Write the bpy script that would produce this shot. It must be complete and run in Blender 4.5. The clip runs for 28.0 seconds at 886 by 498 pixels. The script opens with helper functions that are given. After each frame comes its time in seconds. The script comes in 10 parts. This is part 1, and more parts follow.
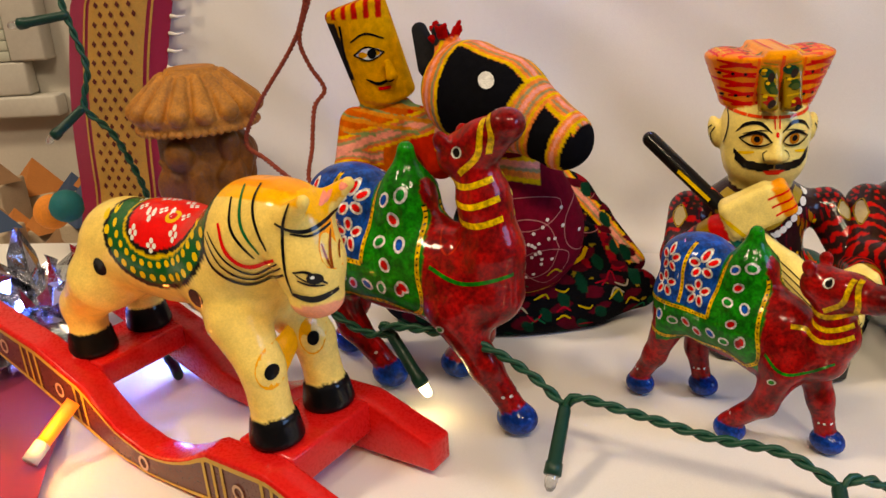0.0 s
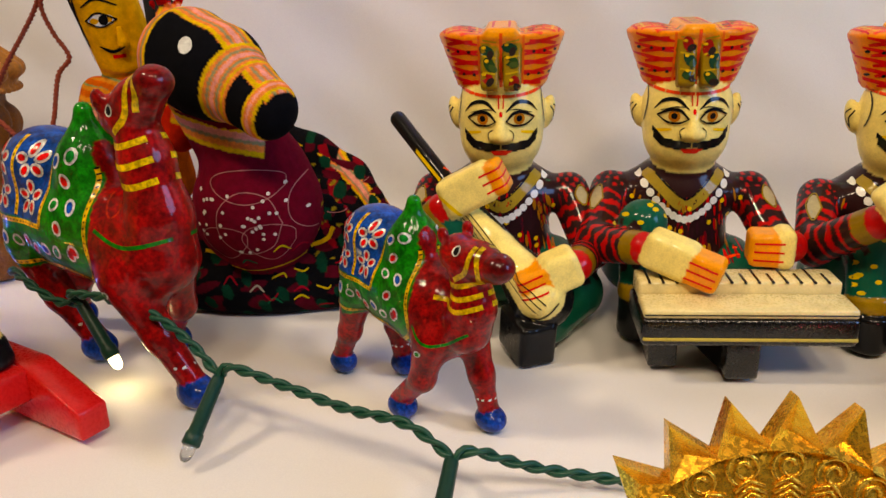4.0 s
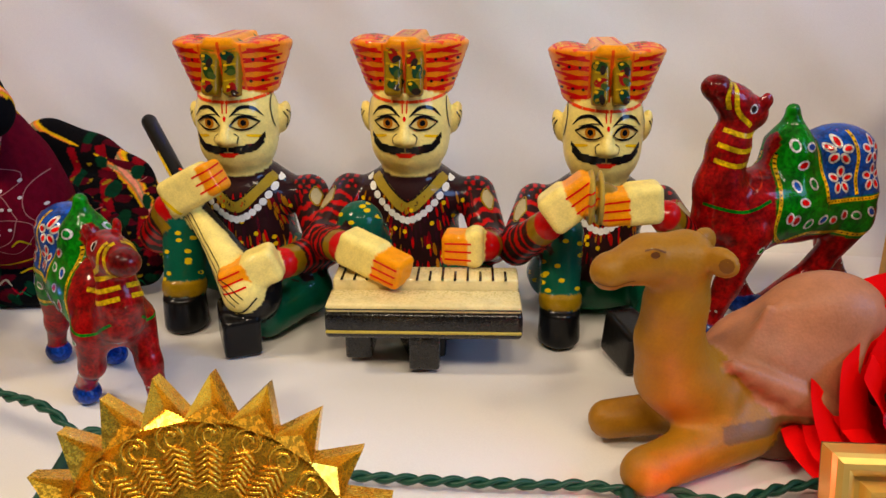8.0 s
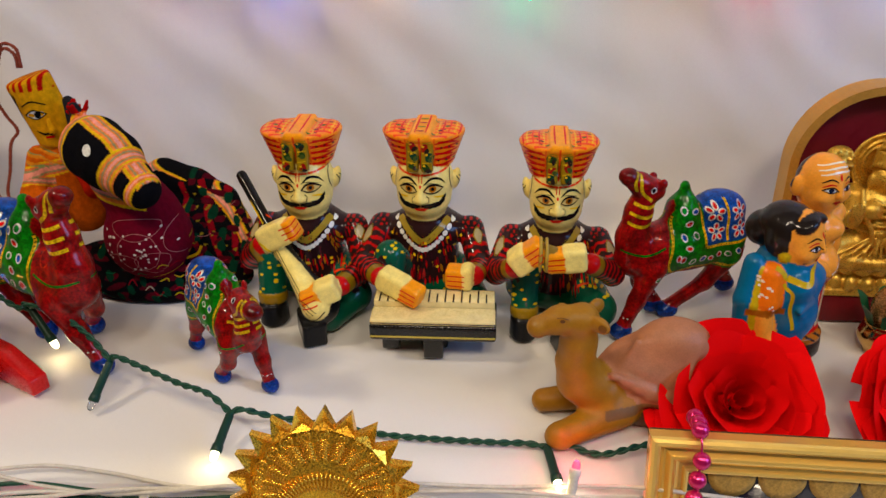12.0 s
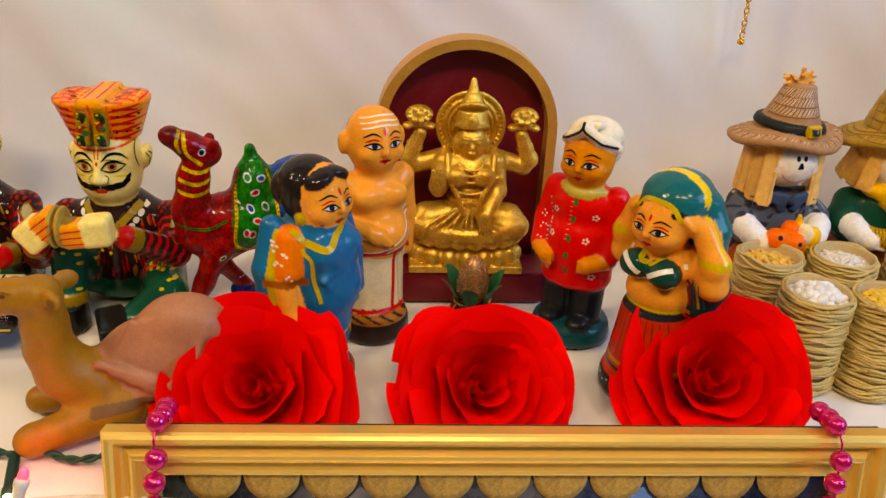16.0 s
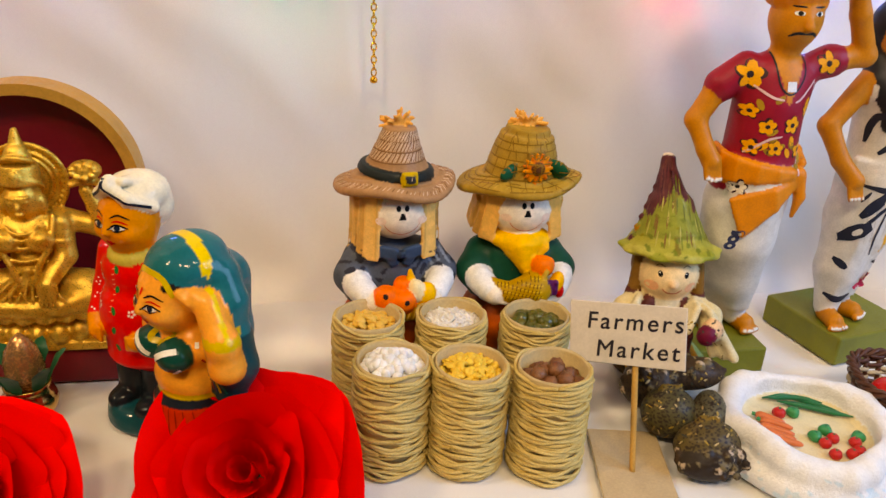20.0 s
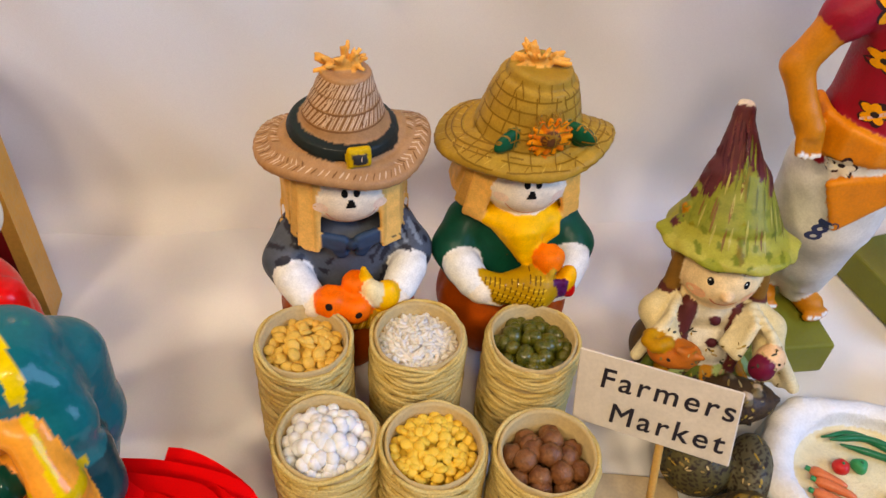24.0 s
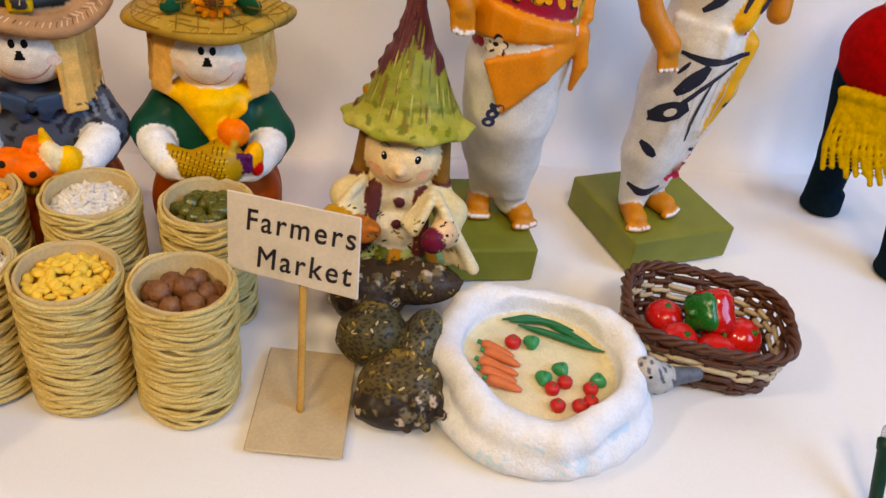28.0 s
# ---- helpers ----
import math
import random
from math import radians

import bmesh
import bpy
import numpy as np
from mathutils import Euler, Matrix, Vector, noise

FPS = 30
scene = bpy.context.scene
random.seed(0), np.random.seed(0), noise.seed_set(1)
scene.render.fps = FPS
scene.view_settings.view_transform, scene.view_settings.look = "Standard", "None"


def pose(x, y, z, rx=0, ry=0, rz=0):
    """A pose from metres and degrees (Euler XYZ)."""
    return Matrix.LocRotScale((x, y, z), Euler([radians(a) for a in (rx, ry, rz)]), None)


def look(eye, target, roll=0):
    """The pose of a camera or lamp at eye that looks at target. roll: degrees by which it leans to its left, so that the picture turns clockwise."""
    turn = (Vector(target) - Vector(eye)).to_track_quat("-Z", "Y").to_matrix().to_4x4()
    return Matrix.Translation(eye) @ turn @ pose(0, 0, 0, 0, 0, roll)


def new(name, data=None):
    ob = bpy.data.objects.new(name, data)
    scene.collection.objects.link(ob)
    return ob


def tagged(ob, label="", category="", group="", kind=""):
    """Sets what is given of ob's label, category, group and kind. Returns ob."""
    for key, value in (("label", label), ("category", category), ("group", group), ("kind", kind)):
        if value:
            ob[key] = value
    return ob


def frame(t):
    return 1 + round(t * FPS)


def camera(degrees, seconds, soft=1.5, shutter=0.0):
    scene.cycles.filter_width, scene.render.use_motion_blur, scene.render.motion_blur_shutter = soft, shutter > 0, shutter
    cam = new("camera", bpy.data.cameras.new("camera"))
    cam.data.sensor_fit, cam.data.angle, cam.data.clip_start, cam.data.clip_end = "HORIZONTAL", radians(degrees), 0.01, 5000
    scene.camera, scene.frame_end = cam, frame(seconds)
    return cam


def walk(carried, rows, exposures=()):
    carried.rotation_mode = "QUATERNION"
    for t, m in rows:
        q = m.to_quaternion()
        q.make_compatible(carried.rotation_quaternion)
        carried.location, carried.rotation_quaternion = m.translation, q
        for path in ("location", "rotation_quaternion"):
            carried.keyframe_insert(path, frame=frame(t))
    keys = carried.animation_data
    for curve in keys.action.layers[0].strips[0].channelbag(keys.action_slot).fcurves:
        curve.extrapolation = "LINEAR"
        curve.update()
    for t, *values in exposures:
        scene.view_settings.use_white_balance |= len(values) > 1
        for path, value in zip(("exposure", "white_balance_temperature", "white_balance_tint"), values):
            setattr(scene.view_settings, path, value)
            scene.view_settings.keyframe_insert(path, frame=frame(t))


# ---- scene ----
cam = camera(57.6, 28.0)
# seconds, eye, yaw to the left, pitch up, roll
EXPOSURES = [(0, -0.15, 7000, 10), (3, -0.16, 6900, 10), (6, -0.25, 6750, 10), (8, -0.18, 6450, 10), (9, -0.25, 6250, 10), (10, -0.40, 6150, 10), (11, -0.48, 6200, 10), (13, -0.34, 6350, 10), (16, -0.18, 7500, 10), (17, -0.20, 8600, 10), (18, -0.30, 7900, 10), (19, -0.15, 8000, 10), (20, -0.12, 8000, 10), (21, -0.12, 7800, 10), (24, -0.07, 7000, 10), (25, -0.02, 6950, 10), (26, -0.06, 6900, 10), (27, -0.15, 6750, 10), (28, -0.16, 7450, 10)]
PATH = [
    (0, 0.03424, 0.02643, 0.15828, 5.252, -20.925, -3.856),
    (0.5, 0.04580, 0.02873, 0.15634, 5.056, -20.995, -3.748),
    (1, 0.06825, 0.03203, 0.15552, 4.507, -20.992, -3.357),
    (1.5, 0.07350, 0.03410, 0.15025, 4.092, -21.136, -3.138),
    (2, 0.07555, 0.03435, 0.14825, 4.048, -20.979, -2.910),
    (2.5, 0.09087, 0.03239, 0.14805, 4.025, -21.182, -2.458),
    (3, 0.12155, 0.03354, 0.14551, 3.799, -20.867, -2.386),
    (3.5, 0.12393, 0.03411, 0.14138, 3.320, -20.572, -1.672),
    (5.5, 0.16236, 0.02595, 0.13667, 3.239, -18.926, -1.378),
    (6, 0.16753, 0.02480, 0.13738, 3.201, -18.963, -1.142),
    (6.5, 0.18076, 0.02293, 0.13903, 3.002, -18.689, -1.199),
    (7, 0.20290, 0.02512, 0.13871, 2.355, -18.674, -1.362),
    (7.5, 0.21353, 0.02481, 0.13881, 1.808, -19.198, -0.836),
    (8, 0.22943, 0.01946, 0.14162, 1.349, -19.985, -0.358),
    (8.5, 0.23676, 0.01262, 0.14941, 1.601, -21.011, -0.581),
    (9, 0.23474, -0.01902, 0.19118, 3.017, -22.939, -0.502),
    (9.5, 0.22975, -0.05242, 0.22528, 4.537, -25.917, -1.307),
    (10, 0.21895, -0.08051, 0.25495, 5.401, -28.288, -2.069),
    (10.5, 0.21383, -0.09543, 0.27005, 4.747, -28.910, -1.973),
    (11, 0.21335, -0.09711, 0.26756, 4.474, -28.805, -1.566),
    (11.5, 0.21576, -0.09648, 0.26291, 4.460, -28.698, -1.200),
    (12, 0.24302, -0.08979, 0.26985, 3.149, -28.336, -0.955),
    (12.5, 0.30414, -0.08027, 0.26069, -0.773, -27.144, -0.283),
    (13, 0.36724, -0.07253, 0.23956, -4.822, -24.122, 1.124),
    (13.5, 0.40325, -0.06700, 0.23888, -6.564, -22.650, 1.789),
    (15.5, 0.40651, -0.05908, 0.22284, -6.775, -24.855, 2.378),
    (16, 0.40769, -0.05357, 0.22144, -6.865, -26.466, 2.595),
    (16.5, 0.39949, -0.01141, 0.25931, -7.235, -33.226, 3.152),
    (17, 0.39785, 0.01374, 0.29387, -7.469, -37.177, 3.014),
    (17.5, 0.39549, -0.02129, 0.28839, -7.749, -33.980, 2.565),
    (18, 0.40296, -0.05185, 0.25966, -7.058, -25.643, 2.458),
    (18.5, 0.44935, -0.06373, 0.24018, -7.812, -23.922, 3.251),
    (19, 0.51159, -0.05753, 0.23620, -11.629, -23.995, 3.535),
    (19.5, 0.55616, -0.03685, 0.23407, -12.751, -24.352, 2.733),
    (20, 0.57003, -0.02841, 0.22107, -13.301, -23.885, 3.049),
    (20.5, 0.57416, -0.02734, 0.21821, -13.868, -23.767, 3.190),
    (21, 0.58038, -0.02975, 0.21982, -14.093, -24.460, 3.398),
    (21.5, 0.59252, -0.01498, 0.21801, -14.599, -26.207, 4.071),
    (23.5, 0.61300, 0.10222, 0.25012, -14.138, -41.452, 5.901),
    (24, 0.61586, 0.11140, 0.25283, -12.948, -43.614, 4.769),
    (24.5, 0.63966, 0.10434, 0.23775, -14.196, -43.952, 2.489),
    (25, 0.66695, 0.09415, 0.22408, -14.927, -43.495, 1.155),
    (25.5, 0.67833, 0.09112, 0.21985, -14.542, -42.787, 1.904),
    (26, 0.66964, 0.05964, 0.20641, -15.057, -35.163, 3.645),
    (26.5, 0.65460, 0.02117, 0.20699, -15.563, -29.401, 5.065),
    (27, 0.64765, -0.00268, 0.20568, -16.215, -28.042, 5.817),
    (27.5, 0.65421, -0.00575, 0.20597, -16.737, -29.083, 6.830),
    (28, 0.69889, 0.03841, 0.21062, -17.411, -36.885, 8.942),
]


def heading(x, y, z, yaw, pitch, roll):
    return pose(x, y, z, 90 + pitch, 0, yaw) @ pose(0, 0, 0, 0, 0, roll)


walk(cam, [(t, heading(*row)) for t, *row in PATH], EXPOSURES)

# ---- world and lamps ----
world = bpy.data.worlds.new("room_air")
world.use_nodes = True
world.node_tree.nodes["Background"].inputs[0].default_value = (0.55, 0.66, 1.0, 1)
world.node_tree.nodes["Background"].inputs[1].default_value = 0.025
scene.world = world


def area_lamp(name, eye, target, size, watts, colour):
    data = bpy.data.lights.new(name, "AREA")
    data.size, data.energy, data.color = size, watts, colour
    ob = new(name, data)
    ob.matrix_world = look(eye, target)
    return ob


def bulb_light(name, place, watts, colour, size=0.004):
    data = bpy.data.lights.new(name, "POINT")
    data.energy, data.color, data.shadow_soft_size = watts, colour, size
    ob = new(name, data)
    ob.location = place
    return ob


for x, y, watts in ((-0.10, -0.80, 9.4), (0.42, -1.00, 9.8), (0.90, -0.72, 8.4)):
    area_lamp("unseen_ceiling_lamp", (x, y, 1.55), (0.40, 0.30, 0.0), 0.24, watts, (1.0, 0.81, 0.585))
area_lamp("window_daylight", (1.75, -0.45, 0.80), (0.70, 0.40, 0.12), 0.8, 23.0, (0.28, 0.50, 1.0))

# fill lamp, added to brighten the far wall and window; no such fitting seen
area_lamp("unseen_ceiling_lamp", (-1.05, -0.10, 1.66), (-0.75, 0.75, 0.0), 0.30, 28.0, (1.0, 0.80, 0.57))

# ---- materials ----
from mathutils.bvhtree import BVHTree

MATS = {}


def nodes_of(name):
    mat = bpy.data.materials.new(name)
    mat.use_nodes = True
    tree = mat.node_tree
    return mat, tree, tree.nodes["Principled BSDF"]


def noise_node(tree, scale, detail=4.0, rough=0.55):
    co = tree.nodes.new("ShaderNodeTexCoord")
    n = tree.nodes.new("ShaderNodeTexNoise")
    n.inputs["Scale"].default_value, n.inputs["Detail"].default_value, n.inputs["Roughness"].default_value = scale, detail, rough
    tree.links.new(co.outputs["Object"], n.inputs["Vector"])
    return n


def ramp_of(tree, source, low, high, a=0.35, b=0.65):
    r = tree.nodes.new("ShaderNodeMapRange")
    r.inputs[1].default_value, r.inputs[2].default_value, r.inputs[3].default_value, r.inputs[4].default_value = a, b, low, high
    tree.links.new(source, r.inputs[0])
    return r.outputs[0]


def surface(name, colour=None, rough=0.5, metal=0.0, coat=0.0, coarse=60.0, fine=900.0, vary=0.25, bump=0.15, dark=None, sheen=0.0, rough_vary=0.1, size=0.0006, trans=0.0, sss=0.0, spec=0.3, relief=1.0):
    """Procedural surface. With no colour, the paint layer of the mesh gives it."""
    if name in MATS:
        return MATS[name]
    mat, tree, bsdf = nodes_of(name)
    link = tree.links.new
    n1, n2 = noise_node(tree, coarse), noise_node(tree, fine, 3.0)
    mix = tree.nodes.new("ShaderNodeMix")
    mix.data_type, mix.blend_type = "RGBA", "MULTIPLY"
    if colour is None:
        at = tree.nodes.new("ShaderNodeAttribute")
        at.attribute_name = "paint"
        link(at.outputs["Color"], mix.inputs[6])
    else:
        two = tree.nodes.new("ShaderNodeMix")
        two.data_type = "RGBA"
        two.inputs[6].default_value = (*colour, 1)
        two.inputs[7].default_value = (*(dark or tuple(c * 0.75 for c in colour)), 1)
        link(ramp_of(tree, n1.outputs[0], 0.0, 1.0), two.inputs[0])
        link(two.outputs[2], mix.inputs[6])
    mix.inputs[0].default_value = 1.0
    comb = tree.nodes.new("ShaderNodeMath")
    comb.operation = "MULTIPLY"
    link(ramp_of(tree, n1.outputs[0], 1.0 - vary * 0.7, 1.0 + vary * 0.2), comb.inputs[0])
    link(ramp_of(tree, n2.outputs[0], 1.0 - vary * 0.6, 1.0 + vary * 0.2), comb.inputs[1])
    link(comb.outputs[0], mix.inputs[7])
    link(mix.outputs[2], bsdf.inputs["Base Color"])
    link(ramp_of(tree, n2.outputs[0], max(0.02, rough - rough_vary), min(1.0, rough + rough_vary)), bsdf.inputs["Roughness"])
    bsdf.inputs["Metallic"].default_value = metal
    bsdf.inputs["Coat Weight"].default_value = coat
    bsdf.inputs["Coat Roughness"].default_value = 0.03
    bsdf.inputs["Coat IOR"].default_value = 1.4
    if not metal:
        bsdf.inputs["Specular IOR Level"].default_value = spec
    if sheen:
        bsdf.inputs["Sheen Weight"].default_value = sheen
    if trans:
        bsdf.inputs["Transmission Weight"].default_value = trans
    if sss:
        bsdf.inputs["Subsurface Weight"].default_value = sss
        bsdf.inputs["Subsurface Radius"].default_value = (0.004, 0.003, 0.002)
    if bump:
        b = tree.nodes.new("ShaderNodeBump")
        b.inputs["Strength"].default_value, b.inputs["Distance"].default_value = bump, size
        add = tree.nodes.new("ShaderNodeMath")
        add.operation = "MULTIPLY_ADD"
        add.inputs[1].default_value = relief
        link(n2.outputs[0], add.inputs[0])
        link(n1.outputs[0], add.inputs[2])
        link(add.outputs[0], b.inputs["Height"])
        link(b.outputs[0], bsdf.inputs["Normal"])
        if coat:
            link(b.outputs[0], bsdf.inputs["Coat Normal"])
    MATS[name] = mat
    return mat


def glow(name, colour, strength):
    if name not in MATS:
        mat, tree, bsdf = nodes_of(name)
        bsdf.inputs["Base Color"].default_value = (*colour, 1)
        bsdf.inputs["Emission Color"].default_value = (*colour, 1)
        bsdf.inputs["Emission Strength"].default_value = strength
        MATS[name] = mat
    return MATS[name]


LACQUER = surface("lacquered_paint", None, 0.5, coat=0.60, coarse=230, fine=1500, vary=0.16, bump=0.36, spec=0.06, relief=0.04)
MOTTLED = surface("mottled_lacquer", None, 0.5, coat=0.62, coarse=170, fine=700, vary=0.82, bump=0.40, spec=0.06, relief=0.04)
CERAMIC = surface("glazed_paint", None, 0.45, coat=0.60, coarse=190, fine=900, vary=0.12, bump=0.50, spec=0.06, relief=0.04)
RESIN = surface("matt_painted_resin", None, 0.55, coat=0.12, coarse=260, fine=1800, vary=0.20, bump=0.16, spec=0.14, relief=0.5)
SATIN = surface("satin_painted_clay", None, 0.5, coat=0.06, coarse=160, fine=1200, vary=0.16, bump=0.2)
FABRIC = surface("woven_fabric", None, 0.9, coarse=300, fine=3500, vary=0.35, bump=0.6, spec=0.04)
GOLD = surface("gold_paint", (0.98, 0.64, 0.09), 0.34, metal=0.62, coarse=200, fine=1600, vary=0.25, bump=0.3, dark=(0.62, 0.33, 0.03))
GOLD_FOIL = surface("gold_foil_plastic", (1.0, 0.62, 0.05), 0.26, metal=0.82, coarse=150, fine=1200, vary=0.06, bump=0.02, dark=(0.78, 0.36, 0.02))
WIRE_GREEN = surface("green_cable_plastic", (0.010, 0.075, 0.042), 0.4, coarse=200, fine=900, vary=0.2, bump=0.1)
WIRE_WHITE = surface("white_cable_plastic", (0.75, 0.70, 0.60), 0.4, coarse=200, fine=900, vary=0.12, bump=0.1)
CLOTH = surface("white_satin_cloth", (0.82, 0.80, 0.77), 0.5, coarse=13, fine=2600, vary=0.08, bump=0.40, dark=(0.76, 0.74, 0.71), sheen=0.15, size=0.0045, relief=0.02)
CARD = surface("brown_card", (0.60, 0.45, 0.25), 0.8, coarse=60, fine=900, vary=0.15, bump=0.1)


# ---- mesh helpers ----
def mesh_of(name, verts, faces, colours=None, smooth=True):
    me = bpy.data.meshes.new(name)
    me.from_pydata([tuple(v) for v in verts] if not isinstance(verts, np.ndarray) else verts.tolist(), [], faces if isinstance(faces, list) else faces.tolist())
    me.polygons.foreach_set("use_smooth", [smooth] * len(me.polygons))
    if colours is not None:
        at = me.color_attributes.new("paint", "FLOAT_COLOR", "POINT")
        at.data.foreach_set("color", np.c_[np.asarray(colours, np.float32), np.ones(len(colours), np.float32)].ravel())
    me.update()
    return me


def thing(name, label, category, group="", kind=""):
    return tagged(new(name), label, category, group, kind)


def part(name, bm, material, parent, label="", smooth=True):
    """One bmesh as one mesh object under a thing or a part; with no parent, a mesh of its own."""
    if isinstance(bm, bpy.types.Mesh):
        me = bm
    else:
        me = bpy.data.meshes.new(name)
        bm.to_mesh(me)
        bm.free()
        me.polygons.foreach_set("use_smooth", [smooth] * len(me.polygons))
    if material and not me.materials:
        me.materials.append(material)
    ob = new(name, me)
    ob.parent = parent
    if label:
        ob["label"] = label
    return ob


def bm_box(x0, x1, y0, y1, z0, z1, bevel=0.001, segs=2):
    bm = bmesh.new()
    bmesh.ops.create_cube(bm, size=1)
    for v in bm.verts:
        v.co = Vector(((x0 + x1) / 2 + v.co.x * (x1 - x0), (y0 + y1) / 2 + v.co.y * (y1 - y0), (z0 + z1) / 2 + v.co.z * (z1 - z0)))
    if bevel:
        bmesh.ops.bevel(bm, geom=list(bm.edges), offset=bevel, segments=segs, profile=0.5, affect="EDGES")
    return bm


def bm_lathe(profile, segs=28, wobble=None):
    """A turned body from (radius, z) pairs; wobble(angle, z) scales the radius."""
    bm = bmesh.new()
    rings = []
    for r, z in profile:
        if r < 1e-6:
            rings.append([bm.verts.new((0, 0, z))])
        else:
            rings.append([bm.verts.new(((r * (wobble(a, z) if wobble else 1)) * math.cos(a), (r * (wobble(a, z) if wobble else 1)) * math.sin(a), z)) for a in (math.tau * k / segs for k in range(segs))])
    for lo, hi in zip(rings, rings[1:]):
        for k in range(segs):
            quad = [lo[k % len(lo)], lo[(k + 1) % len(lo)], hi[(k + 1) % len(hi)], hi[k % len(hi)]]
            face = list(dict.fromkeys(quad))
            if len(face) > 2:
                bm.faces.new(face)
    return bm


def glide(points, step=0.001):
    """A smooth line through the points (Catmull-Rom)."""
    pts = [Vector(p) for p in points]
    if len(pts) == 2:
        n = max(2, int((pts[1] - pts[0]).length / step) + 1)
        return [pts[0].lerp(pts[1], k / n) for k in range(n + 1)]
    ext = [2 * pts[0] - pts[1], *pts, 2 * pts[-1] - pts[-2]]
    out = []
    for a, b, c, d in zip(ext, ext[1:], ext[2:], ext[3:]):
        n = max(1, int((c - b).length / step))
        for k in range(n):
            t = k / n
            out.append(0.5 * (2 * b + (c - a) * t + (2 * a - 5 * b + 4 * c - d) * t * t + (3 * b - a - 3 * c + d) * t**3))
    return [*out, pts[-1]]


def tube_data(line, radius, sides=8, verts=None, faces=None, twist=None):
    """Rings round a line; twist=(radius, turns per metre, phase) winds it. Adds to verts and faces."""
    verts, faces = ([], []) if verts is None else (verts, faces)
    up, run, first = Vector((0, 0, 1)), 0.0, len(verts)
    side = None
    for n, p in enumerate(line):
        ahead = (line[min(n + 1, len(line) - 1)] - line[max(n - 1, 0)]).normalized()
        side = ahead.cross(up).normalized() if side is None or side.length < 0.1 else (side - ahead * side.dot(ahead)).normalized()
        if side.length < 0.1:
            side = ahead.orthogonal().normalized()
        above = side.cross(ahead)
        run += (p - line[n - 1]).length if n else 0
        c = p
        if twist:
            a = run * twist[1] * math.tau + twist[2]
            c = p + (side * math.cos(a) + above * math.sin(a)) * twist[0]
        r = radius(n / max(1, len(line) - 1)) if callable(radius) else radius
        verts += [c + (side * math.cos(math.tau * k / sides) + above * math.sin(math.tau * k / sides)) * r for k in range(sides)]
        if n:
            o = first + (n - 1) * sides
            faces += [(o + k, o + (k + 1) % sides, o + sides + (k + 1) % sides, o + sides + k) for k in range(sides)]
    faces.append(tuple(range(first, first + sides))[::-1])
    last = len(verts) - sides
    faces.append(tuple(range(last, last + sides)))
    return verts, faces


def tube_mesh(name, points, radius, sides=8, step=0.0015, twist=None):
    return mesh_of(name, *tube_data(glide(points, step), radius, sides, twist=twist))


# ---- figures modelled from soft blended volumes, painted in strokes ----
def vivid(cols, amount=1.28):
    """Paint colours with more chroma at the same lightness."""
    grey = cols @ np.array((0.2126, 0.7152, 0.0722))
    return np.clip(grey[:, None] + (cols - grey[:, None]) * amount, 0.002, 0.95)


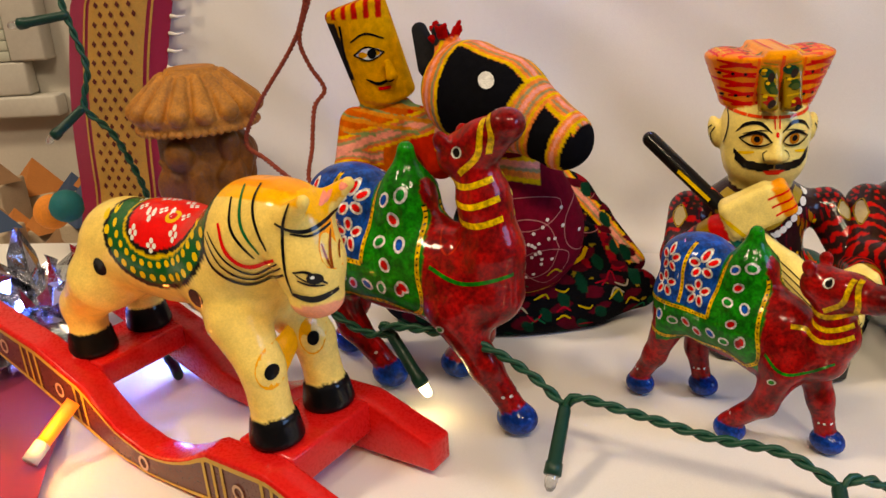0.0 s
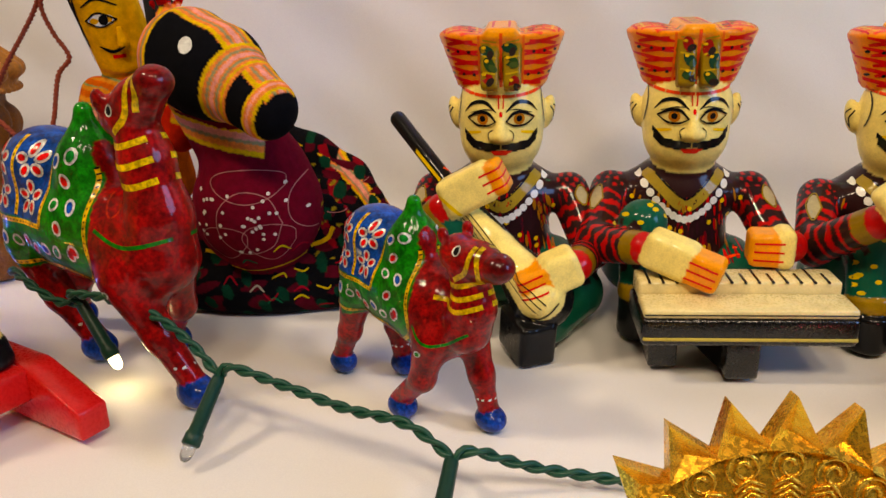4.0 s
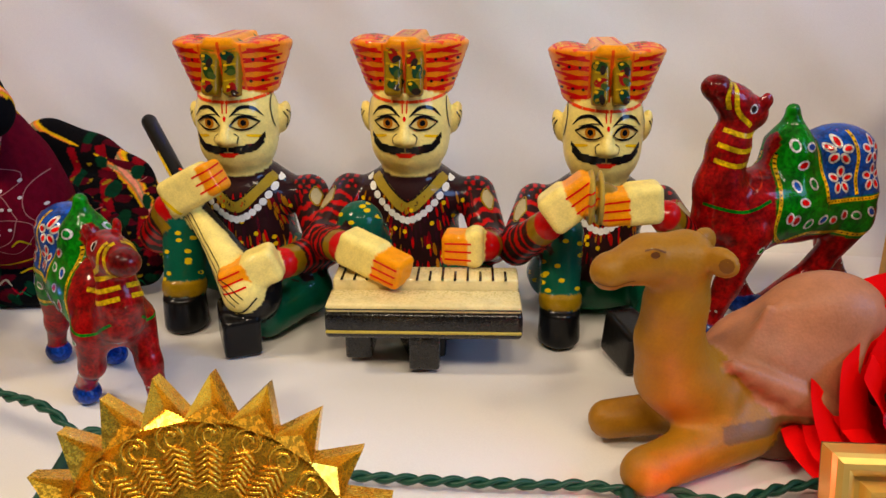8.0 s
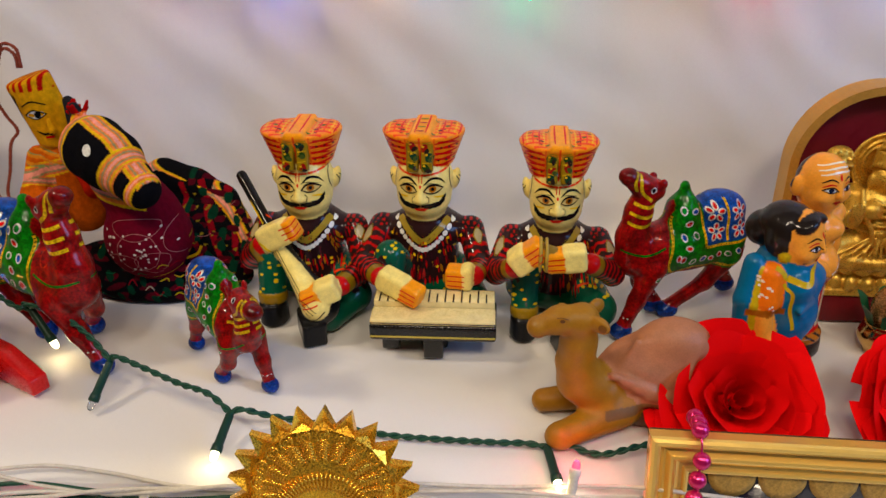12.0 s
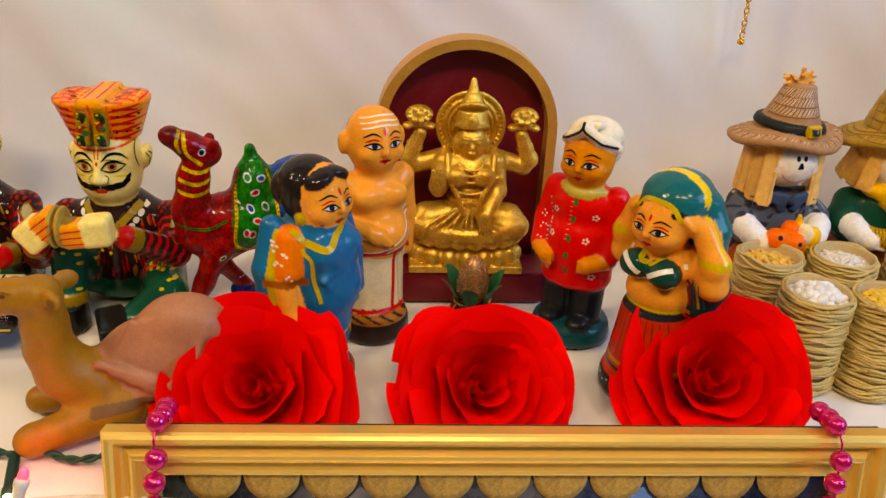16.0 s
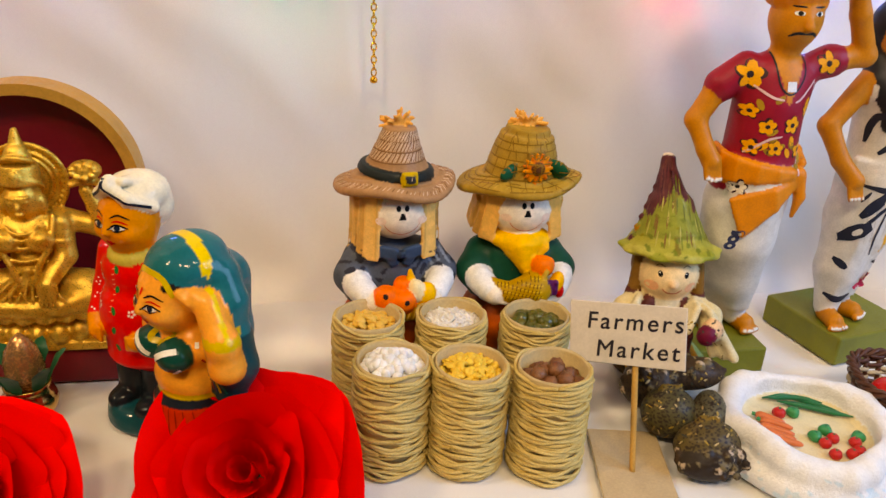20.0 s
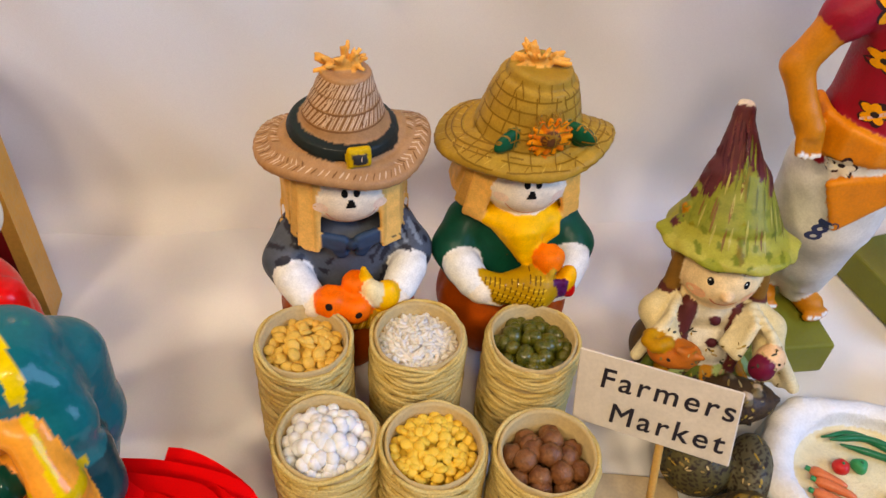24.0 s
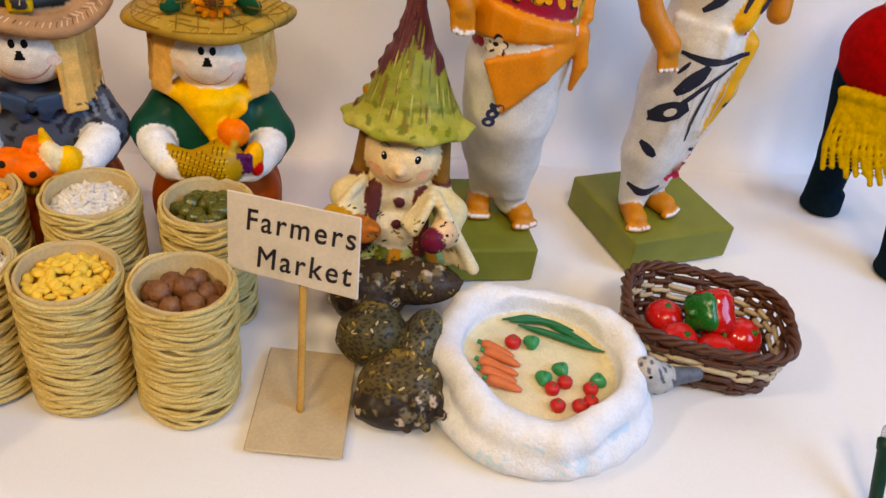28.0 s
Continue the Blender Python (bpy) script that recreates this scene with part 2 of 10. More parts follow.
class Clay:
    """Blends round volumes into one skin on a fine grid; then paint strokes and dots are laid on it as thin raised colour."""

    def __init__(self):
        self.prims, self.paints = [], []

    def _add(self, fn, lo, hi, col, k, cut=False):
        self.prims.append((fn, np.array(lo, float), np.array(hi, float), np.array(col, float), k, cut))
        return self

    def limb(self, a, b, ra, rb, col, k=0.003, cut=False):
        a, b = np.array(a, np.float32), np.array(b, np.float32)
        ab = b - a
        q = float(ab @ ab) + 1e-12

        def fn(p):
            t = np.clip(((p - a) @ ab) / q, 0, 1)
            return np.linalg.norm(p - a - t[..., None] * ab, axis=-1) - (ra + (rb - ra) * t)

        m = max(ra, rb)
        return self._add(fn, np.minimum(a, b) - m, np.maximum(a, b) + m, col, k, cut)

    def chain(self, pts, col, k=0.003):
        """Limbs through (x, y, z, radius) points."""
        for a, b in zip(pts, pts[1:]):
            self.limb(a[:3], b[:3], a[3], b[3], col, k)
        return self

    def ball(self, c, r, col, k=0.003, rot=None, cut=False):
        c, r = np.array(c, np.float32), np.array(r if isinstance(r, (tuple, list)) else (r, r, r), np.float32)
        turn = np.array(Euler([radians(v) for v in rot]).to_matrix(), np.float32) if rot else None

        def fn(p):
            q = p - c
            if turn is not None:
                q = q @ turn
            k0, k1 = np.linalg.norm(q / r, axis=-1), np.linalg.norm(q / (r * r), axis=-1)
            return k0 * (k0 - 1) / (k1 + 1e-9)

        m = float(max(r)) if rot else r
        return self._add(fn, c - m, c + m, col, k, cut)

    def box(self, c, half, col, k=0.001, rot=None, soft=0.001, cut=False):
        c, half = np.array(c, np.float32), np.array(half, np.float32)
        turn = np.array(Euler([radians(v) for v in rot]).to_matrix(), np.float32) if rot else None

        def fn(p):
            q = p - c
            if turn is not None:
                q = q @ turn
            q = np.abs(q) - half + soft
            return np.linalg.norm(np.maximum(q, 0), axis=-1) + np.minimum(q.max(-1), 0) - soft

        m = float(np.linalg.norm(half)) if rot else half
        return self._add(fn, c - m, c + m, col, k, cut)

    def drum(self, a, b, ra, rb, col, k=0.001, soft=0.001, flat=1.0, cut=False):
        """A tapered drum from a to b with flat ends; flat squeezes it along y."""
        a, b = np.array(a, np.float32), np.array(b, np.float32)
        n = b - a
        length = float(np.linalg.norm(n))
        n = n / length

        def fn(p):
            q = (p - a)
            u = q @ n
            w = q - u[..., None] * n
            if flat != 1.0:
                w = w / np.array((1, flat, 1), np.float32)
            rad = ra + (rb - ra) * np.clip(u / length, 0, 1)
            d = np.stack([np.linalg.norm(w, axis=-1) - rad + soft, np.abs(u - length / 2) - length / 2 + soft], -1)
            return np.linalg.norm(np.maximum(d, 0), axis=-1) + np.minimum(d.max(-1), 0) - soft

        m = max(ra, rb) * max(1.0, flat)
        return self._add(fn, np.minimum(a, b) - m, np.maximum(a, b) + m, col, k, cut)

    def paint(self, test, col):
        """Colours the skin where test(x, y, z) holds."""
        self.paints.append((test, np.array(col, float)))
        return self

    def skin(self, h=0.001, ground=True):
        lo = np.min([p[1] for p in self.prims if not p[5]], 0) - 3 * h
        hi = np.max([p[2] for p in self.prims if not p[5]], 0) + 3 * h
        if ground:
            lo[2] = max(lo[2], -2.5 * h)
        size = np.ceil((hi - lo) / h).astype(int) + 1
        d = np.full(size, 1.0, np.float32)
        for fn, a, b, col, k, cut in self.prims:
            i0 = np.clip(((a - k - 2 * h - lo) / h).astype(int), 0, size)
            i1 = np.clip(((b + k + 2 * h - lo) / h).astype(int) + 2, 0, size)
            if (i1 <= i0).any():
                continue
            g = np.stack(np.meshgrid(*[lo[n] + h * np.arange(i0[n], i1[n]) for n in range(3)], indexing="ij"), -1).astype(np.float32)
            s = tuple(slice(*v) for v in zip(i0, i1))
            v, old = fn(g), d[s]
            if cut:
                d[s] = np.maximum(old, -v)
            elif k > 0:
                t = np.clip(0.5 + 0.5 * (old - v) / k, 0, 1)
                d[s] = old + (v - old) * t - k * t * (1 - t)
            else:
                d[s] = np.minimum(old, v)
        if ground:
            z = lo[2] + h * np.arange(size[2], dtype=np.float32)
            d = np.maximum(d, -z)
        neg = d < 0
        n8 = np.zeros(size - 1, np.int8)
        offs = [(i, j, k) for i in (0, 1) for j in (0, 1) for k in (0, 1)]
        for o in offs:
            n8 += neg[o[0] : size[0] - 1 + o[0], o[1] : size[1] - 1 + o[1], o[2] : size[2] - 1 + o[2]]
        cells = np.argwhere((n8 > 0) & (n8 < 8))
        corner = {o: d[tuple((cells + o).T)] for o in offs}
        total, count = np.zeros((len(cells), 3)), np.zeros(len(cells))
        for o in offs:
            for ax in range(3):
                if o[ax]:
                    continue
                e = list(o)
                e[ax] = 1
                a, b = corner[o], corner[tuple(e)]
                hit = (a < 0) != (b < 0)
                t = np.where(hit, a / np.where(hit, a - b, 1), 0)
                spot = np.tile(np.array(o, float), (len(cells), 1))
                spot[:, ax] += t
                total += spot * hit[:, None]
                count += hit
        self.v = (cells + total / count[:, None]) * h + lo
        index = np.full(size - 1, -1, np.int32)
        index[tuple(cells.T)] = np.arange(len(cells))
        quads = []
        for ax in range(3):
            u, w = (ax + 1) % 3, (ax + 2) % 3
            a = [slice(1, -1)] * 3
            a[ax] = slice(0, size[ax] - 1)
            b = list(a)
            b[ax] = slice(1, size[ax])
            na, nb = neg[tuple(a)], neg[tuple(b)]
            e = np.argwhere(na != nb)
            inside = na[tuple(e.T)]
            shift = np.ones(3, int)
            shift[ax] = 0
            e = e + shift

            def cell(du, dw):
                c = e.copy()
                c[:, u] += du
                c[:, w] += dw
                return index[tuple(c.T)]

            q = np.stack([cell(-1, -1), cell(0, -1), cell(0, 0), cell(-1, 0)], 1)
            q[~inside] = q[~inside][:, ::-1]
            quads.append(q[(q >= 0).all(1)])
        self.f = np.concatenate(quads)
        best = np.full(len(self.v), 9.0)
        self.c = np.zeros((len(self.v), 3))
        p32 = self.v.astype(np.float32)
        for fn, a, b, col, k, cut in self.prims:
            near = ((p32 > a - 0.004) & (p32 < b + 0.004)).all(1)
            if cut or not near.any():
                continue
            idx = np.where(near)[0]
            val = fn(p32[idx])
            win = val < best[idx] - 1e-5
            best[idx[win]] = val[win]
            self.c[idx[win]] = col
        x, y, z = self.v.T
        for test, col in self.paints:
            self.c[test(x, y, z)] = col
        self.bvh = BVHTree.FromPolygons(self.v.tolist(), self.f.tolist())
        self.ev, self.ef, self.ec = [], [], []
        return self

    def _view(self, view):
        if view == "top":
            return Vector((1, 0, 0)), Vector((0, 1, 0)), Vector((0, 0, -1))
        yaw, pitch = view if isinstance(view, tuple) else (view, 0)
        m = Euler((0, 0, radians(yaw))).to_matrix() @ Euler((radians(-pitch), 0, 0)).to_matrix()
        return m @ Vector((1, 0, 0)), m @ Vector((0, 0, 1)), m @ Vector((0, 1, 0))

    back = 0.5

    def _cast(self, u, w, basis):
        r, up, ahead = basis
        hit = self.bvh.ray_cast(r * u + up * w - ahead * self.back, ahead)
        return (hit[0], hit[1]) if hit[0] is not None and hit[1].dot(ahead) < -0.04 else None

    def stroke(self, pts, width, col, view=0, lay=1, taper=0.0):
        """A brush line through (u, w) points of a view: 0 from the front, 90 from its right-hand side as seen from the front, 180 from behind, or 'top'."""
        basis = self._view(view)
        line = glide([(*p, 0) for p in pts], 0.0006)
        run = []
        n = len(line)

        def flush(run):
            if len(run) < 2:
                return
            o = len(self.ev)
            for k, (p, nor, wid) in enumerate(run):
                tan = run[min(k + 1, len(run) - 1)][0] - run[max(k - 1, 0)][0]
                side = nor.cross(tan).normalized() * wid / 2
                lift = nor * 0.00013 * lay
                self.ev += [p + side + lift, p - side + lift]
                self.ec += [col, col]
                if k:
                    self.ef.append((o + 2 * k - 2, o + 2 * k - 1, o + 2 * k + 1, o + 2 * k))

        for k, q in enumerate(line):
            hit = self._cast(q.x, q.y, basis)
            if hit is None or (run and (hit[0] - run[-1][0]).length > 0.005):
                flush(run)
                run = []
                if hit is None:
                    continue
            t = k / max(1, n - 1)
            wid = width * (1 - taper * (1 - min(1, 3.2 * min(t, 1 - t))))
            run.append((hit[0], hit[1], max(wid, width * 0.12)))
        flush(run)
        return self

    def dot(self, u, w, ru, rw, col, view=0, rot=0.0, lay=1, n=10):
        basis = self._view(view)
        mid = self._cast(u, w, basis)
        if mid is None:
            return self
        o = len(self.ev)
        self.ev.append(mid[0] + mid[1] * 0.00013 * lay)
        ca, sa = math.cos(radians(rot)), math.sin(radians(rot))
        for k in range(n):
            a = math.tau * k / n
            x, y = ru * math.cos(a), rw * math.sin(a)
            hit = self._cast(u + x * ca - y * sa, w + x * sa + y * ca, basis)
            if hit is None or (hit[0] - mid[0]).length > 4 * max(ru, rw):
                hit = mid
            self.ev.append(hit[0] + hit[1] * 0.00013 * lay)
        self.ec += [col] * (n + 1)
        self.ef += [(o, o + 1 + k, o + 1 + (k + 1) % n) for k in range(n)]
        return self

    def patch(self, pts, col, view=0, lay=1, step=0.0007):
        """A filled painted shape with the given outline, laid on the skin."""
        basis = self._view(view)
        us, ws = [p[0] for p in pts], [p[1] for p in pts]

        def inside(u, w):
            odd = False
            for (a, b), (c, d) in zip(pts, pts[1:] + pts[:1]):
                if (b > w) != (d > w) and u < (c - a) * (w - b) / (d - b) + a:
                    odd = not odd
            return odd

        nu, nw = int((max(us) - min(us)) / step) + 2, int((max(ws) - min(ws)) / step) + 2
        grid = {}

        def at(i, j):
            if (i, j) not in grid:
                hit = self._cast(min(us) + i * step, min(ws) + j * step, basis)
                if hit:
                    grid[i, j] = len(self.ev)
                    self.ev.append(hit[0] + hit[1] * 0.00013 * lay)
                    self.ec.append(col)
                else:
                    grid[i, j] = None
            return grid[i, j]

        for i in range(nu):
            for j in range(nw):
                if inside(min(us) + (i + 0.5) * step, min(ws) + (j + 0.5) * step):
                    q = [at(i, j), at(i + 1, j), at(i + 1, j + 1), at(i, j + 1)]
                    if None not in q:
                        self.ef.append(tuple(q))
        return self

    def done(self, name, material, label, category, place, group=""):
        nv = len(self.v)
        verts = self.v.tolist() + [tuple(p) for p in self.ev]
        faces = self.f.tolist() + [tuple(i + nv for i in f) for f in self.ef]
        cols = vivid(np.concatenate([self.c, np.array(self.ec).reshape(-1, 3)]))
        me = mesh_of(name, verts, faces, cols)
        me.materials.append(material)
        ob = tagged(new(name, me), label, category, group)
        ob.matrix_world = place
        return ob

# ---- setting: stepped display draped in white cloth, room round it ----
def wall_y(x):
    return 0.437 - 0.066 * x


def grid_mesh(name, nu, nw, fn):
    verts = [fn(i / (nu - 1), j / (nw - 1)) for j in range(nw) for i in range(nu)]
    faces = [(j * nu + i, j * nu + i + 1, j * nu + nu + i + 1, j * nu + nu + i) for j in range(nw - 1) for i in range(nu - 1)]
    return mesh_of(name, verts, faces)


def fold(x, y, s):
    return noise.noise((x * s, y * s, 1.7))


def front_y(x):
    t = min(1.0, max(0.0, (x - 0.62) / 0.07))
    return 0.186 - 0.032 * t * t * (3 - 2 * t)


def table_point(u, w):
    x = -0.75 + 2.3 * u
    fy = front_y(x)
    y = fy + w * (wall_y(x) + 0.02 - fy)
    crease = 0.0012 * fold(x, y, 9) + 0.0006 * abs(fold(x * 1.2 + y, y * 0.5, 26))
    keep = min(1.0, max(0.0, (y - fy - 0.014) / 0.02))
    front = -0.0060 * max(0.0, 1 - (y - fy) / 0.014) ** 2
    return (x, y, crease * keep * 1.25 - 0.0012 + front)


table_cloth = part("table_cloth", grid_mesh("table_cloth", 260, 46, table_point), CLOTH, None)
tagged(table_cloth, "white satin cloth spread over the display step with soft creases", "cloth", kind="structure")


def back_point(u, w):
    x = -0.148 + 1.70 * u
    z = -0.004 + 0.75 * w
    wave = 0.006 * math.sin(x * 21 + 1.3 * math.sin(z * 3)) * min(1, 0.15 + z * 3.0) + 0.004 * fold(x, z * 0.35, 14) + 0.0022 * fold(x * 1.5 + z, z, 22)
    return (x, wall_y(x) + wave * 1.25 + 0.005 - 0.010 * max(0, 1 - z / 0.02) ** 2, z)


back_cloth = part("backdrop_cloth", grid_mesh("backdrop_cloth", 300, 90, back_point), CLOTH, None)
tagged(back_cloth, "white satin cloth hanging in soft folds behind the figures", "cloth", kind="structure")


def riser_point(u, w):
    x = -0.75 + 2.3 * u
    z = -0.0072 - 0.30 * w
    return (x, front_y(x) - 0.0035 * min(1, w * 14) + 0.004 * fold(x, z, 12) * min(1, w * 6), z)


riser = part("step_riser_cloth", grid_mesh("step_riser_cloth", 160, 20, riser_point), CLOTH, None)
tagged(riser, "white cloth hanging down the front of the step", "cloth", kind="structure")
lower = part("lower_step", bm_box(-0.75, 1.55, -0.75, 0.148, -0.345, -0.3, 0.004), CLOTH, None)
tagged(lower, "lower display step covered in white cloth", "step", kind="structure")

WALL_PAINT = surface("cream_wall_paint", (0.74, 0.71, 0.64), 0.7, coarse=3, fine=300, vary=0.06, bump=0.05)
# unseen walls and ceiling: colour darkened to hold down bounced light and reflections
DARKENED_PAINT = surface("darkened_wall_paint", (0.22, 0.19, 0.155), 0.8, coarse=3, fine=300, vary=0.06, bump=0.05)
FLOORING = surface("tan_floor", (0.36, 0.27, 0.18), 0.5, coarse=4, fine=120, vary=0.2, bump=0.1)
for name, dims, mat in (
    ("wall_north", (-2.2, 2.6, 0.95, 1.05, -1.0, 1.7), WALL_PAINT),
    ("wall_south", (-2.2, 2.6, -2.3, -2.2, -1.0, 1.7), DARKENED_PAINT),
    ("wall_west", (-2.3, -2.2, -2.3, 1.05, -1.0, 1.7), DARKENED_PAINT),
    ("wall_east", (2.6, 2.7, -2.3, 1.05, -1.0, 1.7), DARKENED_PAINT),
    ("ceiling", (-2.3, 2.7, -2.3, 1.05, 1.7, 1.8), DARKENED_PAINT),
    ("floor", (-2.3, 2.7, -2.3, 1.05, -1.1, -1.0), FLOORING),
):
    tagged(part(name, bm_box(*dims, 0), mat, None, smooth=False), {"floor": "tan floor of the room", "ceiling": "unseen ceiling in darkened paint"}.get(name, "painted room wall"), name.split("_")[0], kind="structure")

# table under the stepped display
bench = tagged(new("display_table"), "long table carrying the cloth-covered display steps", "table")
BENCH = surface("brown_table_wood", (0.24, 0.14, 0.07), 0.5, coarse=12, fine=300, vary=0.3, bump=0.1)
part("tabletop", bm_box(-0.76, 1.56, -0.76, 0.50, -0.385, -0.3455, 0.004), BENCH, bench)
part("step_box", bm_box(-0.74, 1.54, 0.205, 0.325, -0.345, -0.012, 0.004), BENCH, bench, "wooden box raising the upper step")
for x in (-0.70, 1.44):
    for y in (-0.70, 0.40):
        part("leg", bm_box(x, x + 0.06, y, y + 0.06, -1.0, -0.3855, 0.004), BENCH, bench)

# ---- painted wooden musicians ----
CREAM, BLACK, WHITE = (0.93, 0.77, 0.34), (0.004, 0.004, 0.004), (0.85, 0.84, 0.78)
ORANGE, RED, YELLOW = (0.90, 0.30, 0.035), (0.62, 0.03, 0.012), (0.85, 0.58, 0.03)
GREEN, TEAL, BLUE, GILT = (0.010, 0.20, 0.025), (0.004, 0.085, 0.052), (0.006, 0.070, 0.34), (0.26, 0.17, 0.035)
DARKCOAT = (0.022, 0.008, 0.008)


def along(a, b):
    """The place along the line from a to b, and the distance from it, as a function of x, y, z."""
    a, b = np.array(a), np.array(b)
    ab = b - a
    length = np.linalg.norm(ab)

    def fn(x, y, z):
        p = np.stack([x, y, z], -1) - a
        t = p @ ab / length
        return t, np.linalg.norm(p - np.outer(np.clip(t, 0, length), ab / length), axis=-1), length

    return fn


def sleeve(c, shoulder, elbow, wrist, r=0.0078):
    """A red sleeve with black bands and a gilt cuff."""
    c.chain([(*shoulder, r + 0.0004), (*elbow, r * 0.94), (*wrist, r * 0.78)], (0.42, 0.022, 0.012), 0.003)
    for a, b, first in ((shoulder, elbow, 0.002), (elbow, wrist, 0.0)):
        fn = along(a, b)
        c.paint(lambda x, y, z, fn=fn, first=first: (lambda q: (q[1] < r + 0.003) & (q[0] > first) & (q[0] < q[2] - 0.002) & (np.sin(q[0] * 1150 + 14 * x + 9 * z + 0.8 * np.sin(900 * x + 700 * z)) > -0.32))(fn(x, y, z)), DARKCOAT)
    fn = along(shoulder, elbow)
    c.paint(lambda x, y, z, fn=fn: (lambda q: (q[1] < r + 0.004) & (q[0] < 0.0075) & (np.sin(1700 * x + 500 * z) * np.sin(1500 * z + 300 * y) < 0.35))(fn(x, y, z)), DARKCOAT)
    fn = along(elbow, wrist)
    c.paint(lambda x, y, z, fn=fn: (lambda q: (q[1] < r + 0.002) & (q[0] > q[2] - 0.0055) & (q[0] < q[2] + 0.001))(fn(x, y, z)), GILT)


def mitt(c, place, rot, half=(0.008, 0.0055, 0.0065), tip=0.0065):
    """A blocky cream hand with painted orange fingers at its end."""
    m = Euler([radians(v) for v in rot]).to_matrix()
    c.box(place, half, CREAM, 0.0015, rot, 0.0028)
    end = Vector(place) + m @ Vector((half[0] + tip * 0.55, 0, -0.0004))
    c.box(tuple(end), (tip, half[1] * 0.98, half[2] * 0.85), (0.90, 0.36, 0.05), 0.001, rot, 0.0022)
    return m, end


def finger_lines(c, m, end, half, view):
    for k in (-1, 0, 1):
        a, b = end + m @ Vector((-0.005, -half[1], k * half[2] * 0.45)), end + m @ Vector((0.005, -half[1], k * half[2] * 0.42))
        basis = c._view(view)
        c.stroke([(a.dot(basis[0]), a.dot(basis[1])), (b.dot(basis[0]), b.dot(basis[1]))], 0.0007, RED, view)


def face_paint(c, dz=0.0):
    """Eyes, brows, moustache, lips and forehead mark of a musician, from the front."""
    for s in (-1, 1):
        e = [(s * (0.0068 + q[0]), 0.0795 + dz + q[1]) for q in ((-0.0052, -0.0008), (-0.002, 0.0022), (0.0016, 0.0024), (0.0056, 0.0002), (0.002, -0.0022), (-0.002, -0.0023))]
        c.patch(e, (0.80, 0.66, 0.30), lay=1, step=0.0005)
        c.dot(s * 0.0068, 0.0796 + dz, 0.0021, 0.0022, (0.45, 0.18, 0.02), lay=2, n=14)
        c.dot(s * 0.0068, 0.0797 + dz, 0.0011, 0.0012, BLACK, lay=3)
        c.stroke([e[0], e[1], e[2], e[3]], 0.0012, BLACK, lay=4, taper=0.5)
        c.stroke([e[0], e[5], e[4], e[3]], 0.0008, BLACK, lay=4, taper=0.6)
        c.stroke([(s * 0.0018, 0.0822 + dz), (s * 0.006, 0.0856 + dz), (s * 0.0105, 0.0850 + dz), (s * 0.0135, 0.0818 + dz)], 0.0014, BLACK, lay=2, taper=0.75)
        c.stroke([(s * 0.0028, 0.0830 + dz), (s * 0.0065, 0.0830 + dz), (s * 0.0115, 0.0815 + dz)], 0.0004, BLACK, lay=2, taper=0.5)
        c.patch([(s * 0.0002, 0.0700 + dz), (s * 0.005, 0.0705 + dz), (s * 0.010, 0.0712 + dz), (s * 0.0138, 0.0752 + dz), (s * 0.0132, 0.0705 + dz), (s * 0.0105, 0.0680 + dz), (s * 0.005, 0.0670 + dz), (s * 0.0002, 0.0682 + dz)], BLACK, lay=2, step=0.0005)
        c.stroke([(s * 0.0030, 0.0755 + dz), (s * 0.0046, 0.0740 + dz), (s * 0.0042, 0.0718 + dz)], 0.0005, BLACK, lay=2)
        c.stroke([(s * 0.0075, 0.0746 + dz), (s * 0.0135, 0.0735 + dz)], 0.0012, YELLOW, lay=1, taper=0.4)
        c.stroke([(s * 0.0010, 0.0885 + dz), (s * 0.0008, 0.0835 + dz)], 0.0005, RED, lay=2)
        c.stroke([(s * 0.0150, 0.090 + dz), (s * 0.0155, 0.084 + dz), (s * 0.0165, 0.076 + dz)], 0.0008, BLACK, lay=2, taper=0.4)
    c.dot(0, 0.0815 + dz, 0.0006, 0.0010, RED, lay=2)
    c.patch([(-0.0042, 0.0674 + dz), (0.0042, 0.0674 + dz), (0.0022, 0.0656 + dz), (-0.0022, 0.0656 + dz)], (0.65, 0.05, 0.02), lay=1, step=0.0005)


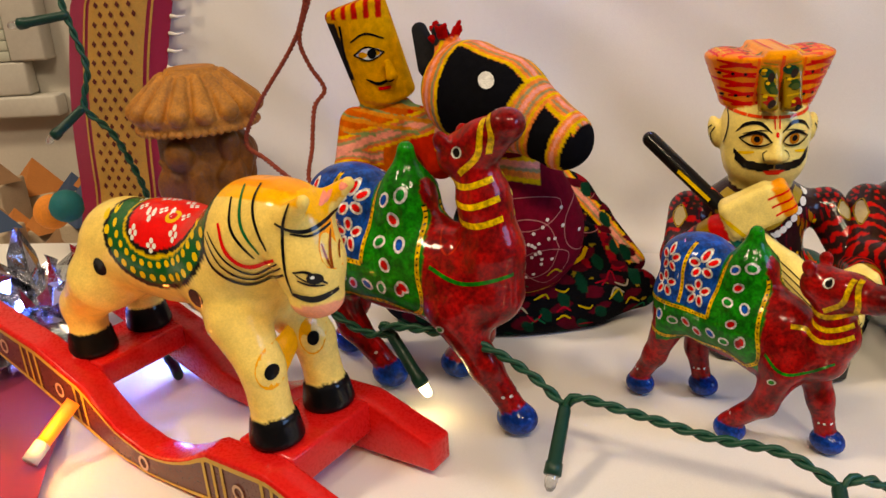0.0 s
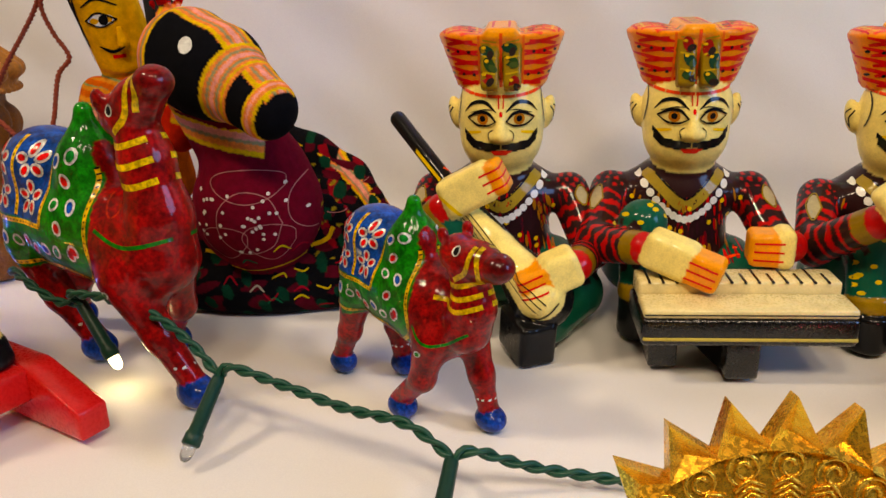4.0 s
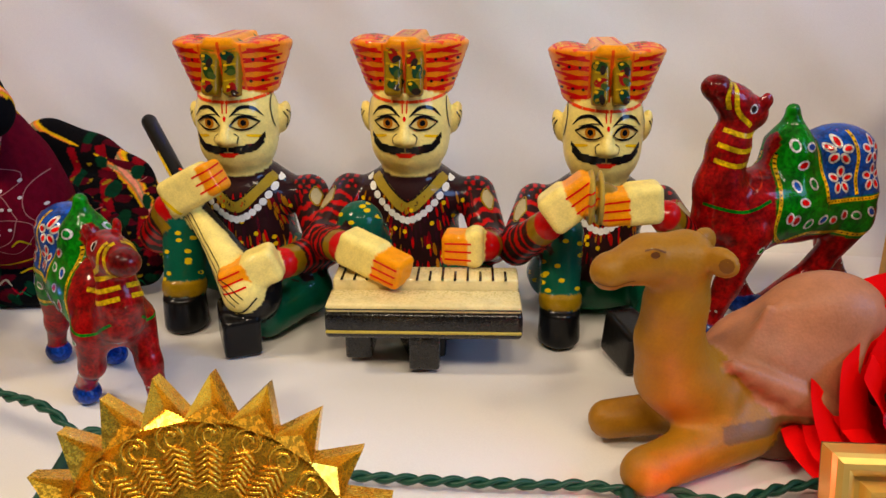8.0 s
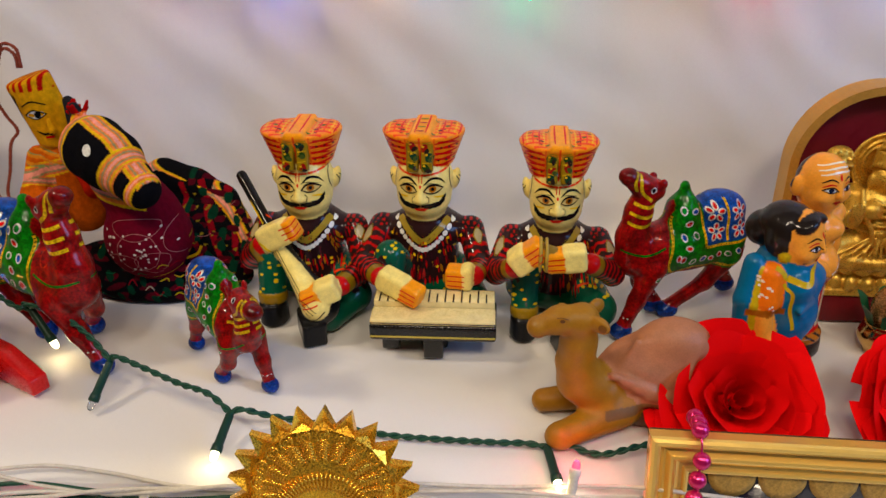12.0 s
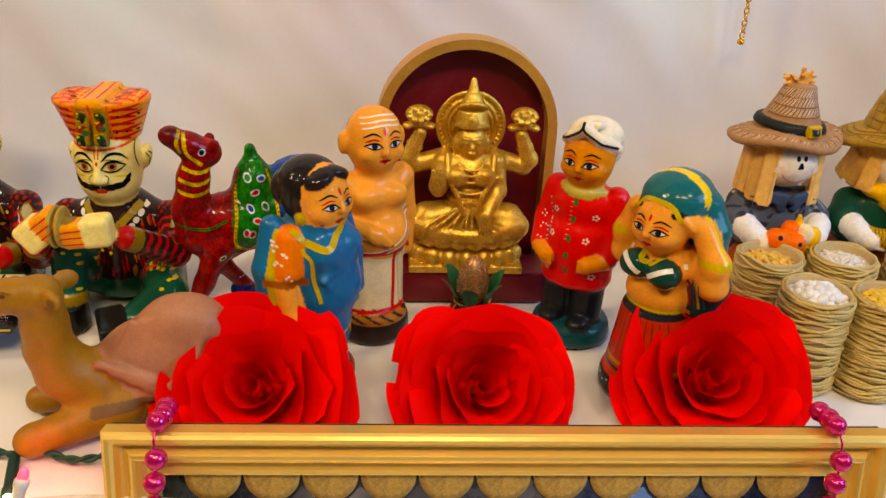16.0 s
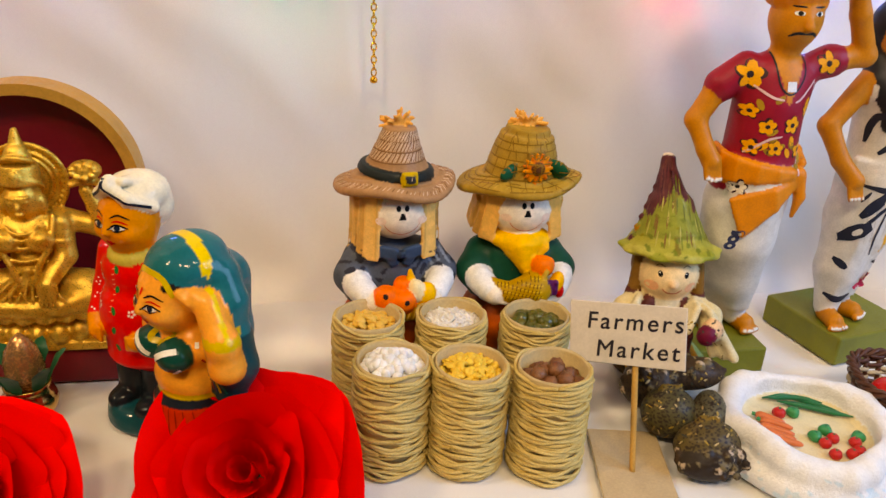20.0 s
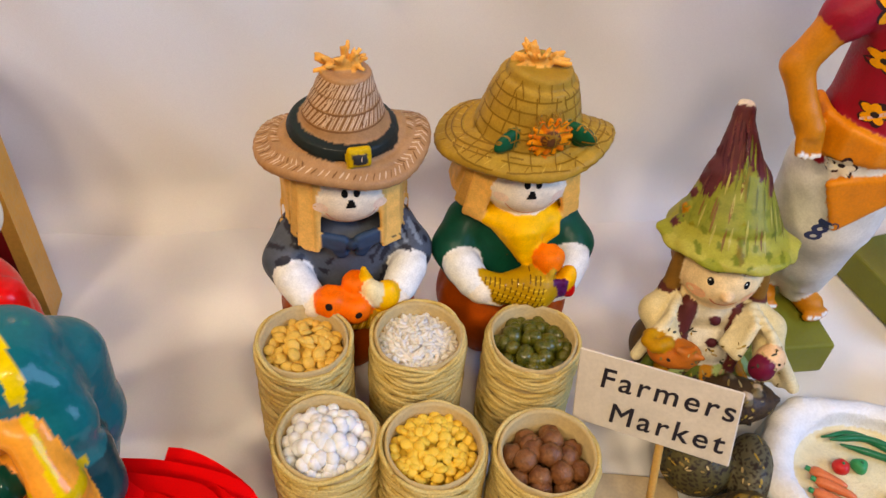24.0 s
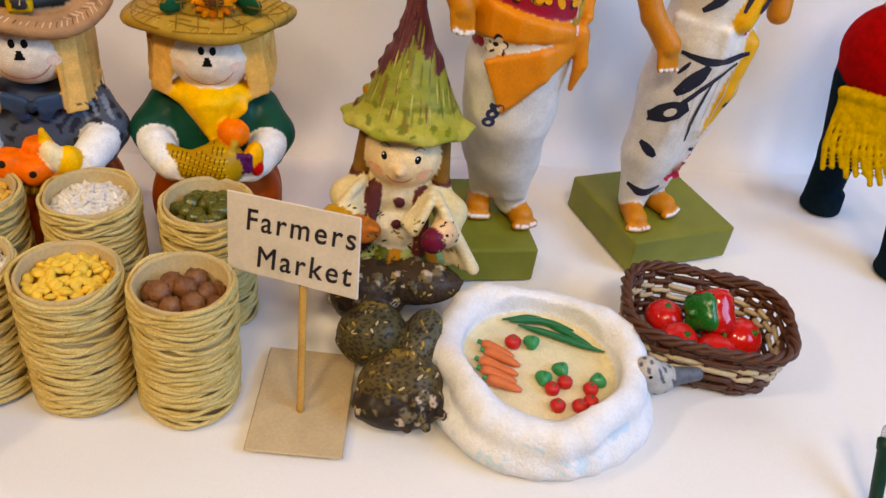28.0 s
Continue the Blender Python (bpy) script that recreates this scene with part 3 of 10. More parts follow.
def musician(kind, place, label):
    c = Clay()
    rnd = random.Random(kind)
    # torso, shoulders, skirt of the coat
    c.limb((0, 0.004, 0.020), (0, 0.003, 0.044), 0.021, 0.0185, DARKCOAT, 0.004)
    c.ball((0, 0.003, 0.0455), (0.029, 0.0145, 0.0105), DARKCOAT, 0.005)
    c.ball((0, 0.006, 0.012), (0.030, 0.024, 0.014), (0.012, 0.10, 0.05), 0.004)
    # neck, head, ears, nose
    c.limb((0, 0.0, 0.050), (0, -0.001, 0.063), 0.0105, 0.011, CREAM, 0.002)
    c.ball((0, -0.001, 0.0795), (0.0172, 0.0175, 0.0195), CREAM, 0.003)
    c.ball((0, -0.0035, 0.0675), (0.0150, 0.0140, 0.0105), CREAM, 0.006)
    for s in (-1, 1):
        c.ball((s * 0.0182, 0.003, 0.0785), (0.0028, 0.0045, 0.0068), CREAM, 0.0015, (0, s * 12, 0))
        c.ball((s * 0.0028, -0.0185, 0.0728), (0.0021, 0.0024, 0.0019), CREAM, 0.001)
    c.limb((0, -0.0170, 0.0815), (0, -0.0205, 0.0735), 0.0016, 0.0026, CREAM, 0.002)
    # flared turban with a raised middle band
    c.drum((0, 0.001, 0.0895), (0, 0.0015, 0.1100), 0.0170, 0.0246, ORANGE, 0.0008, 0.0012, 0.82)
    for s in (-1, 1):
        c.ball((s * 0.0140, 0.0010, 0.1090), (0.0085, 0.0150, 0.0030), ORANGE, 0.0020, (0, -s * 6, 0))
        c.box((s * 0.0042, -0.0164, 0.0990), (0.0033, 0.0034, 0.0088), (0.26, 0.17, 0.03), 0.0010, (-18, 0, 0), 0.0014)
    c.box((0, 0.0, 0.1108), (0.0060, 0.0185, 0.0020), (0.90, 0.36, 0.04), 0.0020, None, 0.0016)
    # legs: one knee up, one folded flat
    foot = (-0.0175, -0.040)
    c.chain([(-0.018, -0.004, 0.016, 0.012), (-0.0175, -0.028, 0.041, 0.0088), (foot[0], foot[1] + 0.004, 0.014, 0.0080)], TEAL, 0.002)
    c.drum((foot[0], foot[1] + 0.003, 0.0), (foot[0], foot[1] + 0.003, 0.015), 0.0088, 0.0082, BLACK, 0.0008, 0.002, 1.15)
    c.drum((foot[0], foot[1] + 0.004, 0.0142), (foot[0], foot[1] + 0.005, 0.0200), 0.0088, 0.0088, GILT, 0.0006, 0.0015)
    far = (0.010, -0.055) if kind != 3 else (0.009, -0.054)
    c.chain([(0.020, 0.0, 0.014, 0.013), (0.029, -0.024, 0.012, 0.0108), (far[0] + 0.008, far[1] + 0.010, 0.0085, 0.0085)], TEAL, 0.002)
    c.box((far[0], far[1], 0.0085), (0.0070, 0.0105, 0.0085), BLACK, 0.0008, (8, 0, 24), 0.002)
    lines = []
    if kind == 1:
        # long-necked lute held across the body
        top, mid, end = (-0.043, 0.010, 0.0745), (-0.012, -0.028, 0.047), (0.015, -0.052, 0.0215)
        c.limb(top, mid, 0.0034, 0.0032, BLACK, 0.0006)
        c.chain([(*mid, 0.0048), (0.001, -0.040, 0.0355, 0.0062), (*end, 0.0118)], BLACK, 0.002)
        c.chain([(-0.016, -0.0275, 0.0500, 0.0030), (0.000, -0.0435, 0.0385, 0.0050), (0.0145, -0.0575, 0.0245, 0.0088)], CREAM, 0.001)
        sleeve(c, (-0.0275, 0.002, 0.0455), (-0.0335, -0.016, 0.032), (-0.022, -0.030, 0.048))
        sleeve(c, (0.0275, 0.002, 0.0455), (0.036, -0.014, 0.026), (0.0275, -0.047, 0.0320))
        lines.append((mitt(c, (-0.0115, -0.034, 0.0570), (0, -28, -10), (0.0105, 0.006, 0.0075), 0.003), (0.01, 0.006, 0.0075)))
        lines.append((mitt(c, (0.0215, -0.0560, 0.0340), (0, 22, 190), (0.0065, 0.0065, 0.0068), 0.0062), (0.0065, 0.0065, 0.0068)))
    elif kind == 2:
        sleeve(c, (-0.0275, 0.002, 0.0455), (-0.0345, -0.026, 0.032), (-0.0200, -0.050, 0.0390))
        sleeve(c, (0.0275, 0.002, 0.0455), (0.0350, -0.018, 0.030), (0.0330, -0.040, 0.0370))
        lines.append((mitt(c, (-0.0110, -0.0560, 0.0390), (0, 16, -22), (0.0090, 0.0060, 0.0068), 0.0062), (0.009, 0.006, 0.0068)))
        lines.append((mitt(c, (0.0295, -0.0445, 0.0385), (0, 0, 176), (0.0035, 0.0062, 0.0072), 0.0056), (0.0035, 0.0062, 0.0072)))
    else:
        sleeve(c, (-0.0275, 0.002, 0.0455), (-0.0355, -0.022, 0.0340), (-0.0245, -0.046, 0.0510))
        sleeve(c, (0.0275, 0.002, 0.0455), (0.0355, -0.022, 0.0360), (0.0200, -0.046, 0.0550))
        c.drum((-0.0105, -0.0535, 0.0640), (-0.0088, -0.0535, 0.0640), 0.0100, 0.0100, (0.42, 0.30, 0.10), 0.0006, 0.0008)
        c.drum((-0.0072, -0.0535, 0.0640), (-0.0055, -0.0535, 0.0640), 0.0098, 0.0098, (0.42, 0.30, 0.10), 0.0006, 0.0008)
        c.limb((-0.0115, -0.0535, 0.0640), (-0.0045, -0.0535, 0.0640), 0.0055, 0.0055, (0.24, 0.16, 0.05), 0.0006)
        lines.append((mitt(c, (-0.0205, -0.0530, 0.0600), (0, -38, 0), (0.0062, 0.0066, 0.0075), 0.0056), (0.0062, 0.0066, 0.0075)))
        lines.append((mitt(c, (0.0095, -0.0535, 0.0625), (0, 6, 182), (0.0070, 0.0062, 0.0072), 0.0056), (0.0070, 0.0062, 0.0072)))
    c.skin(0.00085)
    c.back = (0.5, 0.0265, 0.5, 0.037)[kind]
    face_paint(c)
    # turban stripes, front panels, top
    for s in (-1, 1):
        for k in range(5):
            z = 0.0925 + 0.0037 * k
            c.stroke([(s * 0.0085, z - 0.0005), (s * 0.0140, z + 0.0004), (s * 0.0215, z + 0.0018)], 0.0016, RED, lay=1, taper=0.5)
            c.stroke([(s * 0.0040, z - 0.001), (s * 0.014, z + 0.0008)], 0.0016, RED, view=s * 80, lay=1, taper=0.4)
            c.stroke([(-s * 0.0040, z - 0.001), (-s * 0.014, z + 0.0008)], 0.0016, RED, view=s * 80, lay=1, taper=0.4)
        c.back = 0.5
        for u, col in ((0.0030, RED), (0.0092, (0.85, 0.50, 0.05)), (0.0118, RED), (0.0155, (0.80, 0.10, 0.03)), (0.0188, (0.85, 0.50, 0.05)), (0.0212, RED)):
            c.stroke([(s * u, -0.0155 + 0.35 * u), (s * u * 1.04, 0.001), (s * u, 0.0165 - 0.35 * u)], 0.0011, col, view="top", taper=0.4)
        for k in range(5):
            c.dot(s * (0.0072 + 0.0035 * (k % 4)), -0.0120 + 0.0055 * k, 0.0014, 0.0010, ((0.02, 0.13, 0.03), (0.12, 0.02, 0.02))[k % 2], view="top", lay=3, n=8)
        for k in range(6):
            c.dot(s * (0.010 + 0.002 * k), 0.0955 + 0.0043 * ((k * 2) % 4), 0.0006, 0.0006, BLACK, lay=2)
            y = -0.013 + 0.005 * k
            c.stroke([(s * 0.0075, y), (s * 0.014, y - 0.001), (s * 0.0225, y - 0.002)], 0.0020, (0.80, 0.10, 0.03), view="top", taper=0.4)
            c.dot(s * (0.011 + 0.0022 * (k % 3)), y + 0.0025, 0.0005, 0.0005, BLACK, view="top", lay=2)
        c.back = (0.5, 0.0265, 0.5, 0.037)[kind]
        for k in range(3):
            u, w = s * 0.0042 + rnd.uniform(-0.0012, 0.0012), 0.0945 + 0.0056 * k + rnd.uniform(-0.0012, 0.0012)
            c.dot(u, w, 0.0030, 0.0019, ((0.012, 0.040, 0.020), (0.24, 0.020, 0.012), (0.020, 0.045, 0.012))[(k + kind) % 3], rot=rnd.uniform(0, 180), lay=2)
            c.dot(u + 0.0012, w - 0.0014, 0.0018, 0.0012, ((0.02, 0.012, 0.008), (0.05, 0.07, 0.02))[k % 2], rot=rnd.uniform(0, 180), lay=3)
            c.dot(u - 0.0010, w + 0.0012, 0.0008, 0.0006, (0.62, 0.40, 0.08), lay=4, n=8)
            c.stroke([(s * 0.0018, 0.0966 + 0.0056 * k), (s * 0.0066, 0.0974 + 0.0056 * k)], 0.0007, (0.45, 0.30, 0.07), lay=2)
        c.stroke([(s * 0.0078, 0.092), (s * 0.0082, 0.110)], 0.0009, (0.75, 0.16, 0.03), lay=2)
        c.stroke([(s * 0.0192, 0.0815), (s * 0.0205, 0.0785), (s * 0.0195, 0.0745)], 0.0006, BLACK, lay=1)
        c.stroke([(0.000, 0.0820), (0.003 * s, 0.079), (0.001 * s, 0.0745)], 0.0006, BLACK, view=s * 90, lay=1)
    c.stroke([(0, 0.091), (0, 0.111)], 0.0012, (0.75, 0.12, 0.03), lay=2)
    for k in range(4):
        c.dot(0.0, -0.012 + 0.007 * k, 0.0025, 0.0012, ((0.40, 0.08, 0.05), (0.25, 0.22, 0.05))[k % 2], view="top", lay=2)
    for k in range(9):
        a = 0.3 + (math.pi - 0.6) * k / 8
        c.stroke([(0.0170 * math.cos(a), 0.0912 - 0.0035 * math.sin(a)), (0.0170 * math.cos(a + 0.3), 0.0912 - 0.0035 * math.sin(a + 0.3))], 0.0012, (0.75, 0.10, 0.02), lay=2)
    # neckline, bead string, coat marks
    c.back = 0.0188
    c.stroke([(-0.0145, 0.0555), (-0.009, 0.0510), (0, 0.0440), (0.009, 0.0510), (0.0145, 0.0555)], 0.0046, (0.34, 0.25, 0.07), lay=1)
    c.stroke([(-0.0110, 0.0555), (-0.006, 0.0508), (0, 0.0468), (0.006, 0.0508), (0.0110, 0.0555)], 0.0007, BLACK, lay=2)
    for k in range(17):
        t = k / 8 - 1
        c.dot(0.0172 * t, 0.0388 + 0.0155 * abs(t) ** 1.7, 0.0015, 0.0016, WHITE, lay=3)
    for k in range(170):
        u, w = rnd.uniform(-0.026, 0.026), rnd.uniform(0.020, 0.050)
        c.stroke([(u, w), (u * 1.06, w - 0.005)], rnd.uniform(0.0006, 0.0016), rnd.choice([(0.34, 0.015, 0.012), (0.50, 0.02, 0.012), (0.14, 0.010, 0.014), (0.03, 0.008, 0.012), (0.36, 0.16, 0.03)]), lay=1, taper=0.6)
    for k in range(16):
        c.dot(rnd.uniform(-0.024, 0.024), rnd.uniform(0.026, 0.047), 0.0009, 0.0010, YELLOW, lay=2)
    c.back = 0.5
    for s in (-1, 1):
        c.dot(s * 0.0285, 0.0465, 0.0024, 0.0030, (0.42, 0.36, 0.22), view=s * 18, lay=2)
        c.stroke([(s * 0.0285 + 0.0028 * math.cos(a), 0.0465 + 0.0034 * math.sin(a)) for a in (0, 1.57, 3.14, 4.71, 6.28)], 0.0006, GILT, view=s * 18, lay=3)
    # dots on the trousers
    for k in range(70):
        u, w = rnd.uniform(-0.030, 0.036), rnd.uniform(0.004, 0.046)
        hit = c._cast(u, w, c._view((0, 20)))
        if hit:
            d = np.linalg.norm(c.v - np.array(hit[0]), axis=1).argmin()
            if np.allclose(c.c[d], TEAL):
                c.dot(u, w, 0.0013, 0.0009, (0.66, 0.52, 0.06), view=(0, 20), lay=1, n=7)
    for (m, end), half in lines:
        finger_lines(c, m, end, half, 0)
    if kind == 1:
        for k in (-1, 0, 1):
            c.stroke([(-0.013 + 0.0012 * k, 0.0475 + 0.001 * k), (0.0145 + 0.0016 * k, 0.0230 + 0.0016 * k)], 0.0004, BLACK, lay=2)
        c.stroke([(-0.034, 0.0650), (-0.014, 0.0480)], 0.0016, (0.80, 0.58, 0.12), lay=1)
        c.stroke([(0.009, 0.0185), (0.0150, 0.0190), (0.0205, 0.0245)], 0.0007, BLACK, lay=2)
    return c.done("musician_figurine", LACQUER, label, "figurine", place, "seated musicians")


musician(1, pose(0.1365, 0.3535, 0, 0, 0, -2), "lacquered wooden musician in striped orange turban holding a long-necked lute")
musician(2, pose(0.2085, 0.3525, 0, 0, 0, -4), "lacquered wooden musician in orange turban seated behind a keyboard box")
musician(3, pose(0.2860, 0.3405, 0, 0, 0, -3) @ Matrix.Diagonal((0.94, 0.98, 0.98, 1)), "lacquered wooden musician in orange turban clapping small cymbals")

# hand keyboard box in front of the second musician
harmonium = thing("harmonium", "small black and cream painted wooden hand keyboard box", "instrument")
harmonium.matrix_world = pose(0.2165, 0.2920, 0, 0, 0, -1)
H_BLACK = surface("black_gloss_paint", BLACK, 0.25, coat=0.7, coarse=150, fine=1200, vary=0.2, bump=0.2)
H_CREAM = surface("cream_gloss_paint", CREAM, 0.3, coat=0.6, coarse=150, fine=1200, vary=0.1, bump=0.15)
H_YELLOW = surface("yellow_line_paint", (0.62, 0.50, 0.08), 0.4, vary=0.1)
part("body", bm_box(-0.0350, 0.0350, -0.0160, 0.0130, 0.0140, 0.0240, 0.0018, 3), H_BLACK, harmonium)
part("keyboard_top", bm_box(-0.0345, 0.0345, -0.0155, -0.0010, 0.0239, 0.0272, 0.001), H_CREAM, harmonium, "cream keyboard top")
part("back_ledge", bm_box(-0.0340, 0.0340, -0.0008, 0.0125, 0.0239, 0.0310, 0.001), H_CREAM, harmonium, "cream raised ledge")
part("stripe", bm_box(-0.0346, 0.0346, -0.01645, -0.0155, 0.0163, 0.0174, 0.0002, 1), H_YELLOW, harmonium, "yellow painted line")
part("stripe", bm_box(-0.0343, 0.0343, -0.01585, -0.0152, 0.0252, 0.0256, 0.0001, 1), H_BLACK, harmonium, "black painted line")
part("foot", bm_box(-0.0055, 0.0055, -0.0125, 0.0, 0.0, 0.0142, 0.001), H_BLACK, harmonium)
part("foot", bm_box(-0.030, -0.020, -0.004, 0.010, 0.0, 0.0142, 0.001), H_BLACK, harmonium)
for k in range(14):
    x = -0.031 + 0.0046 * k
    part("key_line", bm_box(x, x + 0.0009, -0.0014, 0.0110 - 0.004 * (k % 2), 0.0307, 0.0313, 0.0001, 1), H_BLACK, harmonium, "black key mark")


# ---- painted camels ----
def camel(size, place, feet, label, raised=True):
    """A lacquered camel looking along +x; feet are (x, y) of near fore, far fore, near hind, far hind."""
    c = Clay()
    HIDE, HOOF = (0.27, 0.015, 0.002), (0.004, 0.045, 0.26)
    c.ball((0.0, 0, 0.054), (0.036, 0.0175, 0.0190), HIDE, 0.004)
    c.ball((0.026 if raised else 0.019, 0, 0.050), (0.0180, 0.0142, 0.0195), HIDE, 0.006)
    c.ball((-0.026, 0, 0.056), (0.0150, 0.0165, 0.0170), HIDE, 0.006)
    c.ball((-0.020, 0, 0.0735), (0.0185, 0.0145, 0.0130), HIDE, 0.006)
    c.ball((0.006, 0, 0.0740), (0.0110, 0.0120, 0.0150), HIDE, 0.006)
    c.limb((0.0055, 0, 0.084), (0.0065, 0, 0.0940), 0.0052, 0.0030, HIDE, 0.004)
    if raised:
        c.chain([(0.0375, 0, 0.050, 0.0125), (0.0400, 0, 0.064, 0.0098), (0.0375, 0, 0.081, 0.0080), (0.0345, 0, 0.0930, 0.0070)], HIDE, 0.004)
        c.chain([(0.0285, 0, 0.0945, 0.0072), (0.0380, 0, 0.0995, 0.0068), (0.0455, 0, 0.1045, 0.0056)], HIDE, 0.003)
        c.ball((0.0468, 0, 0.1058), (0.0060, 0.0060, 0.0052), (0.16, 0.010, 0.010), 0.001)
        head, ear = (0.0330, 0.0968), (0.0262, 0.1000)
        bands = [(0.0355, 0.0890), (0.0375, 0.0830), (0.0395, 0.0770)]
    else:
        c.chain([(0.029, 0, 0.047, 0.0130), (0.0390, 0, 0.0500, 0.0094), (0.0440, 0, 0.060, 0.0082), (0.0420, 0, 0.074, 0.0078)], HIDE, 0.004)
        c.chain([(0.0360, 0, 0.0800, 0.0080), (0.0480, 0, 0.0800, 0.0072), (0.0570, 0, 0.0800, 0.0058)], HIDE, 0.003)
        c.ball((0.0585, 0, 0.0806), (0.0062, 0.0062, 0.0056), (0.16, 0.010, 0.010), 0.001)
        head, ear = (0.0420, 0.0835), (0.0335, 0.0880)
        bands = [(0.0425, 0.0730), (0.0435, 0.0680), (0.0430, 0.0630)]
    for n, (fx, fy) in enumerate(feet):
        s = -1 if n % 2 == 0 else 1
        hip = (0.029, s * 0.0095, 0.044) if n < 2 else (-0.027, s * 0.0095, 0.046)
        knee = (hip[0] * 0.6 + fx * 0.4 + (0.002 if n < 2 else -0.002), (hip[1] + fy) / 2, 0.024)
        c.chain([(*hip, 0.0082), (*knee, 0.0050), (fx - 0.001, fy, 0.008, 0.0043)], HIDE, 0.004)
        c.ball((fx, fy, 0.0050), (0.0074, 0.0062, 0.0056), HOOF, 0.0012)
    for s in (-1, 1):
        c.ball((ear[0], s * 0.0060, ear[1]), (0.0030, 0.0018, 0.0034), HIDE, 0.0015)
    # saddle cloth: green over the body and front hump, blue over the back
    edge = lambda x: 0.0430 - 0.0035 * np.abs((x - 0.004) / 0.02)  # noqa: E731
    body = lambda x, y, z: (x > -0.0385) & (x < 0.0215 - 0.35 * np.maximum(0, z - 0.062)) & (z > edge(x)) & ~((z < 0.052) & (x < -0.030))  # noqa: E731
    c.paint(body, GREEN)
    c.paint(lambda x, y, z: (x > -0.0365) & (x < -0.0035) & (z > 0.0580), BLUE)
    c.skin(0.00095)
    rnd = random.Random(int(size * 100) + len(label))
    for view, s in ((0, 1), (180, -1)):
        def line(pts, w=0.0017, col=YELLOW, lay=1):
            c.stroke([(s * u, z) for u, z in pts], w, col, view, lay)
            if w > 0.0012:
                path = glide([(s * u, z, 0) for u, z in pts], 0.0018)
                for q in path:
                    c.dot(q.x, q.y, 0.00035, 0.00035, BLACK, view, lay=lay + 1, n=6)

        line([(-0.0030, 0.0575), (-0.0025, 0.070), (0.000, 0.0840)])
        line([(-0.0190, 0.0590), (-0.0185, 0.070), (-0.0175, 0.0850)])
        line([(-0.0365, 0.0570), (-0.0200, 0.0570), (-0.0030, 0.0575)])
        line([(0.0160, 0.0770), (0.0195, 0.0600), (0.0210, 0.0460), (0.0140, 0.0395)])
        line([(-0.0385, 0.0440), (-0.0250, 0.0405), (-0.0100, 0.0425), (0.0040, 0.0440), (0.0140, 0.0395)])
        spots = []
        for fu, fz in ((-0.0275, 0.0655), (-0.0265, 0.0770), (-0.0110, 0.0655), (-0.0105, 0.0775)):
            for q in (20, 92, 164, 236, 308):
                c.dot(s * (fu + 0.0036 * math.cos(radians(q))), fz + 0.0036 * math.sin(radians(q)), 0.0026, 0.0018, (0.80, 0.82, 0.82), view, s * q, lay=2)
                c.dot(s * (fu + 0.0036 * math.cos(radians(q))), fz + 0.0036 * math.sin(radians(q)), 0.0017, 0.0010, (0.65, 0.02, 0.02) if q % 3 else (0.02, 0.25, 0.06), view, s * q, lay=3)
        spots += [(-0.034 + 0.0066 * i, 0.0495 + 0.0010 * (i % 2)) for i in range(8)] + [(0.008, 0.058), (0.0120, 0.065), (0.004, 0.066), (0.0080, 0.0735), (0.0145, 0.052), (0.0045, 0.080), (0.0105, 0.081)]
        for k, (u, z) in enumerate(spots):
            a = rnd.uniform(0, 180)
            u, z = u + rnd.uniform(-0.0007, 0.0007), z + rnd.uniform(-0.0007, 0.0007)
            c.dot(s * u, z, 0.0027, 0.0020, (0.80, 0.82, 0.82), view, a, lay=2)
            c.dot(s * u, z, 0.0018, 0.0012, ((0.65, 0.02, 0.02), (0.02, 0.08, 0.40), (0.02, 0.25, 0.06), (0.65, 0.02, 0.02))[k % 4], view, a, lay=3)
        # bridle, collar, eye
        for u, z in bands:
            c.stroke([(s * (u - 0.013), z - 0.0005), (s * u, z - 0.0022), (s * (u + 0.012), z + 0.002)], 0.0020, (0.80, 0.56, 0.02), view)
        hx, hz = head
        c.dot(s * hx, hz + 0.0006, 0.0022, 0.0019, WHITE, view, 20, lay=1)
        c.dot(s * (hx + 0.0002), hz + 0.0006, 0.0014, 0.0014, BLACK, view, lay=2)
        if raised:
            c.stroke([(s * 0.0335, 0.0905), (s * 0.0410, 0.0985), (s * 0.0405, 0.1110)], 0.0020, (0.80, 0.56, 0.02), view)
            c.stroke([(s * 0.0435, 0.0975), (s * 0.0450, 0.1040), (s * 0.0415, 0.1115)], 0.0020, (0.80, 0.56, 0.02), view)
            c.stroke([(s * 0.024, 0.0600), (s * 0.036, 0.0560), (s * 0.054, 0.0600)], 0.0013, GREEN, view)
            c.stroke([(s * 0.0230, 0.0700), (s * 0.0290, 0.0640), (s * 0.0340, 0.0700)], 0.0007, (0.5, 0.05, 0.03), view)
        else:
            c.stroke([(s * 0.0420, 0.0730), (s * 0.0490, 0.0790), (s * 0.0500, 0.0890)], 0.0020, (0.80, 0.56, 0.02), view)
            c.stroke([(s * 0.0520, 0.0730), (s * 0.0540, 0.0790), (s * 0.0520, 0.0870)], 0.0020, (0.80, 0.56, 0.02), view)
            c.stroke([(s * 0.024, 0.0500), (s * 0.036, 0.0450), (s * 0.048, 0.0520)], 0.0012, GREEN, view)
        c.dot(s * 0.0290, 0.0400, 0.0022, 0.0014, WHITE, view, 30, lay=1)
        c.dot(s * 0.0290, 0.0400, 0.0014, 0.0009, GREEN, view, 30, lay=2)
        for fx, fy in feet:
            for k in range(3):
                c.dot(s * fx - 0.002 + 0.002 * k, 0.0150, 0.00055, 0.00055, WHITE, view, n=7)
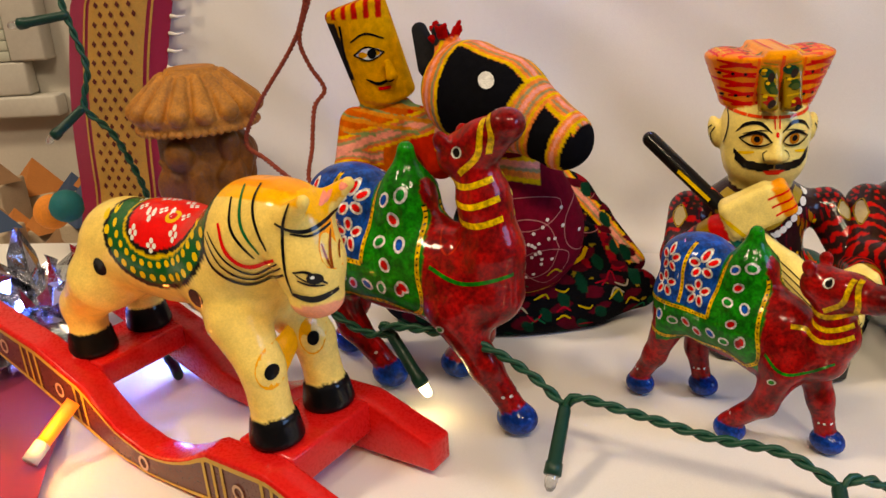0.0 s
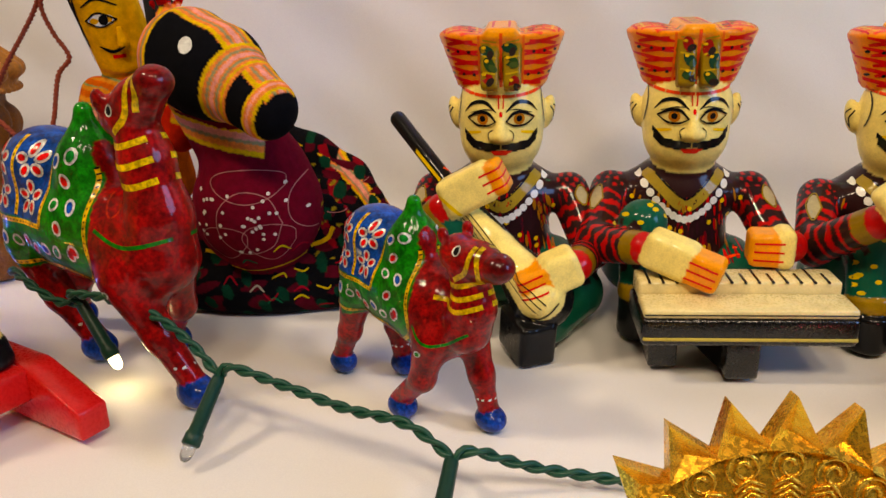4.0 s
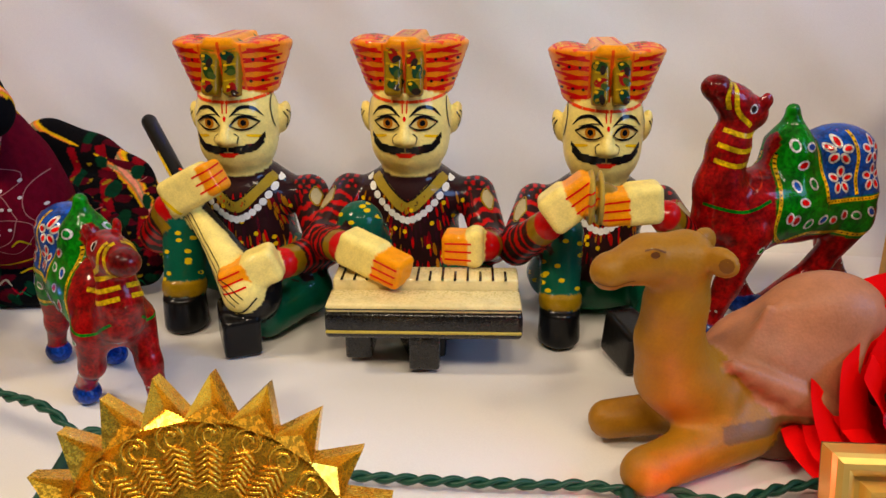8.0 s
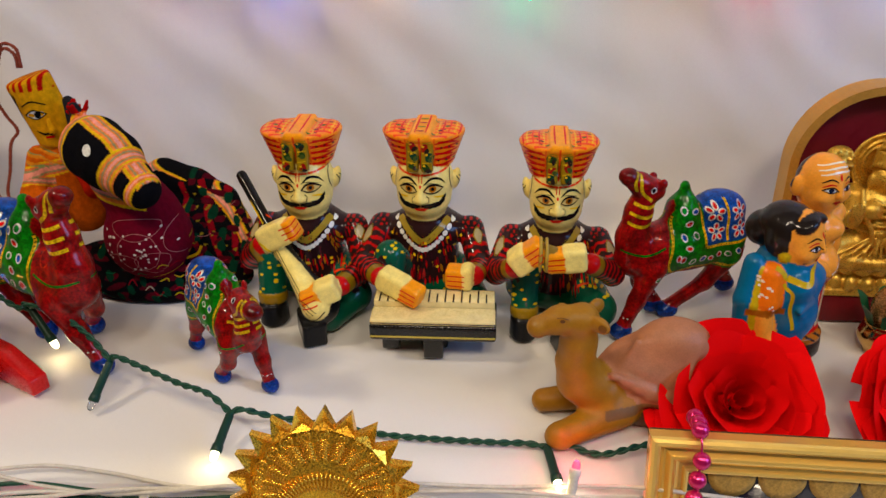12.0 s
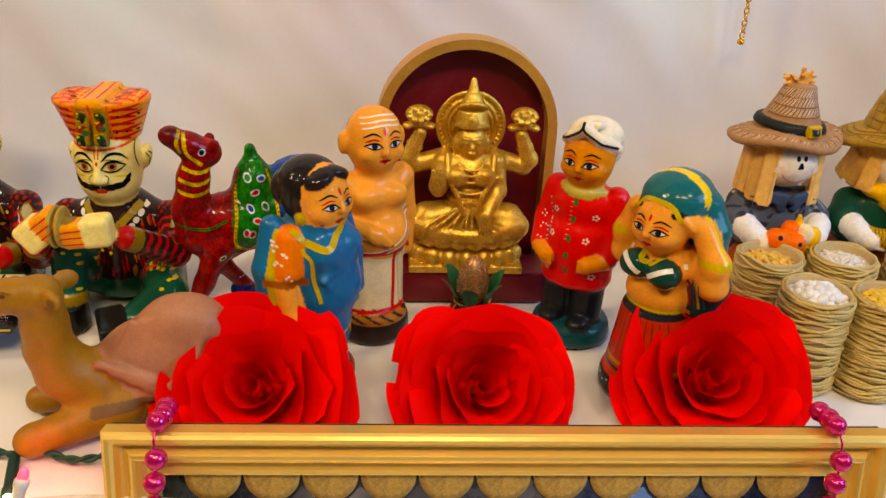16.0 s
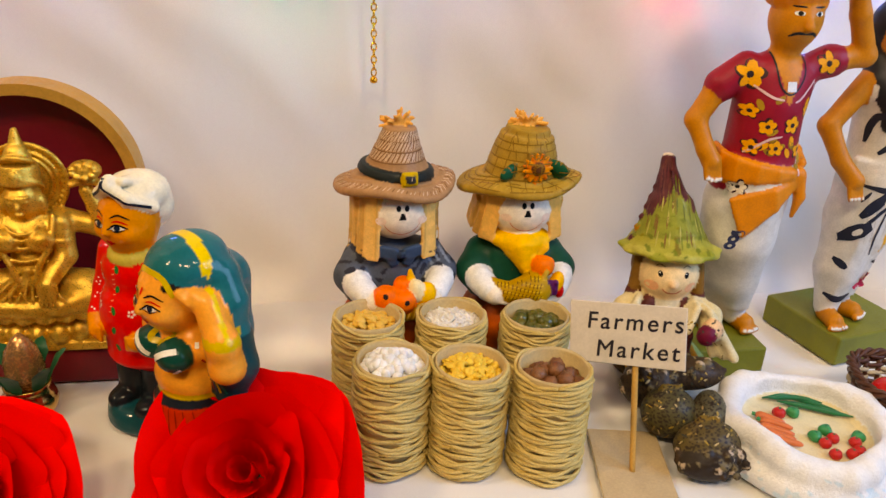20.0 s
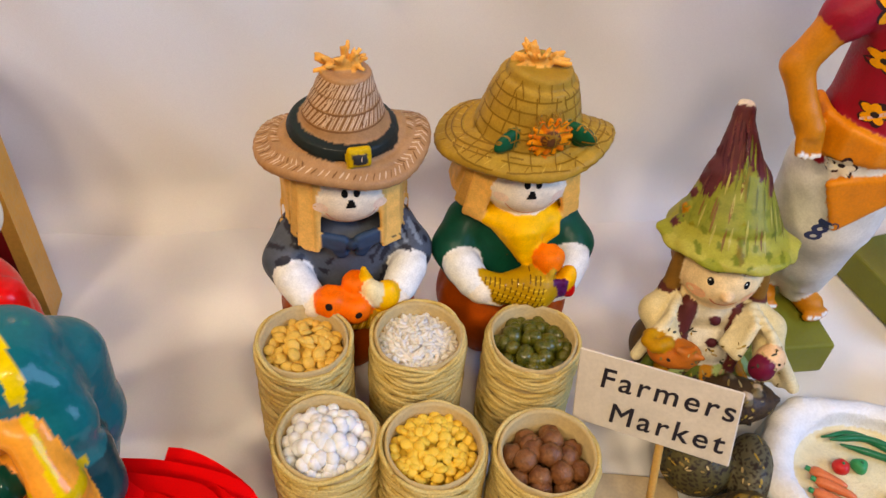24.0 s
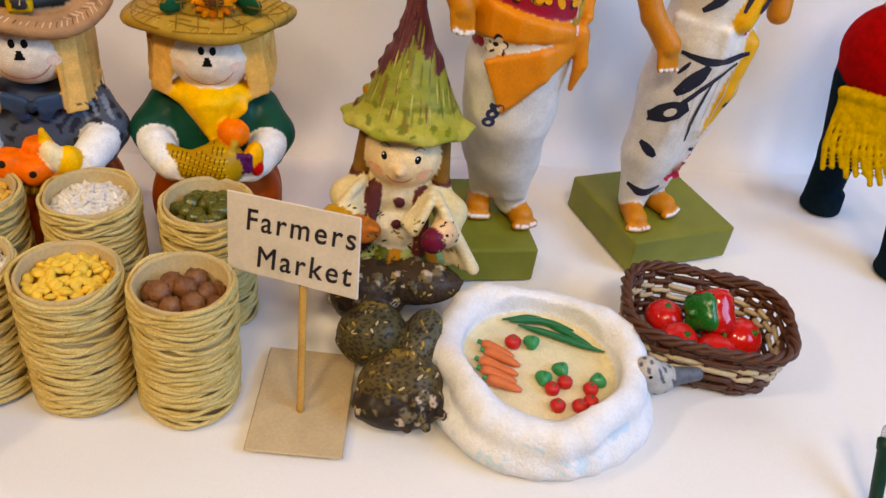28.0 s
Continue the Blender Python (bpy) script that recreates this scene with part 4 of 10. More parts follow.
    return c.done("camel_figurine", MOTTLED, label, "figurine", place @ Matrix.Diagonal((size, size, size, 1)), "painted camels")


def local_feet(x, y, yaw, size, feet):
    a = radians(yaw)
    return [((math.cos(a) * (fx - x) + math.sin(a) * (fy - y)) / size, (-math.sin(a) * (fx - x) + math.cos(a) * (fy - y)) / size) for fx, fy in feet]


BIG = (-0.0055, 0.2910, -33, 1.0)
camel(BIG[3], pose(BIG[0], BIG[1], 0, 0, 0, BIG[2]), local_feet(*BIG, [(0.034, 0.263), (0.012, 0.302), (-0.014, 0.296), (-0.035, 0.325)]), "tall maroon lacquered camel with dotted saddle cloth beside the rocking horse")
SMALL = (0.1055, 0.2662, -50, 0.74)
camel(SMALL[3], pose(SMALL[0], SMALL[1], 0, 0, 0, SMALL[2]), local_feet(*SMALL, [(0.103, 0.257), (0.131, 0.249), (0.079, 0.287), (0.101, 0.285)]), "small maroon lacquered camel calf with green and blue saddle cloth", False)
THIRD = (0.3616, 0.3313, -159, 0.91)
camel(THIRD[3], pose(THIRD[0], THIRD[1], 0, 0, 0, THIRD[2]), local_feet(*THIRD, [(0.347, 0.334), (0.324, 0.304), (0.397, 0.360), (0.355, 0.328)]), "maroon lacquered camel with dotted saddle cloth standing near the shrine")

# ---- rocking horse ----
def rocking_horse(place):
    ob = thing("rocking_horse", "cream painted wooden rocking horse with dotted saddle on red rockers", "toy")
    ob.matrix_world = place
    HIDE, MANE = (0.88, 0.67, 0.27), (0.86, 0.36, 0.03)
    c = Clay()
    c.ball((-0.012, 0, 0.0700), (0.036, 0.0165, 0.0165), HIDE, 0.004)
    c.ball((-0.039, 0, 0.0660), (0.0155, 0.0160, 0.0175), HIDE, 0.007)
    c.ball((0.018, 0, 0.0680), (0.0175, 0.0165, 0.0190), HIDE, 0.006)
    c.chain([(0.018, 0, 0.0720, 0.0165), (0.031, -0.001, 0.0830, 0.0150), (0.0410, -0.002, 0.0880, 0.0122)], HIDE, 0.006)
    c.chain([(0.046, -0.002, 0.0870, 0.0112), (0.0505, -0.0030, 0.0780, 0.0094), (0.0520, -0.0036, 0.0705, 0.0080)], HIDE, 0.004)
    c.ball((0.0525, -0.0038, 0.0672), (0.0072, 0.0074, 0.0050), (0.80, 0.36, 0.24), 0.002)
    for s in (-1, 1):
        c.limb((0.0510, -0.002 + s * 0.0072, 0.0925), (0.0590, -0.002 + s * 0.0090, 0.0985), 0.0038, 0.0018, HIDE, 0.002)
        c.chain([(0.0240, s * 0.0092, 0.0570, 0.0098), (0.0335, s * 0.0112, 0.0440, 0.0064), (0.0358, s * 0.0118, 0.0290, 0.0064)], HIDE, 0.003)
        c.drum((0.0362, s * 0.0118, 0.0205), (0.0358, s * 0.0116, 0.0300), 0.0088, 0.0072, BLACK, 0.0005, 0.0016)
        c.chain([(-0.0430, s * 0.0095, 0.0570, 0.0118), (-0.0550, s * 0.0112, 0.0470, 0.0070), (-0.0540, s * 0.0118, 0.0370, 0.0066)], HIDE, 0.004)
        c.drum((-0.0540, s * 0.0120, 0.0285), (-0.0542, s * 0.0118, 0.0380), 0.0088, 0.0072, BLACK, 0.0005, 0.0016)
    c.paint(lambda x, y, z: (x > 0.020) & (x < 0.058) & (z > 0.0890 + 0.8 * np.abs(y + 0.002)), (0.88, 0.48, 0.07))
    c.paint(lambda x, y, z: (x > 0.018) & (x < 0.050) & (z > 0.0945 + 0.9 * np.abs(y + 0.002)), MANE)
    saddle = lambda m: (lambda x, y, z: (((x + 0.004) / (0.0300 - m)) ** 2 + ((0.0905 - z) / (0.0265 - m)) ** 2 < 1) & (x < 0.024 - 0.5 * m) & (z > 0.062))  # noqa: E731
    c.paint(saddle(0.0), BLACK)
    c.paint(saddle(0.0018), (0.008, 0.10, 0.030))
    c.paint(saddle(0.0100), (0.70, 0.50, 0.04))
    c.paint(saddle(0.0110), BLACK)
    c.paint(saddle(0.0125), (0.66, 0.02, 0.02))
    c.skin(0.0009, ground=False)
    V = 30

    def k(x, y):
        return (0.0456 + (x - 712) / 8000, 0.0763 + (250 - y) / 8000)

    def b(x, z, y=-0.016):
        return (0.866 * x + 0.5 * y, z)
    for n in range(17):
        a = radians(192 + 156 * n / 16)
        for rx, rz, q in ((0.0265, 0.0228, 0.0012), (0.0222, 0.0185, 0.0010)):
            c.dot(*b(-0.004 + rx * math.cos(a), 0.0905 + rz * math.sin(a)), q, q * 1.1, (0.78, 0.58, 0.03), V, lay=1, n=8)
    for cx, cz in ((-0.012, 0.0800), (-0.003, 0.0775), (0.006, 0.0810), (-0.006, 0.0850), (0.003, 0.0865)):
        for n in range(4):
            c.dot(*b(cx + 0.0013 * math.cos(1.57 * n), cz + 0.0013 * math.sin(1.57 * n)), 0.0008, 0.0008, WHITE, V, lay=2, n=7)
    c.dot(-0.002, -0.006, 0.0026, 0.0026, (0.75, 0.50, 0.03), "top", lay=1, n=14)
    c.dot(-0.002, -0.006, 0.0014, 0.0014, (0.55, 0.02, 0.02), "top", lay=2, n=10)
    for n in range(14):
        cx, cy = -0.024 + 0.0033 * n, 0.005 * math.sin(n * 2.2)
        for j in range(4):
            c.dot(cx + 0.0011 * math.cos(1.57 * j), cy + 0.0011 * math.sin(1.57 * j), 0.0007, 0.0007, WHITE, "top", lay=1, n=6)
    c.dot(*b(0.0160, 0.0655), 0.0027, 0.0032, BLACK, V, lay=1, n=16)
    c.dot(*b(-0.0317, 0.0663), 0.0026, 0.0032, BLACK, V, lay=1, n=16)
    for pts, w, col in (([(440, 185), (470, 250), (550, 285), (645, 240)], 0.0012, BLACK), ([(455, 175), (492, 240), (560, 270), (640, 225)], 0.0008, BLACK), ([(463, 163), (507, 225), (565, 255), (632, 217)], 0.0008, BLACK),
                        ([(495, 140), (513, 205), (560, 234), (625, 210)], 0.0014, (0.65, 0.03, 0.02)), ([(525, 90), (530, 150), (575, 212)], 0.0009, BLACK), ([(550, 70), (555, 140), (590, 200)], 0.0010, (0.01, 0.13, 0.05)),
                        ([(602, 45), (585, 100), (610, 190)], 0.0009, BLACK), ([(690, 60), (655, 140), (650, 220), (657, 285)], 0.0009, BLACK), ([(640, 125), (700, 150), (765, 125)], 0.0011, BLACK), ([(668, 150), (710, 160), (765, 140)], 0.0007, BLACK),
                        ([(656, 286), (705, 298), (752, 288)], 0.0018, BLACK), ([(668, 232), (700, 233), (735, 266)], 0.0008, BLACK), ([(675, 250), (700, 262), (730, 268)], 0.0006, BLACK), ([(672, 236), (690, 250), (712, 262)], 0.0004, BLACK),
                        ([(742, 160), (744, 200), (748, 235)], 0.0009, (0.25, 0.07, 0.02)), ([(757, 150), (757, 190), (760, 220)], 0.0008, (0.25, 0.07, 0.02)), ([(728, 180), (738, 210), (746, 235)], 0.0007, (0.25, 0.07, 0.02))):
        if pts[0] == (742, 160):
            c.dot(*k(752, 185), 0.0036, 0.0070, MANE, V, 6, lay=1, n=14)
        c.stroke([k(*p) for p in pts], w, col, V, lay=2, taper=0.4)
    c.dot(*k(712, 248), 0.0022, 0.0016, BLACK, V, -15, lay=3, n=12)
    c.dot(*k(708, 244), 0.0006, 0.0005, WHITE, V, lay=4, n=8)
    c.dot(*k(735, 92), 0.0013, 0.0028, (0.80, 0.30, 0.22), V, -30, lay=1, n=10)
    c.dot(*k(778, 70), 0.0011, 0.0024, (0.80, 0.30, 0.22), V, -40, lay=1, n=10)
    for u, w in ((0.0278, 0.0452), (0.0362, 0.0465)):
        c.dot(u - 0.0004, w + 0.0006, 0.0040, 0.0060, (0.88, 0.42, 0.05), V, lay=1, n=16)
        c.dot(u, w, 0.0018, 0.0022, BLACK, V, lay=2, n=12)
    c.dot(*(0.866 * 0.047 + -0.5 * 0.012 + 0.0, 0.078), 0.002, 0.0014, BLACK, 150, lay=1)
    nv = len(c.v)
    me = mesh_of("horse", c.v.tolist() + [tuple(p) for p in c.ev], c.f.tolist() + [tuple(i + nv for i in f) for f in c.ef], vivid(np.concatenate([c.c, np.array(c.ec).reshape(-1, 3)])))
    part("horse", me, LACQUER, ob, "cream horse with orange mane and black spots")
    red = surface("red_gloss_paint", (0.74, 0.012, 0.010), 0.3, coat=0.6, coarse=90, fine=900, vary=0.14, bump=0.12, dark=(0.60, 0.009, 0.008), spec=0.1)
    brown = surface("brown_panel_paint", (0.17, 0.035, 0.012), 0.35, coat=0.5, coarse=180, fine=900, vary=0.4, bump=0.1)
    gold = surface("ochre_line_paint", (0.70, 0.42, 0.06), 0.4, vary=0.1, bump=0.05)

    def bottom(s):
        return 0.30 * s * s + 0.0002 if s > -0.015 else 0.0003 + 0.36 * max(0.0, -s - 0.024) + 0.0012 * math.exp(-((-s - 0.024) / 0.012) ** 2)

    def top(s):
        scoop = max(0.0, 1 - ((s + 0.010) / 0.030) ** 2)
        return bottom(s) + 0.0195 - 0.0105 * scoop - 0.0100 * max(0, min(1, (s - 0.046) / 0.026)) - 0.008 * max(0, (-s - 0.065) / 0.045)

    for side in (-1, 1):
        bm = bmesh.new()
        rows = []
        n = 60
        for k in range(n + 1):
            s = -0.108 + 0.180 * k / n
            w = 0.0050
            rows.append([bm.verts.new((s, side * 0.0225 + dy, z)) for dy, z in ((-w, bottom(s)), (w, bottom(s)), (w, top(s)), (-w, top(s)))])
        for a, b in zip(rows, rows[1:]):
            for j in range(4):
                bm.faces.new((a[j], a[(j + 1) % 4], b[(j + 1) % 4], b[j]))
        bm.faces.new(rows[0][::-1])
        bm.faces.new(rows[-1])
        bmesh.ops.recalc_face_normals(bm, faces=bm.faces)
        bmesh.ops.bevel(bm, geom=[e for e in bm.edges if len(e.link_faces) == 2 and e.calc_face_angle() > 0.6], offset=0.0009, segments=2, profile=0.5, affect="EDGES")
        runner = part("runner", bm, red, ob, "red curved runner")
        y = side * 0.0225 + side * 0.0052

        def strip(name, lo, hi, s0, s1, mat, proud):
            b2 = bmesh.new()
            last = None
            m = 40
            for k in range(m + 1):
                s = s0 + (s1 - s0) * k / m
                h = top(s) - bottom(s)
                pair = [b2.verts.new((s, y + side * proud, bottom(s) + h * lo)), b2.verts.new((s, y + side * proud, bottom(s) + h * hi))]
                if last:
                    b2.faces.new((last[0], pair[0], pair[1], last[1]))
                last = pair
            part(name, b2, mat, runner)

        strip("painted_panel", 0.10, 0.90, -0.100, 0.066, brown, 0.0)
        strip("painted_line", 0.84, 0.93, -0.102, 0.068, gold, 0.0002)
        strip("painted_line", 0.07, 0.16, -0.102, 0.068, gold, 0.0002)
        for s in (-0.074, -0.070, -0.066, -0.045, -0.041, 0.019, 0.023, 0.027, 0.044, 0.048):
            strip("painted_line", 0.12, 0.88, s, s + 0.0013, gold, 0.0003)
        cream = surface("cream_ring_paint", (0.75, 0.45, 0.28), 0.4, vary=0.1, bump=0.05)
        for s in (-0.085, -0.0535, -0.012, 0.034, 0.058):
            b2 = bmesh.new()
            zc = (bottom(s) + top(s)) / 2
            inner, outer = [], []
            for k in range(16):
                a = math.tau * k / 16
                inner.append(b2.verts.new((s + 0.0015 * math.cos(a), y + side * 0.0004, zc + 0.0018 * math.sin(a))))
                outer.append(b2.verts.new((s + 0.0025 * math.cos(a), y + side * 0.0004, zc + 0.0029 * math.sin(a))))
            for k in range(16):
                b2.faces.new((inner[k], outer[k], outer[(k + 1) % 16], inner[(k + 1) % 16]))
            part("painted_ring", b2, cream, runner)
    part("crossbar", bm_box(0.0250, 0.0480, -0.0180, 0.0180, 0.0090, 0.0205, 0.0012), red, ob, "red front platform")
    part("crossbar", bm_box(-0.0670, -0.0420, -0.0180, 0.0180, 0.0190, 0.0285, 0.0012), red, ob, "red rear platform")
    return ob


rocking_horse(pose(-0.0640, 0.2583, 0, 0, 0, -30))

# ---- string puppet: rider on a cloth horse ----
def string_puppet():
    c = Clay()
    DARK, WINE, RIB, FLESH = (0.004, 0.004, 0.005), (0.115, 0.006, 0.016), (0.78, 0.27, 0.11), (0.66, 0.36, 0.06)
    # skirt heaped on the cloth, drape behind
    c.ball((0.036, 0.352, 0.008), (0.046, 0.022, 0.014), DARK, 0.006)
    c.ball((0.000, 0.358, 0.012), (0.026, 0.020, 0.018), DARK, 0.006)
    c.chain([(0.028, 0.392, 0.028, 0.022), (0.050, 0.394, 0.024, 0.018), (0.066, 0.388, 0.015, 0.013), (0.080, 0.376, 0.010, 0.010)], DARK, 0.006)
    c.chain([(0.026, 0.408, 0.054, 0.0140), (0.045, 0.409, 0.046, 0.0135), (0.062, 0.409, 0.036, 0.0120), (0.074, 0.400, 0.022, 0.0110)], DARK, 0.004)
    c.chain([(0.066, 0.410, 0.040, 0.0050), (0.076, 0.397, 0.031, 0.0050), (0.090, 0.376, 0.015, 0.0050)], DARK, 0.003)
    c.chain([(0.040, 0.348, 0.012, 0.013), (0.066, 0.346, 0.012, 0.0105), (0.088, 0.352, 0.012, 0.0085)], DARK, 0.005)
    for n in range(6):
        c.limb((0.044 + 0.006 * n, 0.362 - 0.001 * n, 0.052 - 0.004 * n), (0.050 + 0.006 * n, 0.352, 0.018), 0.0042, 0.0050, DARK, 0.002)
    # wine-red body
    c.ball((0.038, 0.342, 0.045), (0.0260, 0.0245, 0.0270), WINE, 0.004)
    c.limb((0.038, 0.345, 0.060), (0.024, 0.342, 0.088), 0.0190, 0.0155, WINE, 0.005)
    # horse head in black velvet with ribbon harness
    a, b = (0.0205, 0.3350, 0.1040), (0.0535, 0.3110, 0.0895)
    c.chain([(*a, 0.0190), (0.0340, 0.3250, 0.1000, 0.0170), (0.0440, 0.3180, 0.0950, 0.0120), (*b, 0.0112)], DARK, 0.004)
    for s in (-1, 1):
        c.limb((0.0090 + 0.0045 * s, 0.346 - 0.006 * s, 0.112), (0.0050 + 0.0045 * s, 0.349 - 0.006 * s, 0.1255), 0.0055, 0.0032, (0.02, 0.02, 0.022), 0.003)
    for k in range(16):
        ang = k * 2.4
        c.limb((0.0115, 0.343, 0.118), (0.0115 + 0.006 * math.cos(ang), 0.343 + 0.006 * math.sin(ang), 0.126 + 0.003 * math.sin(k)), 0.0012, 0.0009, (0.35, 0.012, 0.02), 0.0006)
    # rider: orange torso and arms, carved block head
    c.limb((-0.012, 0.368, 0.050), (-0.016, 0.366, 0.086), 0.0150, 0.0135, (0.52, 0.13, 0.02), 0.004)
    c.chain([(-0.030, 0.362, 0.088, 0.0070), (-0.032, 0.350, 0.068, 0.0075), (-0.014, 0.336, 0.062, 0.0062)], (0.52, 0.13, 0.02), 0.003)
    c.chain([(-0.004, 0.362, 0.088, 0.0065), (0.006, 0.352, 0.072, 0.0070)], (0.45, 0.04, 0.02), 0.003)
    c.drum((-0.0155, 0.3665, 0.0960), (-0.0270, 0.3655, 0.1370), 0.0122, 0.0130, FLESH, 0.001, 0.0025)
    c.limb((-0.0130, 0.3530, 0.1140), (-0.0115, 0.3515, 0.1085), 0.0014, 0.0024, FLESH, 0.0015)
    axis = np.array(b) - np.array(a)
    axis = axis / np.linalg.norm(axis)
    side = np.cross(axis, (0, 0, 1.0))
    side /= np.linalg.norm(side)
    up = np.cross(side, axis)

    def head(x, y, z):
        p = np.stack([x, y, z], -1) - np.array(a)
        return p @ axis, p @ side, p @ up, np.linalg.norm(p - np.outer(np.clip(p @ axis, 0, 0.05), axis), axis=-1)

    def ribbon(test):
        def fn(x, y, z):
            u, s, w, d = head(x, y, z)
            return (d < 0.0215) & (u > -0.019) & (z > 0.070) & test(u, s, w)
        return fn

    def bands(test, q, colours):
        c.paint(ribbon(test), RIB)
        for lo, hi, col in colours:
            c.paint(ribbon(lambda u, s, w, lo=lo, hi=hi: test(u, s, w) & (q(u, s, w) > lo) & (q(u, s, w) < hi)), col)

    pink, gold, dull = (0.80, 0.36, 0.30), (0.75, 0.50, 0.10), (0.30, 0.28, 0.16)
    bands(lambda u, s, w: (np.abs(s) < 0.0068) & (w > 0) & (u < 0.050), lambda u, s, w: s, ((-0.0066, -0.0050, gold), (-0.0036, -0.0024, dull), (-0.0012, 0.0012, pink), (0.0050, 0.0066, gold), (0.0022, 0.0034, dull)))
    bands(lambda u, s, w: (u > 0.0258) & (u < 0.0362), lambda u, s, w: u, ((0.0258, 0.0270, gold), (0.0282, 0.0292, dull), (0.0298, 0.0312, pink), (0.0320, 0.0330, dull), (0.0340, 0.0350, gold)))
    bands(lambda u, s, w: (u > 0.0440) & (u < 0.0490) & (w > -0.012), lambda u, s, w: u, ((0.0440, 0.0448, gold), (0.0458, 0.0468, pink), (0.0480, 0.0490, gold)))
    bands(lambda u, s, w: (u + 0.25 * w > -0.0130) & (u + 0.25 * w < -0.0010), lambda u, s, w: u + 0.25 * w, ((-0.0130, -0.0115, gold), (-0.0085, -0.0065, pink), (-0.0045, -0.003, dull), (-0.0025, -0.001, gold)))
    c.paint(lambda x, y, z: (x > 0.040) & (y > 0.348) & (z > 0.016) & (z < 0.056) & (np.sin((x + 0.4 * z) * 520) > 0.62), (0.22, 0.014, 0.020))
    c.paint(lambda x, y, z: (x > 0.044) & (y > 0.340) & (z > 0.010) & (z < 0.050) & (np.sin((x + 0.4 * z) * 520) * np.sin((z - 0.3 * x) * 900) > 0.80), (0.26, 0.20, 0.05))
    for n, col in ((0, gold), (1, RIB), (2, dull), (3, pink)):
        c.paint(lambda x, y, z, n=n: (y > 0.398) & (y < 0.412) & (x > 0.016) & (x < 0.068) & (np.abs(z + 0.53 * (x - 0.026) - 0.0615) < 0.0050 - 0.0011 * n), col)
        c.paint(lambda x, y, z, n=n: (x > 0.060) & (y > 0.368) & (y < 0.412) & (np.abs(z + 1.04 * (x - 0.066) - 0.0425) < 0.0046 - 0.0011 * n) & (z > 0.016), col)
    for n, col in ((0, gold), (1, (0.66, 0.20, 0.10)), (2, dull), (3, pink)):
        c.paint(lambda x, y, z, n=n: (x < 0.006) & (y < 0.372) & (np.abs(z - 0.25 * x - 0.0885) < 0.0050 - 0.0012 * n), col)
        c.paint(lambda x, y, z, n=n: (x < -0.018) & (y < 0.366) & (np.abs(z + 0.55 * (y - 0.355) - 0.0745) < 0.0036 - 0.0009 * n), col)
    c.paint(lambda x, y, z: (x < -0.002) & (y < 0.366) & (z > 0.084) & (z < 0.097) & (np.abs(np.sin(z * 620 + x * 160)) > 0.86), (0.22, 0.30, 0.14))
    c.paint(lambda x, y, z: (x < 0.004) & (y < 0.36) & (z > 0.086) & (z < 0.0985) & (np.sin(z * 1500 + x * 300) > 0.3), (0.60, 0.26, 0.08))
    c.paint(lambda x, y, z: (x + 0.24 * (z - 0.1) < -0.0262) & (z > 0.107) & (z < 0.130) & (x < -0.010), (0.015, 0.012, 0.010))
    c.paint(lambda x, y, z: (x < -0.008) & (z > 0.1310) & (np.abs(np.sin(x * 700)) > 0.75), (0.42, 0.03, 0.02))
    # woven figures in the skirt, ribbons wound round the neck
    skirt = lambda x, y, z: (z < 0.036) | ((x > 0.046) & (z < 0.062))  # noqa: E731
    c.paint(lambda x, y, z: skirt(x, y, z) & (np.linalg.norm(np.stack([x - 0.038, y - 0.342, z - 0.045], -1), axis=-1) > 0.0275) & (np.sin(x * 330 + 2 * np.sin(z * 260)) * np.sin(z * 420 + y * 300) > 0.28), (0.070, 0.006, 0.012))
    c.paint(lambda x, y, z: skirt(x, y, z) & (np.linalg.norm(np.stack([x - 0.038, y - 0.342, z - 0.045], -1), axis=-1) > 0.0275) & (np.sin(x * 410 + 1.0) * np.sin(z * 380 + x * 150) < -0.52), (0.008, 0.036, 0.020))
    for lo, hi, col in ((0.072, 0.0738, gold), (0.0738, 0.0762, RIB), (0.0762, 0.0775, dull), (0.0775, 0.0800, pink), (0.0800, 0.0815, gold), (0.0830, 0.0850, RIB), (0.0850, 0.0862, gold)):
        c.paint(lambda x, y, z, lo=lo, hi=hi: (x > 0.004) & (x < 0.046) & (y > 0.318) & (y < 0.362) & (z + 0.25 * (x - 0.028) > lo) & (z + 0.25 * (x - 0.028) < hi) & (head(x, y, z)[3] > 0.0185), col)
    c.skin(0.0007)
    # painted face on the block head
    v = (14, 0)
    r = c._view(v)[0]
    m = Vector((-0.0235, 0.3545, 0)).dot(r)
    c.dot(m + 0.0030, 0.1175, 0.0052, 0.0024, WHITE, v, 4, lay=1, n=16)
    c.dot(m + 0.0040, 0.1176, 0.0019, 0.0020, BLACK, v, lay=2)
    c.stroke([(m - 0.0030, 0.1172), (m + 0.002, 0.1203), (m + 0.0090, 0.1178)], 0.0007, BLACK, v, lay=3)
    c.stroke([(m - 0.0030, 0.1172), (m + 0.003, 0.1150), (m + 0.0090, 0.1178)], 0.0006, BLACK, v, lay=3)
    c.stroke([(m - 0.0040, 0.1225), (m + 0.002, 0.1255), (m + 0.0095, 0.1230)], 0.0009, BLACK, v, lay=2, taper=0.4)
    c.stroke([(m + 0.0010, 0.1075), (m + 0.006, 0.1055), (m + 0.0115, 0.1078)], 0.0013, BLACK, v, lay=2, taper=0.6)
    c.stroke([(m + 0.0055, 0.1035), (m + 0.0105, 0.1038)], 0.0014, (0.55, 0.02, 0.03), v, lay=2)
